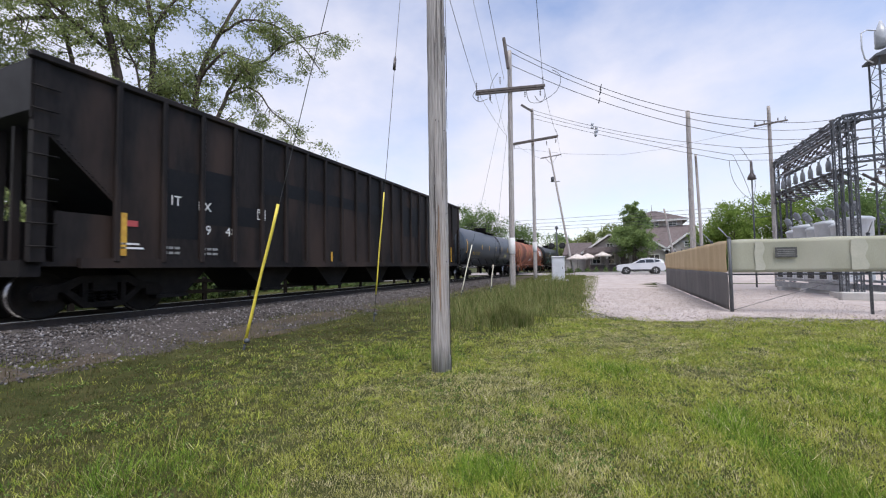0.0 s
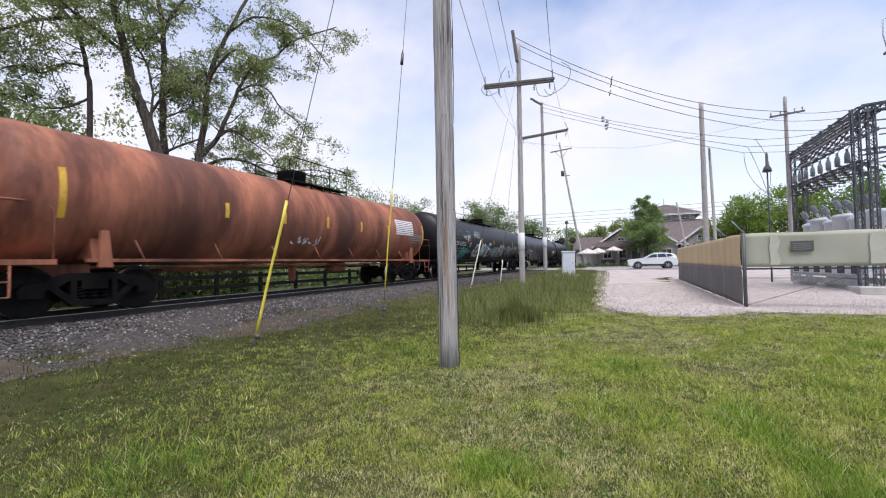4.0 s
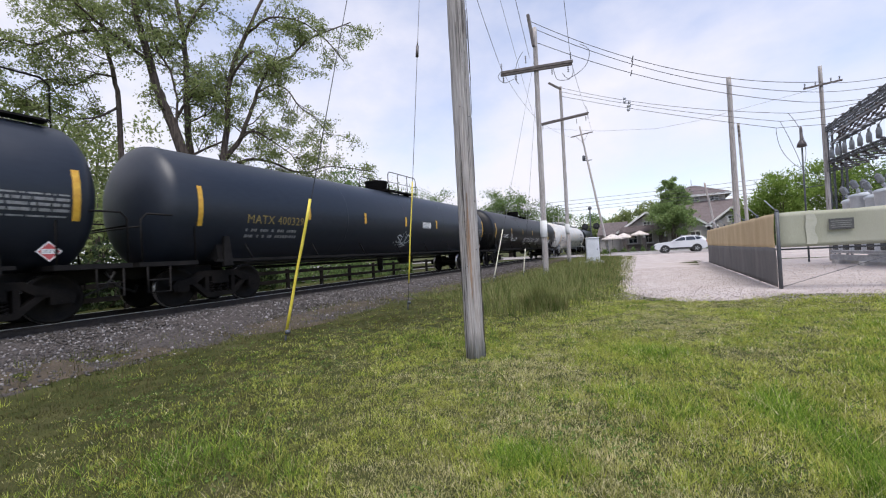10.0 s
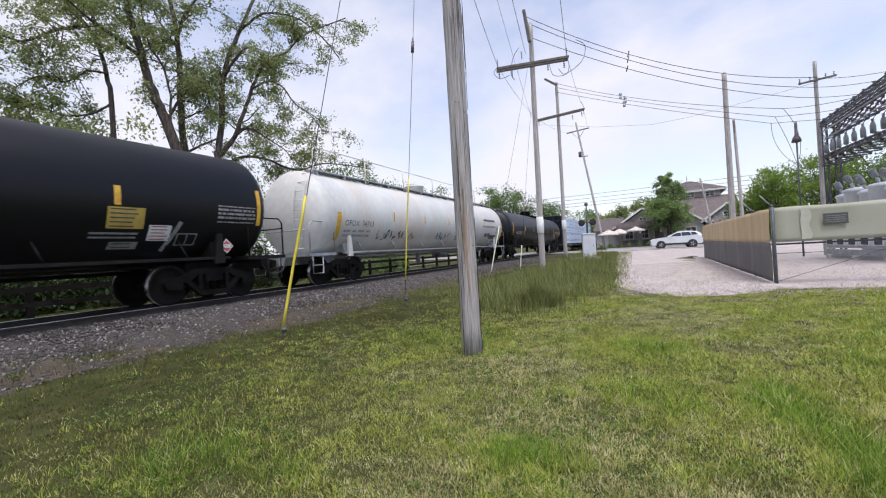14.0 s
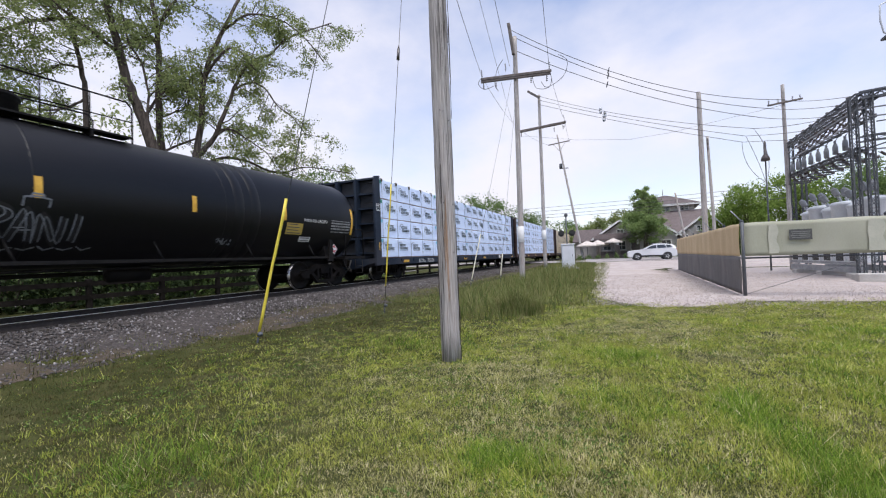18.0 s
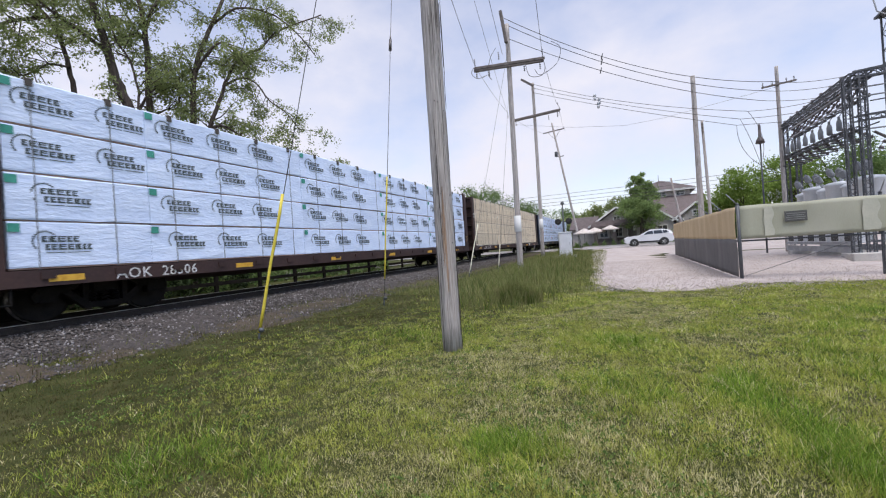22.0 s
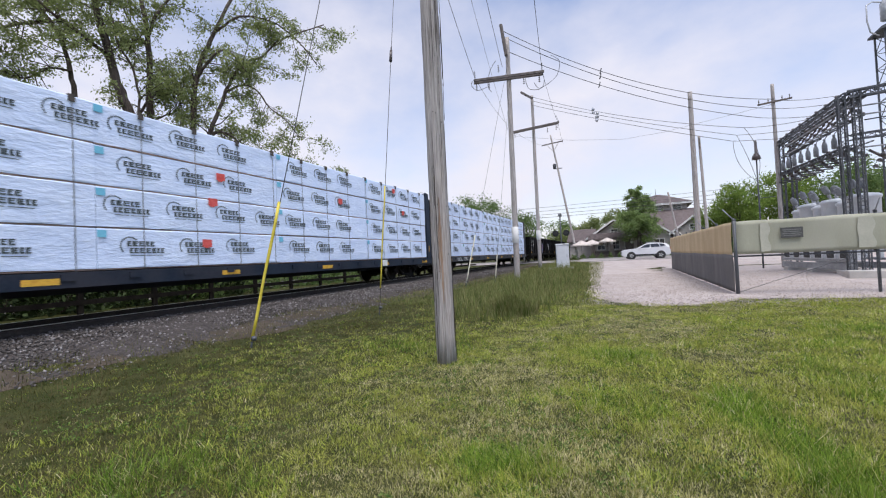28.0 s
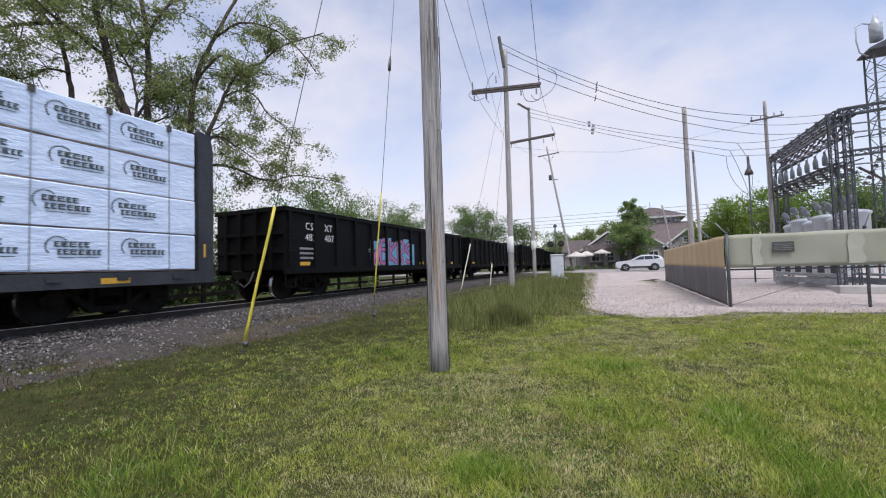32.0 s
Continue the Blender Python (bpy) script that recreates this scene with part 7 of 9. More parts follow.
for x, y in ((7.82, 22.1), (8.24, 22.0), (8.2, 31.6), (8.75, 31.7)):
    lat("column", (x, y, 0), (x, y, 7.3 if y < 25 else 7.6), .21, 26, .022)
    bm = bmesh.new()
    bevel_box(bm, (x, y, .1), (.55, .55, .3), .03)
    part("footing", bm, M["concrete"], sub)
lat("beam", (8.06, 31.6, 7.45), (7.95, 21.9, 7.2), .22, 22, .026)
lat("beam", (8.60, 31.6, 7.45), (8.45, 21.9, 7.2), .20, 22, .024)
lat("beam", (8.1, 31.6, 5.62), (7.95, 21.9, 5.15), .16, 22, .022)
lat("beam", (7.95, 22.0, 7.25), (17.5, 23.6, 8.05), .26, 22, .03)
lat("beam", (8.0, 22.0, 5.55), (17.5, 23.6, 6.1), .2, 22, .026)
lat("tower", (12.05, 28.2, 0), (12.05, 28.2, 11.7), 1.0, 14, .034)
bm = bmesh.new()
prism(bm, [(11.35, 11.7), (12.75, 11.7), (12.75, 11.8), (12.3, 12.2), (11.35, 11.8)], "y", 27.5, 28.9)
part("tower_cap", bm, M["dark_galv"], sub)
for k in range(8):                                   # switches, arresters and bus pipes hung in the frame
    q_ = k / 7
    p = Vector((8.06, 30.9, 7.38)).lerp(Vector((7.98, 22.9, 7.18)), q_)
    c = Vector((8.0, 30.7, 5.72)).lerp(Vector((7.9, 23.2, 5.36)), q_)
    bm = bmesh.new()
    lathe(bm, [(.05, 0), (.10, .03), (.10, .36), (.08, .39), (.08, .45), (.04, .48)], "z", 14, c)
    for m_ in range(3):
        lathe(bm, [(.03, .48 + m_ * .05), (.06, .50 + m_ * .05), (.03, .53 + m_ * .05)], "z", 10, c)
    part("arrester", bm, M["hood_grey"], sub)
    for j, (a0, a1) in enumerate((((.12, -.10, -.12), (.62, -.55, -.72)), ((.60, -.10, -.10), (.18, .40, -.78)), ((.25, .15, -1.85), (.70, -.35, -2.35)), ((-.10, -.1, -1.80), (.35, .35, -2.30)))):
        a0, a1 = p + Vector(a0), p + Vector(a1)      # slanted insulator columns
        bm = bmesh.new()
        d_ = (a1 - a0).normalized()
        rod(bm, a0, a1, .032, n=6)
        for m_ in range(6):
            e_ = a0.lerp(a1, (m_ + .5) / 6)
            rod(bm, e_, e_ + d_ * .055, .085, .045, 9)
        part("stack_insulator", bm, M["dark_ins"], sub)
    bm = bmesh.new()
    for m_ in range(3):
        rod(bm, p + Vector((-.02, 0, .12 + m_ * .08)), p + Vector((-.02, 0, .17 + m_ * .08)), .075, .05, 9)
    part("post_insulator", bm, M["dark_ins"], sub)
    bm = bmesh.new()
    tube(bm, [c + Vector((0, 0, .6)), c + Vector((.15, -.1, .85)), c + Vector((.4, -.3, .95)), p + Vector((.62, -.55, -.75))], .014)
    rod(bm, p + Vector((.62, -.55, -.72)), p + Vector((.18, .40, -.80)), .03, n=6)
    rod(bm, p + Vector((.7, -.35, -2.35)), p + Vector((-.3, .45, -2.28)), .03, n=6)
    rod(bm, c + Vector((-.05, .4, -.2)), c + Vector((1.1, -.4, .1)), .028, n=6)
    part("switch_blade", bm, M["dark_galv"], sub)
for z, x0, x1 in ((6.75, 8.0, 7.9), (6.4, 8.2, 8.1), (5.1, 8.3, 8.2)):
    bm = bmesh.new()
    rod(bm, (x0, 31.6, z + .25), (x1, 22.0, z), .035)
    rod(bm, (x1, 22.0, z), (18, 23.4, z + .3), .03)
    part("bus_pipe", bm, M["galv"], sub)
bm = bmesh.new()
tube(bm, [(9.6, 22.3, 7.2), (9.9, 22.3, 6.9), (9.8, 22.3, 6.4), (9.3, 22.2, 6.25), (8.5, 22.1, 6.2)], .025)
rod(bm, (8.9, 22.2, 7.35), (11.3, 27.6, 9.0), .05)
part("brace", bm, M["dark_galv"], sub)
bm = bmesh.new()
rod(bm, (8.6, 22.2, 5.0), (9.4, 22.3, 4.4), .05)
for m_ in range(5):
    a_ = Vector((8.75, 22.2, 4.3)).lerp(Vector((9.25, 22.3, 5.2)), m_ / 4)
    rod(bm, a_, a_ + Vector((.05, 0, .09)), .10, .06, 10)
part("stack_insulator", bm, M["dark_ins"], sub)
bm = bmesh.new()
lathe(bm, [(.1, 12.2), (.26, 12.25), (.26, 13.1), (.18, 13.2), (.06, 13.6)], "z", 12, (11.8, 28.0, 0))
tube(bm, [(11.8, 28, 13.1), (11.2, 27.8, 13.2), (10.9, 27.6, 13.0), (10.85, 27.5, 12.2), (10.95, 27.5, 11.6), (11.25, 27.5, 11.35)], .035)
part("top_insulator", bm, M["porcelain"], sub)

# a row of oil circuit breakers on a common skid
xf = thing("circuit_breakers", "row of pale grey circuit breakers with bushings on a steel skid", "circuit breakers", Matrix.Translation((8.9, 23.03, 0)) @ pose(0, 0, 0, 0, 0, 8.9))
SK = 5.8
for y in (.6, SK / 2, SK - .6):
    bm = bmesh.new()
    bevel_box(bm, (0, y, .10), (1.9, .45, .22), .03)
    part("footing", bm, M["concrete"], xf)
for z, w in ((.34, .26), (.62, .10)):
    bm = bmesh.new()
    for x in (-.75, .75):
        box(bm, (x, SK / 2, z), (.16, SK, w))
    part("skid_beam", bm, M["galv"], xf)
for k in range(6):
    y = .5 + k * .96
    wide = k % 2 == 0
    hgt, rt = (3.3, .52) if wide else (3.12, .40)
    bm = bmesh.new()
    lathe(bm, [(rt - .07, 1.5), (rt - .02, 1.6), (rt, hgt - .12), (rt + .05, hgt - .08), (rt + .05, hgt), (rt - .05, hgt + .07), (.2, hgt + .12), (.05, hgt + .13)], "z", 26, (0, y, 0))
    tank_ = part("breaker_tank", bm, M["xf_grey"], xf)
    for j, (dx, dy) in enumerate(((-.22, -.16), (.2, .2)) if wide else ((-.12, .02),)):
        bm = bmesh.new()
        p = Vector((dx, y + dy, hgt + .05))
        d = Vector((-.32 + .25 * j, .22, 1)).normalized()
        rod(bm, p, p + d * .26, .055, .05, 10)
        for q in range(3):
            rod(bm, p + d * (.16 + q * .045), p + d * (.19 + q * .045), .085, .06, 12)
        part("bushing", bm, M["porcelain"], tank_)
        bm = bmesh.new()
        bevel_box(bm, p + d * .52, (.26, .24, .40), .05, d.to_track_quat("Z", "Y").to_matrix())
        rod(bm, p + d * .72, p + d * .78, .07, .04, 8)
        part("terminal_hood", bm, M["hood_grey"], tank_)
    bm = bmesh.new()
    bevel_box(bm, (-.58, y - .2, 2.25), (.26, .36, .5), .03)
    part("control_box", bm, M["box_grey"], tank_)
    for x in (-.7, .7):
        for dy in (-.42, .42):
            bm = bmesh.new()
            box(bm, (x, y + dy, 1.35), (.10, .10, 1.5))
            part("frame_post", bm, M["xf_grey"], xf)
    bm = bmesh.new()
    box(bm, (-.72, y, 1.42), (.08, .94, .12))
    box(bm, (-.72, y, .58), (.08, .94, .08))
    part("frame_rail", bm, M["xf_grey"], xf)
    bm = bmesh.new()
    bevel_box(bm, (-.55, y, .98), (.5, .74, .74), .03)
    cabn = part("mechanism_box", bm, M["box_grey"], xf)
    # black plate on the closed box: the darkness inside an opening, as colour
    bm = bmesh.new()
    box(bm, (-.81, y, .94), (.02, .50, .46))
    part("dark_opening", bm, M["plastic_black"], cabn)
for k in range(2):
    bm = bmesh.new()
    bevel_box(bm, (0, 0, 0), (1.6 + .4 * (k % 2), .4, .32), .03)
    solid("concrete_block", bm, M["concrete"], "low concrete kerb block on the gravel", "block", "concrete blocks", at=Matrix.Translation((8.1 + k * 2.6, 21.0 + .4 * (k % 3), .16)) @ pose(0, 0, 0, 0, 0, random.uniform(-12, 12)))

# ---------------------------------------------------------------- parked car
def suv(at):
    car = thing("parked_car", "white sport utility car parked on the road", "car", at)
    # side outline along x (front at -x), lofted across y
    low = [(-2.32, .42), (-2.38, .62), (-2.34, .88), (-2.1, 1.0), (-1.2, 1.10), (-.55, 1.16), (1.9, 1.20), (2.28, 1.12), (2.36, .8), (2.36, .45), (2.2, .34), (-2.2, .32)]
    bm = bmesh.new()
    secs = [(-.93, .93), (-.90, .99), (0, 1.0), (.90, .99), (.93, .93)]
    rings = [[bm.verts.new((x * (k if abs(x) > 2 else 1), y, z)) for x, z in low] for y, k in secs]
    for a, b in zip(rings, rings[1:]):
        for i in range(len(low)):
            bm.faces.new((a[i], a[(i + 1) % len(low)], b[(i + 1) % len(low)], b[i])).smooth = False
    bm.faces.new(rings[0][::-1])
    bm.faces.new(rings[-1])
    body = part("body", bm, M["suv_white"], car)
    bm = bmesh.new()
    roof = [(-.95, 1.10), (-.05, 1.55), (.35, 1.63), (1.1, 1.64), (1.75, 1.57), (2.05, 1.48), (2.26, 1.12)]
    inset = [.90, .74, .69, .67, .67, .70, .86]
    L_, R_s = [bm.verts.new((x, -w, z)) for (x, z), w in zip(roof, inset)], [bm.verts.new((x, w, z)) for (x, z), w in zip(roof, inset)]
    for i in range(6):
        bm.faces.new((L_[i], L_[i + 1], R_s[i + 1], R_s[i]))
    bm.faces.new(L_[::-1])
    bm.faces.new(R_s)
    part("cabin", bm, M["suv_white"], car)
    for s in (-1, 1):
        for pts in ([(-.66, 1.14), (0, 1.48), (.40, 1.54), (.42, 1.17)], [(.49, 1.17), (.47, 1.55), (1.20, 1.55), (1.32, 1.21)], [(1.40, 1.22), (1.29, 1.54), (1.68, 1.50), (1.92, 1.32)]):
            bm = bmesh.new()
            vs = [bm.verts.new((x, s * (.905 - (z - 1.16) * .36 + .012), z)) for x, z in pts]
            bm.faces.new(vs)
            part("side_window", bm, M["window"], car)
        bm = bmesh.new()
        bevel_box(bm, (-.55, s * .98, 1.16), (.16, .2, .14), .03)
        part("mirror", bm, M["suv_white"], car)
        bm = bmesh.new()
        box(bm, (0, s * .935, .42), (3.0, .03, .16))
        part("sill_cladding", bm, M["plastic_black"], car)
        bm = bmesh.new()
        bevel_box(bm, (2.27, s * .78, 1.02), (.14, .26, .24), .03)
        part("tail_lamp", bm, M["lamp_red"], car)
        bm = bmesh.new()
        bevel_box(bm, (-2.24, s * .70, .84), (.18, .40, .14), .03)
        part("headlamp", bm, M["lamp_clear"], car)
        bm = bmesh.new()
        box(bm, (.85, s * .62, 1.675), (1.5, .04, .04))
        part("roof_rail", bm, M["galv"], car)
        for x in (-1.42, 1.40):
            wh = part("wheel", (lambda b_: (lathe(b_, [(.20, -.10), (.33, -.11), (.36, -.07), (.36, .07), (.33, .11), (.20, .10)], "y", 24), b_)[1])(bmesh.new()), M["tyre"], car)
            wh.matrix_basis = Matrix.Translation((x, s * .84, .36))
            bm = bmesh.new()
            lathe(bm, [(.23, -.09), (.23, .09)], "y", 20)
            for k in range(5):
                a = k * math.tau / 5
                rod(bm, (.05 * math.cos(a), s * .10, .05 * math.sin(a)), (.22 * math.cos(a), s * .105, .22 * math.sin(a)), .03, .04, 6)
            part("rim", bm, M["alloy"], wh)
            bm = bmesh.new()
            lathe(bm, [(.37, s * .075), (.435, s * .08), (.435, s * .095), (.37, s * .10)], "y", 24, (x, s * .85, .37))
            part("arch_trim", bm, M["plastic_black"], car)
    bm = bmesh.new()
    vs = [bm.verts.new(p) for p in ((-.93, -.84, 1.13), (-.06, -.70, 1.55), (-.06, .70, 1.55), (-.93, .84, 1.13))]
    bm.faces.new(vs)
    bmesh.ops.translate(bm, verts=bm.verts, vec=(-.015, 0, .02))
    part("windscreen", bm, M["window"], car)
    bm = bmesh.new()
    box(bm, (-2.37, 0, .66), (.04, 1.1, .2))
    part("grille", bm, M["plastic_black"], car)
    return car


suv(Matrix.Translation((.55, 49.3, .485)) @ pose(0, 0, 0, 0, 0, 6))


# ---------------------------------------------------------------- houses
def roof_courses(parent, a, b, c, d, rows=12, per=10):
    """Rows of shingles on the slope a-b (eave) to d-c (ridge)."""
    a, b, c, d = (Vector(p) for p in (a, b, c, d))
    nrm = (b - a).cross(d - a).normalized()
    if nrm.z < 0:
        nrm = -nrm
    bm = bmesh.new()
    for i in range(rows):
        f0, f1 = i / rows, min(1, (i + 1.15) / rows)
        for j in range(per):
            g0, g1 = (j + .02) / per, (j + .98) / per
            lift = .02 + .012 * random.random()
            q = [a.lerp(b, g0).lerp(d.lerp(c, g0), f0) + nrm * (lift + .03), a.lerp(b, g1).lerp(d.lerp(c, g1), f0) + nrm * (lift + .03), a.lerp(b, g1).lerp(d.lerp(c, g1), f1) + nrm * lift, a.lerp(b, g0).lerp(d.lerp(c, g0), f1) + nrm * lift]
            bm.faces.new([bm.verts.new(p) for p in q])
    tagged(part("shingle_course", bm, M["shingle"], parent), kind="stuff")


def gable_roof(parent, x0, x1, y0, y1, ze, zr, axis="x", over=.5, mat="shingle"):
    """Two slopes with thickness; the ridge runs along axis."""
    bm = bmesh.new()
    if axis == "x":
        prism(bm, [(y0 - over, ze), ((y0 + y1) / 2, zr), (y1 + over, ze), (y1 + over, ze - .18), ((y0 + y1) / 2, zr - .22), (y0 - over, ze - .18)], "x", x0 - over, x1 + over)
    else:
        prism(bm, [(x0 - over, ze), ((x0 + x1) / 2, zr), (x1 + over, ze), (x1 + over, ze - .18), ((x0 + x1) / 2, zr - .22), (x0 - over, ze - .18)], "y", y0 - over, y1 + over)
    r = part("roof", bm, M[mat], parent)
    if axis == "y":
        m = (x0 + x1) / 2
        roof_courses(r, (x0 - over, y0 - over, ze), (x0 - over, y1 + over, ze), (m, y1 + over, zr), (m, y0 - over, zr))
        roof_courses(r, (x1 + over, y1 + over, ze), (x1 + over, y0 - over, ze), (m, y0 - over, zr), (m, y1 + over, zr))
        bm = bmesh.new()
        for s in (-1, 1):
            a = Vector((m, y0 - over - .03, zr - .06))
            b = Vector((m + s * ((x1 - x0) / 2 + over), y0 - over - .03, ze - .06))
            d = b - a
            box(bm, (a + b) / 2, (d.length, .06, .24), Matrix.Rotation(-math.atan2(d.z, d.x), 3, 'Y'))
        part("barge_board", bm, M["trim_white"], r)
    else:
        m = (y0 + y1) / 2
        roof_courses(r, (x0 - over, y0 - over, ze), (x1 + over, y0 - over, ze), (x1 + over, m, zr), (x0 - over, m, zr), 14, 26)
    return r


def house_window(parent, x, y, z, w, h, face="y"):
    fr = bmesh.new()
    t = .07
    for dx, dz, sx, sz in ((0, h / 2, w + .2, .1), (0, -h / 2, w + .2, .12), (-w / 2, 0, .1, h), (w / 2, 0, .1, h), (0, 0, w, .05), (0, 0, .05, h)):
        box(fr, (x + dx, y - .04, z + dz), (sx, t, sz))
    win = part("window", fr, M["trim_white"], parent)
    bm = bmesh.new()
    box(bm, (x, y - .012, z), (w, .02, h))
    part("pane", bm, M["window"], win)
    return win


hz = .50
h1 = thing("house", "low bungalow with a brown gable roof and stone base", "house", Matrix.Translation((-3.6, 66, hz + .1)), "houses across the road")
bm = bmesh.new()
prism(bm, [(-3.0, 0), (3.6, 0), (3.6, 2.9), (.3, 5.1), (-3.0, 2.9)], "y", 0, 9)
part("wall", bm, M["stucco"], h1)
bm = bmesh.new()
box(bm, (.3, -.04, .45), (6.5, .12, .9))
for x in (-2.6, .0, 2.6):
    box(bm, (x, -1.9, .9), (.5, .5, 1.8))
box(bm, (.3, -1.0, .2), (6.4, 2.0, .4))
part("stone_base", bm, M["brick_dark"], h1)
gable_roof(h1, -3.0, 3.6, 0, 9, 2.75, 5.45, "y", .7)
gable_roof(h1, -6.5, -3.0, 2, 9, 2.6, 4.6, "x", .3)
bm = bmesh.new()
box(bm, (-4.8, 5.5, 1.3), (3.4, 6.6, 2.6))
part("side_wing", bm, M["stucco"], h1)
for x in (-1.6, .4, 2.2):
    house_window(h1, x, 0, 1.75, 1.1, 1.3)
house_window(h1, .3, 0, 3.7, .9, .8)
for x in (-2.6, 0, 2.6):
    bm = bmesh.new()
    box(bm, (x, -1.9, 2.2), (.28, .28, .9))
    part("porch_post", bm, M["trim_white"], h1)
gable_roof(h1, -2.9, 3.2, -2.3, 0, 2.7, 3.5, "x", .25)

h2 = thing("house", "two-storey house with hipped grey-brown roof and pale walls", "house", Matrix.Translation((2.9, 71, hz)), "houses across the road")
bm = bmesh.new()
box(bm, (0, 4, 3.9), (7.4, 8, 7.8))
part("wall", bm, M["stucco"], h2)
bm = bmesh.new()
vs = [bm.verts.new(p) for p in ((-4.4, -.7, 7.75), (4.4, -.7, 7.75), (4.4, 8.7, 7.75), (-4.4, 8.7, 7.75), (-.3, 4, 9.6), (.3, 4, 9.6), (-4.4, -.7, 7.5), (4.4, -.7, 7.5), (4.4, 8.7, 7.5), (-4.4, 8.7, 7.5))]
for f in ((0, 1, 5, 4), (1, 2, 5), (2, 3, 4, 5), (3, 0, 4), (0, 6, 7, 1), (1, 7, 8, 2), (2, 8, 9, 3), (3, 9, 6, 0), (6, 9, 8, 7)):
    bm.faces.new([vs[i] for i in f])
rf = part("roof", bm, M["shingle"], h2)
roof_courses(rf, (-4.4, -.7, 7.75), (4.4, -.7, 7.75), (.3, 4, 9.6), (-.3, 4, 9.6), 14, 24)
bm = bmesh.new()
box(bm, (0, -.72, 7.62), (8.9, .08, .26))
part("gutter", bm, M["trim_white"], rf)
bm = bmesh.new()
rod(bm, (-.2, 4, 9.5), (-.2, 4, 10.6), .05)
part("vent_pipe", bm, M["galv"], rf)
bm = bmesh.new()                                   # the long lower slope over the porch
prism(bm, [(-.02, 6.75), (-6.6, 3.2), (-6.6, 3.0), (-.02, 6.5)], "x", -5.0, 5.4)
lower = part("lower_roof", bm, M["shingle"], h2)
roof_courses(lower, (-5.0, -6.6, 3.2), (5.4, -6.6, 3.2), (5.4, -.02, 6.75), (-5.0, -.02, 6.75), 22, 30)
for x0, x1, zr in ((-3.8, 1.0, 4.9), (1.2, 6.1, 5.15)):
    bm = bmesh.new()
    prism(bm, [(x0 + .1, 0), (x1 - .1, 0), (x1 - .1, 2.95), ((x0 + x1) / 2, zr - .3), (x0 + .1, 2.95)], "y", -6.9, -3.6)
    part("porch_gable", bm, M["stucco"], h2)
    gable_roof(h2, x0, x1, -6.9, -3.0, 2.9, zr, "y", .45)
bm = bmesh.new()
box(bm, (0, -3.0, 1.4), (9.4, 6.0, 2.8))
part("ground_floor", bm, M["brick_dark"], h2)
for x in (-2.4, 0, 2.4):
    house_window(h2, x, 0, 7.1, 1.1, .7)
for x in (-2.6, -.4, 2.6, 4.6):
    house_window(h2, x, -6.9, 1.7, 1.2, 1.3)
house_window(h2, 3.65, -6.9, 3.7, .8, .7)
for x in (1.2, 2.0, 5.2, 6.0):
    bm = bmesh.new()
    rod(bm, (x, -7.35, 3.0), (x + .5, -6.95, 2.3), .06, n=6)
    part("bracket", bm, M["trim_white"], h2)


# patio umbrellas, hedge pots
def umbrella(x, y, r, zt):
    u = thing("patio_umbrella", "beige striped patio umbrella, open", "umbrella", Matrix.Translation((x, y, hz)), "patio umbrellas")
    bm = bmesh.new()
    rod(bm, (0, 0, 0), (0, 0, zt), .03)
    lathe(bm, [(.25, 0), (.25, .08), (.05, .12)], "z", 14)
    part("pole", bm, M["dark_galv"], u)
    bm = bmesh.new()
    n = 8
    apex = bm.verts.new((0, 0, zt + .05))
    top = [bm.verts.new((r * math.cos(k * math.tau / n), r * math.sin(k * math.tau / n), zt - r * .42)) for k in range(n)]
    lowr = [bm.verts.new((r * math.cos(k * math.tau / n), r * math.sin(k * math.tau / n), zt - r * .42 - .15)) for k in range(n)]
    for k in range(n):
        bm.faces.new((apex, top[k], top[(k + 1) % n]))
        bm.faces.new((top[k], lowr[k], lowr[(k + 1) % n], top[(k + 1) % n]))
    part("canopy", bm, M["canvas"], u)


umbrella(-7.3, 60.6, 1.5, 2.6)
umbrella(-6.0, 61.6, 1.4, 2.65)
umbrella(-3.95, 61.0, 1.15, 2.8)

# ---------------------------------------------------------------- trees and bushes
LEAF = np.array([(0, -.5, 0), (.24, 0, .05), (0, .6, 0), (-.24, 0, .05)], float)


def leaf_mesh(name, pts, size, mat, seed):
    r = np.random.default_rng(seed)
    n = len(pts)
    q, _ = np.linalg.qr(r.normal(size=(n, 3, 3)))
    s = size * r.uniform(.6, 1.35, (n, 1, 1))
    v = np.einsum("nij,kj->nki", q, LEAF) * s + np.asarray(pts)[:, None]
    f = (np.arange(4)[None] + 4 * np.arange(n)[:, None])
    return raw_mesh(name, v.reshape(-1, 3), f, M[mat])


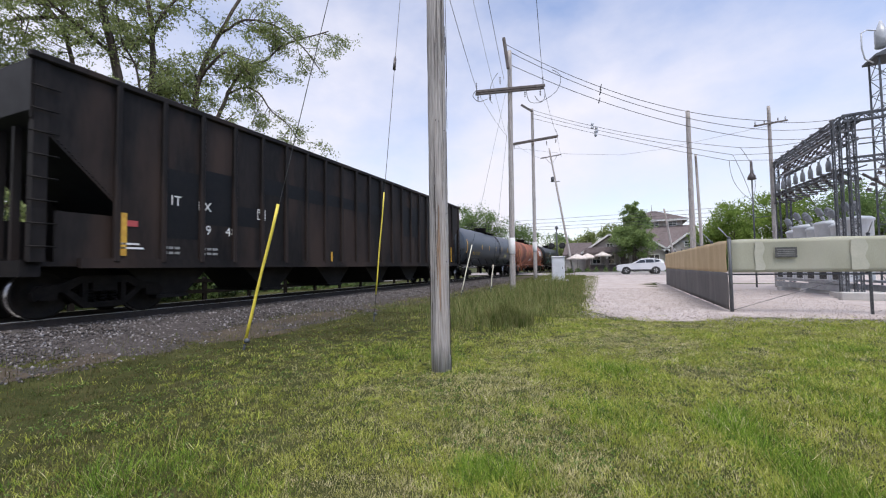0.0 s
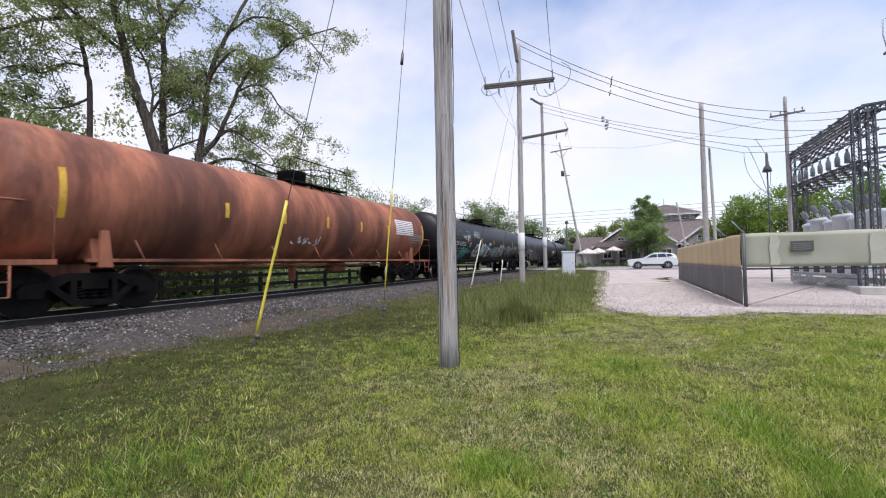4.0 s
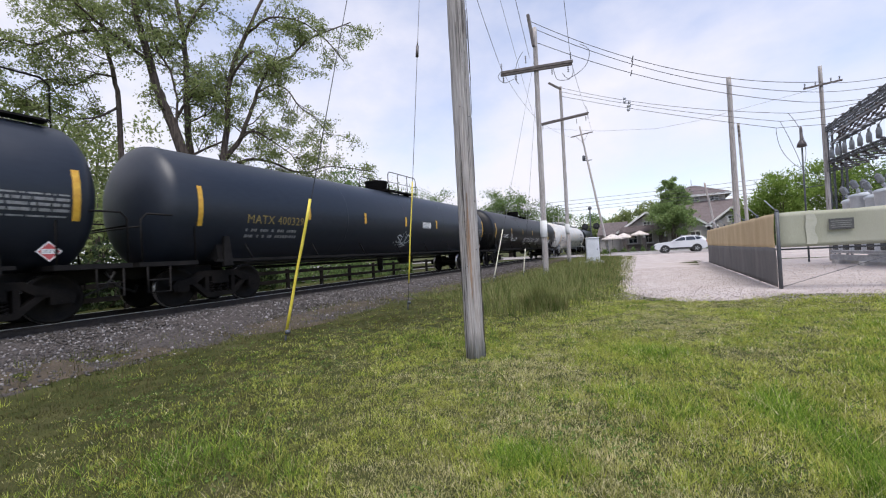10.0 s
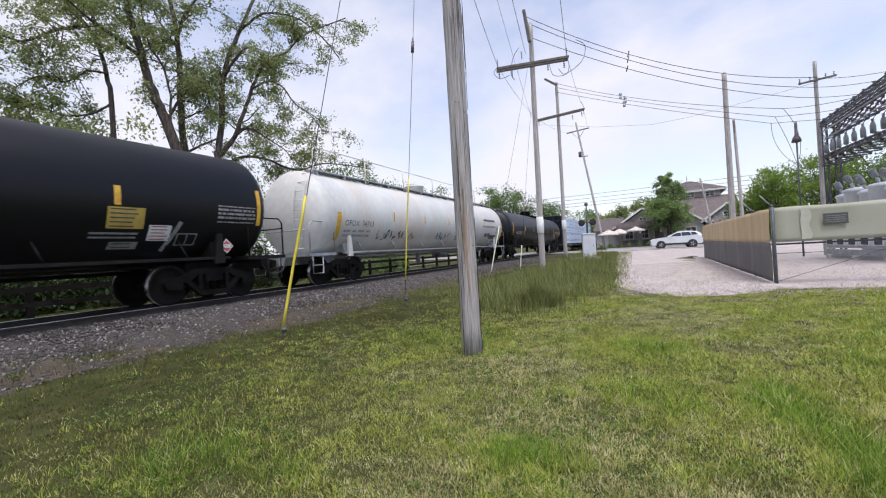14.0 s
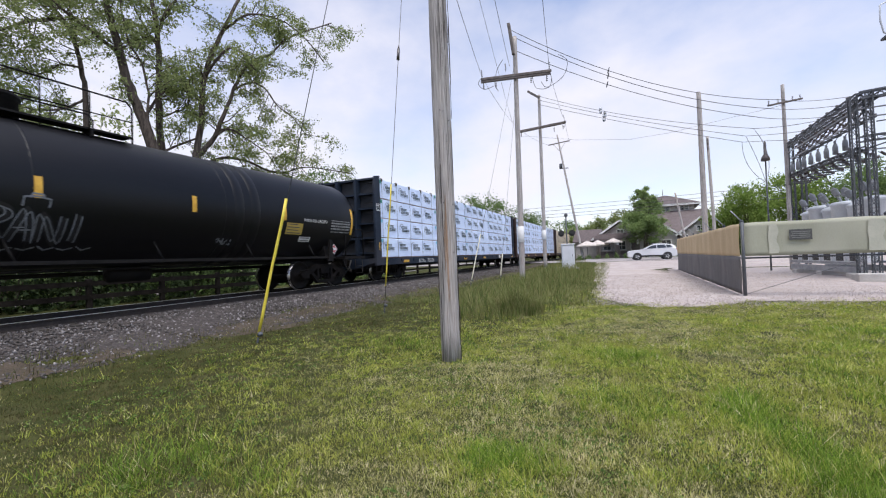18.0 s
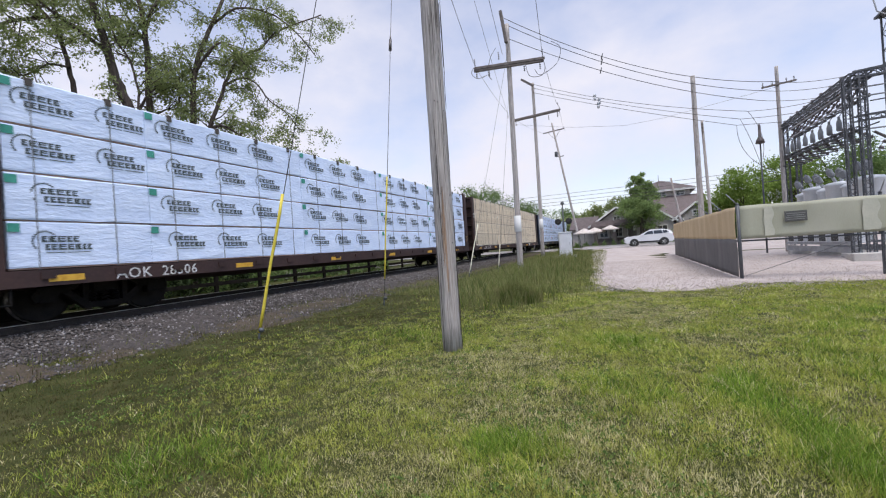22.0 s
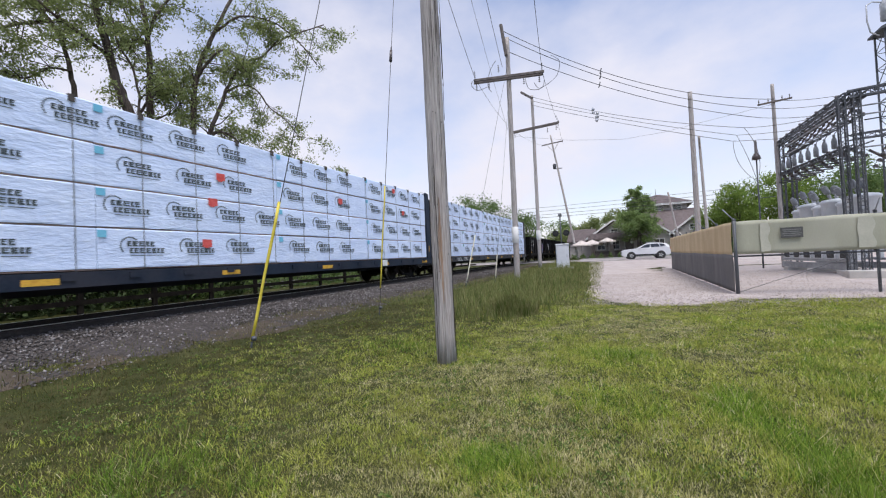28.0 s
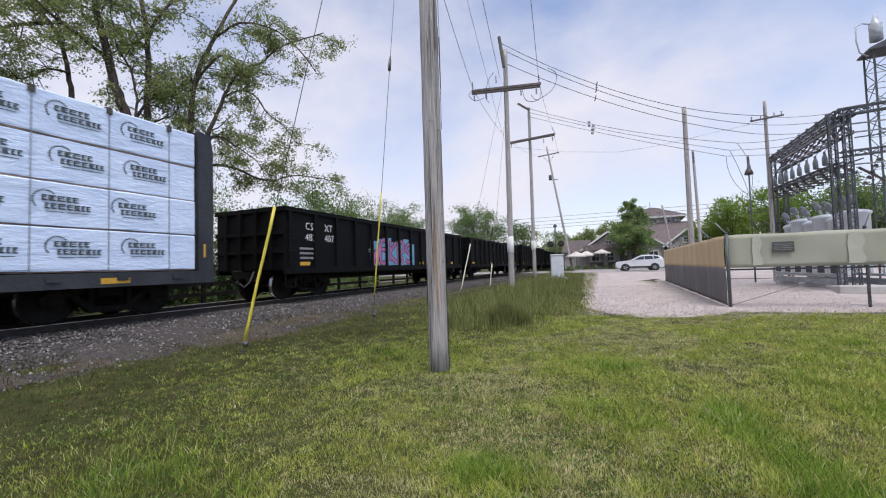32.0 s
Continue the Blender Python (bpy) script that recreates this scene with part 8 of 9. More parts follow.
def airy_tree(x, y, limbs, label, seed, per=12, leaves=25, size=.15, mat="leaf"):
    """A tree on guided limbs: each throws side branches and twigs, with narrow leaflets in drooping sprays round the twigs."""
    rnd = random.Random(seed)
    o = Vector((x, y, gz(x, y) - .1))
    ob = thing("tree", label, "tree", Matrix.Translation(o), "trees behind the track")
    centres = []
    for n_, (r0, r1, pts) in enumerate(limbs):
        pts = [Vector(p) - o for p in pts]
        fine = []
        for i in range(len(pts) - 1):
            q = [pts[max(i - 1, 0)], pts[i], pts[i + 1], pts[min(i + 2, len(pts) - 1)]]
            for k in range(4):
                w = k / 4
                c = .5 * (2 * q[1] + (q[2] - q[0]) * w + (2 * q[0] - 5 * q[1] + 4 * q[2] - q[3]) * w * w + (3 * q[1] - q[0] - 3 * q[2] + q[3]) * w ** 3)
                fine.append(c + Vector((rnd.gauss(0, .02), rnd.gauss(0, .02), 0)))
        fine.append(pts[-1])
        m = len(fine)
        bm = bmesh.new()
        tube(bm, fine, [.85 * r0 + (r1 - .85 * r0) * (i / (m - 1)) ** .8 for i in range(m)], 10)
        stem = part("limb", bm, M["bark"], ob)
        trunk = pts[0].z < .5
        reach = sum((b - a).length for a, b in zip(pts, pts[1:]))
        for _ in range(int(per * (1.5 if trunk else .55 + reach / 9))):
            f = rnd.uniform(.42 if trunk else .15, 1.0)
            q = f * (m - 1)
            i = min(int(q), m - 2)
            p = fine[i].lerp(fine[i + 1], q - i)
            d = (fine[i + 1] - fine[i]).normalized()
            a = rnd.uniform(0, math.tau)
            ort = d.orthogonal().normalized()
            d2 = (d * .55 + (ort * math.cos(a) + d.cross(ort) * math.sin(a)) * .8 + Vector((0, 0, rnd.uniform(-.1, .3)))).normalized()
            ln = rnd.uniform(1.0, 2.9) * (1.15 - .35 * f)
            b, path = p.copy(), [p.copy()]
            bm = bmesh.new()
            for k in range(5):
                d2 = (d2 + Vector((rnd.gauss(0, .16), rnd.gauss(0, .16), rnd.gauss(-.04, .12)))).normalized()
                b = b + d2 * ln / 5
                path.append(b.copy())
                if k >= 1:
                    for _ in range(2):
                        e = (Vector((rnd.gauss(0, 1), rnd.gauss(0, 1), rnd.gauss(-.15, .5))).normalized() + d2 * .5).normalized()
                        t_ = b + e * rnd.uniform(.3, .85)
                        rod(bm, b, t_, .009, .004, 3, False)
                        centres.append((b, t_, rnd.uniform(.10, .21)))
            tube(bm, path, [max(.008, (.16 * r0 * (1 - f) + .02) * (1 - k / 6)) for k in range(6)], 5)
            tagged(part("branch", bm, M["bark"], stem), kind="stuff")
    r_ = np.random.default_rng(seed)
    k = r_.integers(0, len(centres), len(centres) * leaves)
    c0 = np.array([tuple(q[0]) for q in centres])[k]
    c1 = np.array([tuple(q[1]) for q in centres])[k]
    w = np.array([q[2] for q in centres])[k][:, None]
    pts = c0 + (c1 - c0) * r_.uniform(.15, 1.15, (len(k), 1)) + r_.normal(size=c0.shape) * w * np.array((1, 1, .8)) - np.array((0, 0, .10))
    part("crown", leaf_mesh("crown", pts, size, mat, seed), None, ob)
    return ob


def crown_tree(x, y, h, rx, n, size, mat, label, seed, low=.18, group="distant trees", z0=None, cone=0.0):
    """A full crown: leaf clumps spread over an uneven ellipsoid on a forked trunk."""
    rnd = random.Random(seed)
    ob = thing("tree", label, "tree", Matrix.Translation((x, y, (gz(x, y) if z0 is None else z0) - .1)), group)
    zc_t, rz = h * (1 + low) / 2, h * (1 - low) / 2
    bm = bmesh.new()
    rod(bm, (0, 0, 0), (.1, 0, h * .45), .035 * h, .022 * h, 8)
    cl = []
    for k in range(100):
        v = Vector((rnd.gauss(0, 1), rnd.gauss(0, 1), rnd.gauss(0, 1))).normalized()
        f = rnd.uniform(.35, 1.0)
        kx = 1 - cone * max(0, .3 + v.z * f)
        c = Vector((v.x * rx * f * kx, v.y * rx * f * kx, zc_t + v.z * rz * f * (1.05 if v.z > 0 else .95)))
        cl.append((c, rnd.uniform(.16, .30) * rx * kx * .8))
        if k < 14:
            rod(bm, (.05, 0, h * rnd.uniform(.25, .45)), c, .012 * h, .003 * h, 5, False)
    part("trunk", bm, M["bark"], ob)
    r_ = np.random.default_rng(seed)
    k = r_.integers(0, len(cl), n)
    c = np.array([tuple(q[0]) for q in cl])[k]
    w = np.array([q[1] for q in cl])[k][:, None]
    g = r_.normal(size=c.shape)
    pts = c + g * w * np.array((.72, .72, .5))
    part("crown", leaf_mesh("crown", pts, size, mat, seed), None, ob)
    return ob


STEMS = [
    (.46, .12, [(-24.3, 13.8, 0), (-24.3, 13.8, 5.7), (-24.2, 13.7, 7.5), (-24.4, 13.3, 9.3), (-24.6, 12.9, 10.6), (-24.8, 12.5, 12.2), (-24.9, 12.2, 13.8), (-25, 11.9, 15.2), (-25, 11.7, 16.4), (-25.1, 11.3, 19.9)]),
    (.30, .10, [(-24.6, 14.2, 0), (-24.6, 14.2, 5.8), (-24.7, 14.3, 7.7), (-24.8, 14.2, 9.7), (-24.9, 14.3, 12.1), (-25, 14.4, 14.2), (-25.1, 14.3, 16.3), (-25.3, 14.2, 17.7), (-25.6, 14.1, 21.6)])]
STEMS += [
    (.13, .04, [(-24.95, 12.15, 13.3), (-25.4, 11.2, 14.1), (-25.5, 10.4, 14.5), (-25.6, 9.6, 15.1), (-25.9, 7.9, 16.4)]),
    (.10, .05, [(-24.5, 13.2, 9.8), (-24.3, 13.8, 11), (-24, 14.4, 11.9), (-23.6, 15.2, 11.8), (-23.4, 15.8, 11.4)]),
    (.09, .03, [(-24.4, 13.3, 9.2), (-24.1, 13.3, 10.7), (-24, 13, 12.5), (-24.1, 12.4, 13.6), (-24.1, 12.1, 15), (-23.9, 11.9, 16.4)]),
    (.12, .04, [(-25, 14.35, 15.2), (-24.2, 14.4, 16.3), (-23.8, 14.8, 17.3), (-23.2, 15.4, 19), (-22.7, 15.9, 20.8)])]
STEMS += [
    (.08, .02, [(-25, 14.35, 14.5), (-25.2, 13.6, 15.7), (-25.6, 13.4, 16.8), (-25.9, 13.5, 18.3)]),
    (.07, .02, [(-24.8, 14.25, 10.2), (-24.8, 15.1, 10.8), (-24.7, 15.9, 11.5), (-25, 15.9, 13), (-25.5, 15.7, 14.2)])]
airy_tree(-24.4, 13.9, STEMS, "large twin-stemmed tree with airy spring leaves", 5)
STEMS = [
    (.30, .08, [(-23.5, 15.5, 0), (-23.5, 15.5, 7.3), (-23.5, 15.6, 8.4), (-23.5, 15.9, 10.2), (-23.5, 16.1, 12.7), (-23.4, 16.5, 14.3), (-23.1, 17.2, 16.3), (-22.8, 17.9, 18.2), (-22.1, 19.6, 22.5)]),
    (.19, .035, [(-23.5, 15.6, 8), (-22.9, 16.3, 9.3), (-22.5, 16.6, 10.5), (-22.1, 17, 12), (-21.7, 17.4, 13.4), (-21.2, 18.1, 14.4), (-20.6, 18.8, 14.9), (-20, 19.6, 16.1), (-18.3, 21.8, 17.7)]),
    (.10, .05, [(-24.5, 14, 8), (-24, 14.9, 8.7), (-23.5, 15.7, 9.2)])]
STEMS += [
    (.09, .02, [(-22.1, 17, 12.2), (-21.5, 17.7, 12.8), (-20.9, 18.3, 12.6), (-20.3, 18.8, 11.5), (-19.7, 19.4, 10.8), (-19.1, 20, 9.7)]),
    (.10, .03, [(-23.5, 16.2, 13), (-22.2, 16.3, 14.1), (-21.6, 16.7, 14.6), (-21.1, 17, 14.2), (-20.6, 17.4, 13.3)]),
    (.13, .03, [(-23.5, 15.5, 7.3), (-23.2, 17, 8.2), (-22.7, 18.3, 8.2), (-22.3, 19.5, 7.8), (-21.9, 20.6, 7.7), (-21.2, 22.2, 8.3), (-19.8, 25.5, 8.2)])]
STEMS += [
    (.09, .02, [(-22.9, 16.2, 9.2), (-22, 16.6, 9.7), (-21.3, 17.2, 9.2), (-20.5, 17.9, 8.4), (-20, 18.2, 7.6)]),
    (.10, .03, [(-23.1, 17.2, 16.3), (-21.7, 17.7, 17.1), (-21, 18.4, 17.3), (-20, 19.4, 17), (-19.1, 20.4, 16), (-18.4, 21.1, 14.7)])]
airy_tree(-23.5, 15.5, STEMS, "tall forked tree with spreading limbs and airy leaves", 6)
STEMS = [
    (.19, .06, [(-26.9, 11.6, 0), (-26.9, 11.6, 10), (-27.1, 11.6, 12.2), (-27.5, 11.4, 14.1), (-27.9, 11.1, 15.3), (-28.3, 10.7, 16.1), (-29.3, 9.8, 18.5)]),
    (.08, .02, [(-27, 11.6, 12.6), (-27.3, 10.7, 12.5), (-27.9, 9.9, 11.8), (-28.4, 9.1, 12), (-29.1, 8.2, 11.2)]),
    (.08, .02, [(-26.9, 11.5, 10.8), (-27.4, 10.8, 10.2), (-28.1, 9.9, 10), (-28.8, 9, 10.5), (-29.6, 8.1, 10.6)]),
    (.10, .03, [(-28, 11, 15.4), (-27.8, 9.5, 14.4), (-28.2, 8.5, 13.5), (-28.5, 7.5, 13.5), (-28.9, 6.4, 12.6)])]
airy_tree(-26.9, 11.6, STEMS, "slender tree with airy leaves beside the large one", 7, per=16)
for k, (x, y, h, rx, n, m_) in enumerate((
        (-33, 9.5, 13.5, 4.6, 5500, "leaf"), (-36.5, 13.6, 14.0, 5.2, 5500, "leaf"), (-27.5, 3.5, 9.5, 4.2, 4500, "leaf"), (-24.5, 9.5, 5.5, 2.6, 3600, "leaf"), (-27, 15.5, 6.0, 3.2, 3600, "leaf"), (-23, -2.5, 8.0, 3.6, 6000, "leaf_dark"),
        (-31, 34.8, 11.0, 5.4, 11000, "leaf_dark"), (-35.5, 49.3, 11.6, 5.2, 9000, "leaf_dark"), (-35, 60.5, 12.2, 4.4, 9000, "leaf_dark"), (-25.6, 70.5, 13.2, 5.2, 13000, "leaf_dark"), (-24.6, 98, 12.0, 5.0, 5000, "leaf_dark"),
        (-17, 106, 9.0, 4.5, 4500, "leaf_dark"), (-9.5, 94, 8.4, 3.6, 6000, "leaf"), (-4.5, 97, 10.0, 3.0, 5000, "leaf"), (-.05, 62.6, 9.9, 3.1, 17000, "leaf_pale"), (10.6, 58, 8.2, 2.9, 12000, "leaf_lime"), (15.5, 60, 9.4, 3.6, 11000, "leaf_lime"),
        (8.6, 60.5, 6.6, 2.2, 6000, "leaf_lime"), (21, 62, 10.8, 4.2, 8000, "leaf_dark"), (27, 60, 10.2, 4.4, 8000, "leaf_dark"), (33, 54, 10.0, 4.6, 7000, "leaf_dark"), (18, 47, 7.6, 3.2, 8000, "leaf_dark"), (24, 48, 8.8, 3.8, 7000, "leaf_dark"),
        (-.6, 82, 6.5, 3.6, 4000, "leaf"), (-13, 84, 6.0, 3.5, 3500, "leaf"), (14, 84, 8, 4, 3500, "leaf"), (-42, 30, 11, 5.0, 5000, "leaf_dark"), (-48, 44, 11, 5.5, 5000, "leaf_dark"))):
    lab = {"leaf_dark": "full dark-green leafy tree in the distance", "leaf": "airy green tree in the distance", "leaf_pale": "light-green leafy tree in front of the house", "leaf_lime": "bright yellow-green leafy tree behind the yard"}[m_]
    crown_tree(x, y, h, rx, n, .17 * (1 + h / 18) if y < 75 else .42, m_, lab, 40 + k, cone=.55 if m_ == "leaf_pale" else 0)


def shrub(x, y, rx, ry, h, n, size, mat, label, name="shrub", seed=1, group="shrubs"):
    r = np.random.default_rng(seed)
    p = r.normal(size=(n, 3))
    p /= np.linalg.norm(p, axis=1, keepdims=True)
    p *= (.55 + .45 * r.random((n, 1)))
    p *= (1 + .18 * np.sin(p[:, :1] * 5 + seed) + .12 * np.sin(p[:, 1:2] * 7))
    p = np.stack([p[:, 0] * rx, p[:, 1] * ry, np.abs(p[:, 2]) * h], 1)
    ob = thing(name, label, "shrub", Matrix.Translation((x, y, gz(x, y) if y < 44 else hz)), group)
    part("foliage", leaf_mesh("foliage", p, size, mat, seed), None, ob)
    bm = bmesh.new()
    for k in range(6):
        a = k * 1.05
        rod(bm, (0, 0, -.05), (rx * .5 * math.cos(a), ry * .5 * math.sin(a), h * .6), .03, .01, 5)
    part("stems", bm, M["bark"], ob)


for k in range(9):
    shrub(-9.2 + k * 1.15, 58.4 + .2 * (k % 2), .42, .42, .75, 260, .16, "leaf_dark", "small clipped round shrub by the kerb", "clipped_shrub", 60 + k, "clipped shrubs")
for k in range(5):
    shrub(2.6 + k * 1.9, 58.0, 1.1, .9, 1.6, 900, .22, "leaf_dark", "dark hedge in front of the house", "hedge", 80 + k, "hedges")
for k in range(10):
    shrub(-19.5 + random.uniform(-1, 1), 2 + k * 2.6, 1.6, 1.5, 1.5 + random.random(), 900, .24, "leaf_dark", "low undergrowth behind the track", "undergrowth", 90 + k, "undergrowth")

# thicket beyond the fence; its near-black leaf colour stands in for tree shade
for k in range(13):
    shrub(-17.6 + random.uniform(-.3, .3) - k * .06, -5 + k * 1.55, 1.1, 1.1, 2.3 + .9 * random.random(), 1500, .20, "leaf_shade", "dense thicket behind the railway fence, leaves coloured dark for tree shade", "thicket", 120 + k, "thickets")

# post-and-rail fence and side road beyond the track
rf_ = thing("rail_fence", "dark wooden post-and-rail fence beyond the track", "fence")
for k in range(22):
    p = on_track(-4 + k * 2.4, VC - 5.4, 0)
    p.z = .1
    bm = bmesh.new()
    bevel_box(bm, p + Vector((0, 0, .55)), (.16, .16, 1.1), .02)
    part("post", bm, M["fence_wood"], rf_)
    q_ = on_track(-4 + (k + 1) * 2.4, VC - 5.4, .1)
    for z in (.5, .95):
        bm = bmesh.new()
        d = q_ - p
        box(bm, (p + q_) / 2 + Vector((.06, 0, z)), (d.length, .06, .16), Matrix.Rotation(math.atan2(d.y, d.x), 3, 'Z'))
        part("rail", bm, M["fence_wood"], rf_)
bm = bmesh.new()
v0 = VC - 8
quad = [on_track(-30, v0, .24), on_track(44, v0, .30), on_track(44, v0 - 7, .30), on_track(-30, v0 - 7, .24)]
bm.faces.new([bm.verts.new(p) for p in quad])
bmesh.ops.solidify(bm, geom=bm.faces[:], thickness=.2)
tagged(part("side_road", bm, M["asphalt"]), "pale asphalt side road beyond the railway fence", "road", kind="structure")


# ---------------------------------------------------------------- grass
def blades(name, xs, ys, hs, mat, seed, width=.006, lean=.45):
    r = np.random.default_rng(seed)
    n = len(xs)
    z = ground_z(xs, ys)
    a, l = r.uniform(0, math.tau, n), r.uniform(.1, lean, n) * hs
    w = width * r.uniform(.7, 1.4, n)
    c, s = np.cos(a), np.sin(a)
    px, py = -s * w, c * w
    v = np.stack([np.stack([xs - px, ys - py, z - .01], 1), np.stack([xs + px, ys + py, z - .01], 1),
                  np.stack([xs + px * .7 + c * l * .4, ys + py * .7 + s * l * .4, z + hs * .6], 1), np.stack([xs - px * .7 + c * l * .4, ys - py * .7 + s * l * .4, z + hs * .6], 1),
                  np.stack([xs + c * l, ys + s * l, z + hs], 1)], 1).reshape(-1, 3)
    b = 5 * np.arange(n)[:, None]
    f = np.concatenate([b + np.array([[0, 1, 2]]), b + np.array([[0, 2, 3]]), b + np.array([[3, 2, 4]])], 1).reshape(-1, 3)
    return raw_mesh(name, v, f, M[mat])


PW = [(random.uniform(0, math.tau), random.uniform(.9, 5.5), random.uniform(0, math.tau)) for _ in range(18)]


def patchy(x, y, s=1.0):
    """Smooth uneven patches, 0 to 1."""
    v = sum(np.sin((x * math.cos(a) + y * math.sin(a)) * f * s + p + .8 * np.sin((x - y) * .6 * s)) / (.6 + f * .35) for a, f, p in PW)
    return np.clip(.5 + v * .16, 0, 1)


def slivers(name, xs, ys, hs, mat, seed, width, lean=1.2, ways=None):
    """Short blades, one pointed triangle each; ways: the angle that each leans to."""
    r = np.random.default_rng(seed)
    n = len(xs)
    z = ground_z(xs, ys)
    a = r.uniform(0, math.tau, n) if ways is None else ways + r.normal(0, .7, n)
    l = r.uniform(.15, lean, n) * hs
    w = width * r.uniform(.7, 1.4, n)
    b = a + r.uniform(-1, 1, n) + math.pi / 2
    px, py = np.cos(b) * w, np.sin(b) * w
    v = np.stack([np.stack([xs - px, ys - py, z - .006], 1), np.stack([xs + px, ys + py, z - .006], 1), np.stack([xs + np.cos(a) * l, ys + np.sin(a) * l, z + hs], 1)], 1).reshape(-1, 3)
    return raw_mesh(name, v, np.arange(3 * n).reshape(-1, 3), M[mat])


def spots(x, y, rows):
    return sum(w * np.exp(-((x - a) / sa) ** 2 - ((y - b) / sb) ** 2) for a, b, sa, sb, w in rows)


r = np.random.default_rng(3)
# lawn: tufts that thin out with distance from the standpoint, each of one kind
nt = 100000
rad = .5 + 17.7 * r.random(nt) ** 1.45
th = r.uniform(radians(-46), radians(82), nt) + r.normal(0, .16, nt)
gx_, gy_ = .3 - rad * np.sin(th), .1 + rad * np.cos(th)
vv_ = gx_ * TN.x + gy_ * TN.y
keep = (vv_ > -7.9 + .4 * np.sin(gy_ * 1.7) + r.uniform(-.7, .7, nt)) & ~((gy_ > 12.5 + .3 * np.sin(gx_ * 3) + .5 * np.clip(gx_ - 1.2, 0, 2.6) + np.abs(r.normal(0, .42, nt)) * (r.random(nt) < .6) + .25 * np.sin(gx_ * 7 + 1)) & (gx_ > -1.0 - (gy_ - 13) * .07 + r.normal(0, .25, nt))) & (gy_ < 17)
gx_, gy_, vv_ = gx_[keep], gy_[keep], vv_[keep]
LUSH = [(-.75, 3.0, .38, .22, 1.0), (.2, 4.4, .45, .5, .7), (1.02, 4.9, .22, .5, 1.1), (1.27, 4.1, .24, .5, 1.2), (1.4, 3.4, .28, .5, 1.2), (-2.25, 2.1, .3, .18, 1.1), (-3.15, 1.8, .4, .25, 1.2), (-3.0, 2.15, .4, .22, .8),
        (-.05, 6.5, .6, .35, .9), (-6.0, 8.0, .7, .6, .6), (-3.7, 6.2, .9, .8, .7), (3.4, 9.4, .7, .4, .7), (2.2, 5.6, .6, 1.2, .6), (3.2, 7.2, .9, 1.0, .5)]
STRAW = [(-.3, 3.3, .5, .25, .8), (-1.3, 5.2, .6, .6, .7), (-1.9, 5.0, .35, .3, .6), (-1.2, 2.4, .5, .25, .7), (.0, 2.75, .45, .2, .8), (1.08, 6.8, .36, .22, 2.4), (.3, 9.0, .9, .8, .6), (-1.7, 8.6, .6, .5, .3), (-1.6, 2.3, .4, .2, .5),
         (.75, 11.4, 1.2, .7, .6), (-.4, 3.7, .9, .8, .45), (-1.1, 4.5, .8, .8, .4), (.4, 7.9, .5, .9, .4), (.7, 2.9, .35, .2, .6), (-3.95, 1.35, .35, .2, .5)]
qx, qy = gx_ + r.normal(0, .05, len(gx_)), gy_ + r.normal(0, .07, len(gx_))
pt = np.clip(patchy(qx, qy, 1.3) * .5 + patchy(qx + 7, qy * 1.3, 3.3) * .5, 0, 1)
lush, straw = np.clip(spots(qx, qy, LUSH), 0, 1.2), spots(qx, qy, STRAW)
bare = spots(gx_, gy_, [(1.09, 6.75, .30, .18, .9), (-.05, 3.0, .15, .12, .6), (-2.35, 5.3, .35, .25, .5)])
# more dull tufts towards the track: browner grass, with dimness in its colour too
side = r.random(len(gx_)) < .95 * np.clip((-1.6 - vv_ + .6 * np.sin(gy_ * .9)) / 4.2, 0, 1) ** .7
dry = ~side & (r.random(len(gx_)) < np.clip(1.06 - 1.75 * pt + 1.6 * straw - 1.4 * lush, .05, .96))
deep = ~side & ~dry & (r.random(len(gx_)) < np.clip(1.2 * lush + 1.1 * (pt - .60), 0, 1))
tall = (.016 + .022 * pt + .040 * lush) * np.exp(r.normal(0, .38, len(gx_))) * np.where(dry, .8, 1) * np.where(side, .85, 1)
stand = r.random(len(gx_)) > np.clip(.75 * bare + .12 * dry + .30 * side, 0, .85)
kind_ = np.where(side, 0, np.where(dry, 3, np.where(deep, 2, 1)))
gx_, gy_, tall, kind_ = gx_[stand], gy_[stand], tall[stand], kind_[stand]
per_ = 13
ti = np.repeat(np.arange(len(gx_)), per_)
far_ = np.hypot(gx_, gy_)[ti]
ox, oy = r.normal(0, 1, len(ti)) * (.012 + .0042 * far_), r.normal(0, 1, len(ti)) * (.012 + .0042 * far_)
bx_, by_ = gx_[ti] + ox, gy_[ti] + oy
bk = np.where(r.random(len(ti)) < .14, np.where(kind_[ti] == 0, 0, r.choice((1, 3), len(ti))), kind_[ti])
bh = tall[ti] * r.uniform(.45, 1.25, len(ti))
wd = np.clip(.0011 + .0005 * far_, .0018, .007)
for k_, name_, mat_, lab_ in ((0, "dull_grass", "blade_dull", "sparse dull brownish grass near the track, colour darkened for dimness"), (1, "lawn_grass", "blade", "short green mown lawn grass"),
                              (2, "lush_grass", "blade_lush", "longer dark-green grass in strips of the lawn"), (3, "dry_grass", "blade_dry", "straw-coloured dry grass among the lawn")):
    q_ = bk == k_
    tagged(part(name_, slivers(name_, bx_[q_], by_[q_], bh[q_], mat_, 4 + k_, wd[q_], 1.5, np.arctan2(oy, ox)[q_])), lab_, "grass", kind="stuff")
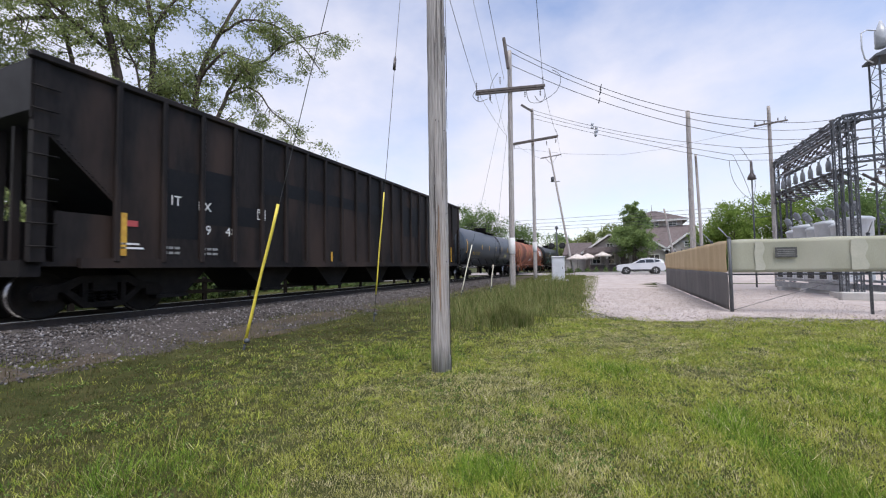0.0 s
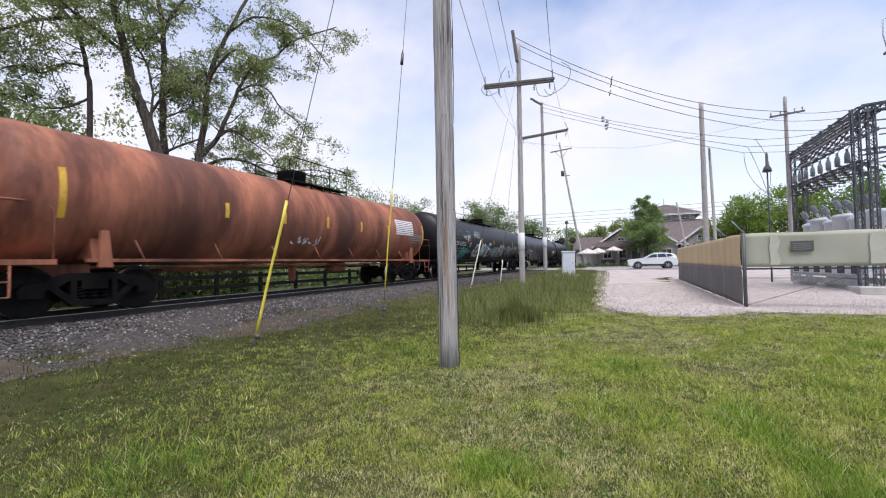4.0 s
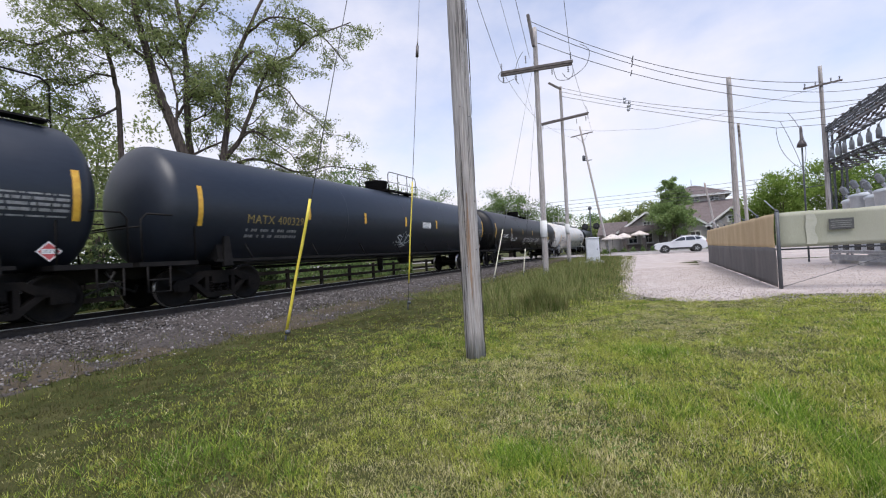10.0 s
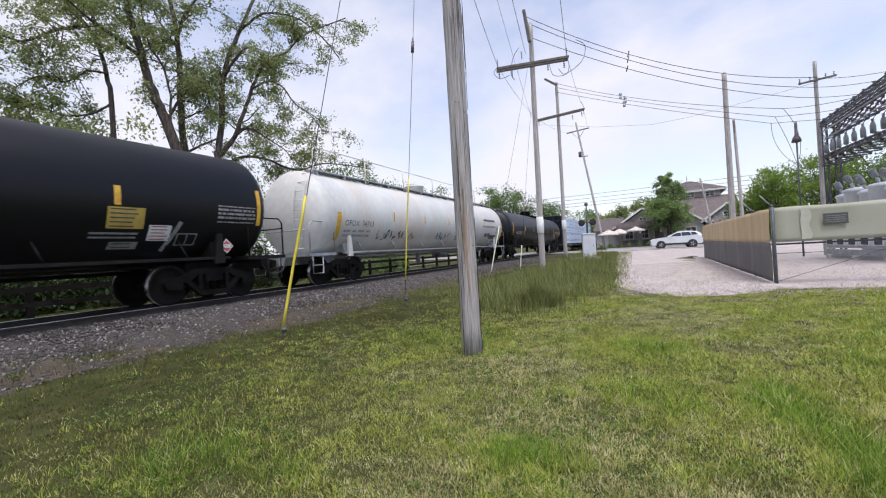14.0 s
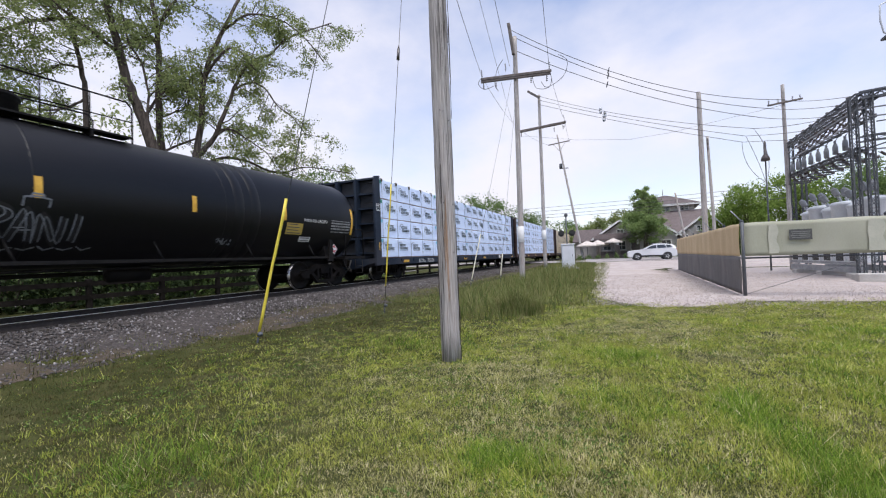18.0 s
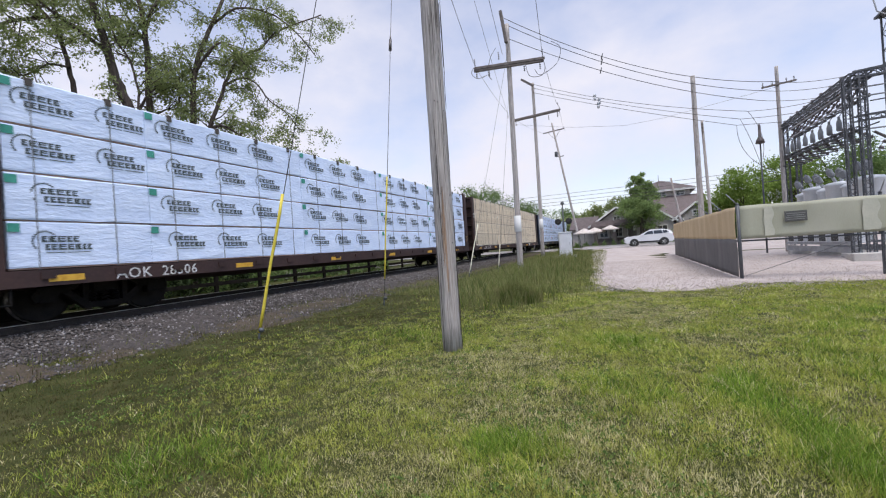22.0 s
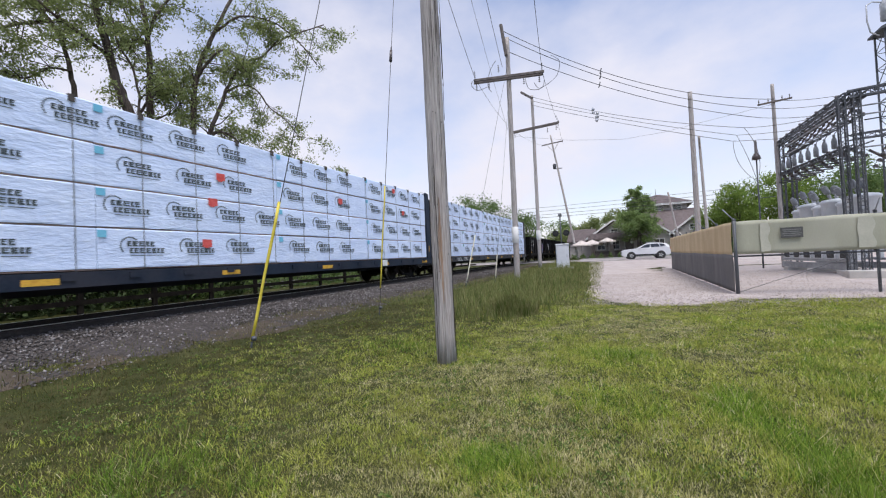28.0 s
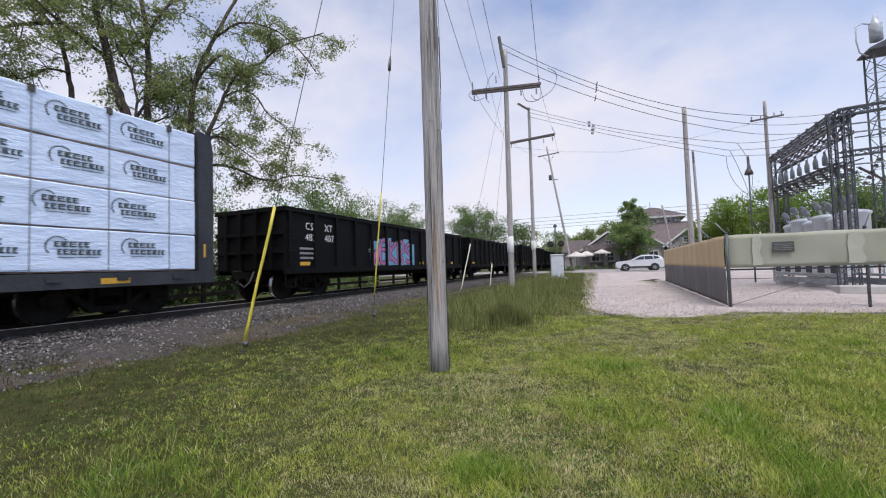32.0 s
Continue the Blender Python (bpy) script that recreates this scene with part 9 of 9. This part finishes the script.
# broad-leaved weeds in the turf
n = 9000
wr, wt_ = 1.2 + 10 * r.random(n) ** 1.3, r.uniform(radians(-42), radians(72), n)
wx, wy = .3 - wr * np.sin(wt_), .1 + wr * np.cos(wt_)
ok = (patchy(wx * 1.7, wy * 1.7, 1.0) > .52) & (wx * TN.x + wy * TN.y > -6.6) & (wy < 11.5)
wx, wy = wx[ok], wy[ok]
wx, wy = np.repeat(wx, 5) + r.normal(0, .022, 5 * len(wx)), np.repeat(wy, 5) + r.normal(0, .022, 5 * len(wy))
tagged(part("lawn_weeds", leaf_mesh("lawn_weeds", np.stack([wx, wy, ground_z(wx, wy) + r.uniform(.008, .03, len(wx))], 1), .026, "leaf_weed", 21)), "small broad-leaved weeds in the lawn", "weeds", kind="stuff")
# tall unmown grass along the pole line
n = 11000
cx_ = r.normal(0, 1, n)
ty = 9.0 + 32 * r.random(n) ** 1.2
tx = -3.3 - (ty - 9) * .10 + cx_ * (.8 + .02 * ty)
edge = -1.1 - (ty - 12) * .062 - tx
keep = (edge > r.uniform(0, .5, n)) & (tx > -7.2)
tx, ty, edge = tx[keep], ty[keep], edge[keep]
fall = np.clip(edge / 1.4, .15, 1) * np.clip((ty - 8.2) / 3.0, .2, 1) * np.exp(-((tx + 3.4 + (ty - 9) * .10) / 2.2) ** 2)
tagged(part("tall_grass", blades("tall_grass", tx, ty, (.10 + .55 * fall) * r.uniform(.4, 1.25, len(tx)), "blade_tall", 6, .007, .8)), "tall unmown grass along the pole line", "grass", kind="stuff")
# mid-height grass further along
n = 60000
mx_, my_ = r.uniform(-9, -.5, n), 12 + 30 * r.random(n) ** 1.3
keep = (mx_ < -1.15 - (my_ - 12) * .068 + r.uniform(-.3, .3, n)) & (mx_ * TN.x + my_ * TN.y > -7.6)
mx_, my_ = mx_[keep], my_[keep]
tagged(part("verge_grass", blades("verge_grass", mx_, my_, r.uniform(.04, .13, len(mx_)), "blade_tall", 16, .008, 1.0)), "rough green grass of the verge", "grass", kind="stuff")
n = 2600
a = r.uniform(0, math.tau, n)
q = r.random(n) ** .5
bx, by = -2.75 + .65 * q * np.cos(a), 10.4 + .65 * q * np.sin(a)
tagged(part("grass_clump", blades("grass_clump", bx, by, r.uniform(.3, .75, n) * (1.15 - .6 * q), "blade_tall", 7, .008, .7)), "dense clump of tall dark grass", "grass", kind="stuff")
n = 9000
uu_ = r.uniform(0, 40, n)
vv_ = VC + r.uniform(2.6, 4.4, n)
wx, wy = TD.x * uu_ + TN.x * vv_, TD.y * uu_ + TN.y * vv_
tagged(part("trackside_weeds", blades("trackside_weeds", wx, wy, r.uniform(.03, .13, n), "blade_dull", 8, .005, .9)), "sparse weeds on the ballast edge", "weeds", kind="stuff")


# ---------------------------------------------------------------- what moves
def motions():
    """The train rolls past; its wheels turn."""
    steps = [i * .5 for i in range(65)]
    for car, u in CARS:
        walk(car, [(t, Matrix.Translation(on_track(u - rolled(t), VC, RAIL_Z)) @ pose(0, 0, 0, 0, 0, 2.5)) for t in steps])
    turns = [(i / 15, math.degrees(rolled(min(i / 15, 32.0)) / WHEEL_R)) for i in range(481)]
    for ws, (x, y, z) in WHEELS:
        walk(ws, [(t, pose(x, y, z, a % 360)) for t, a in turns])


motions()
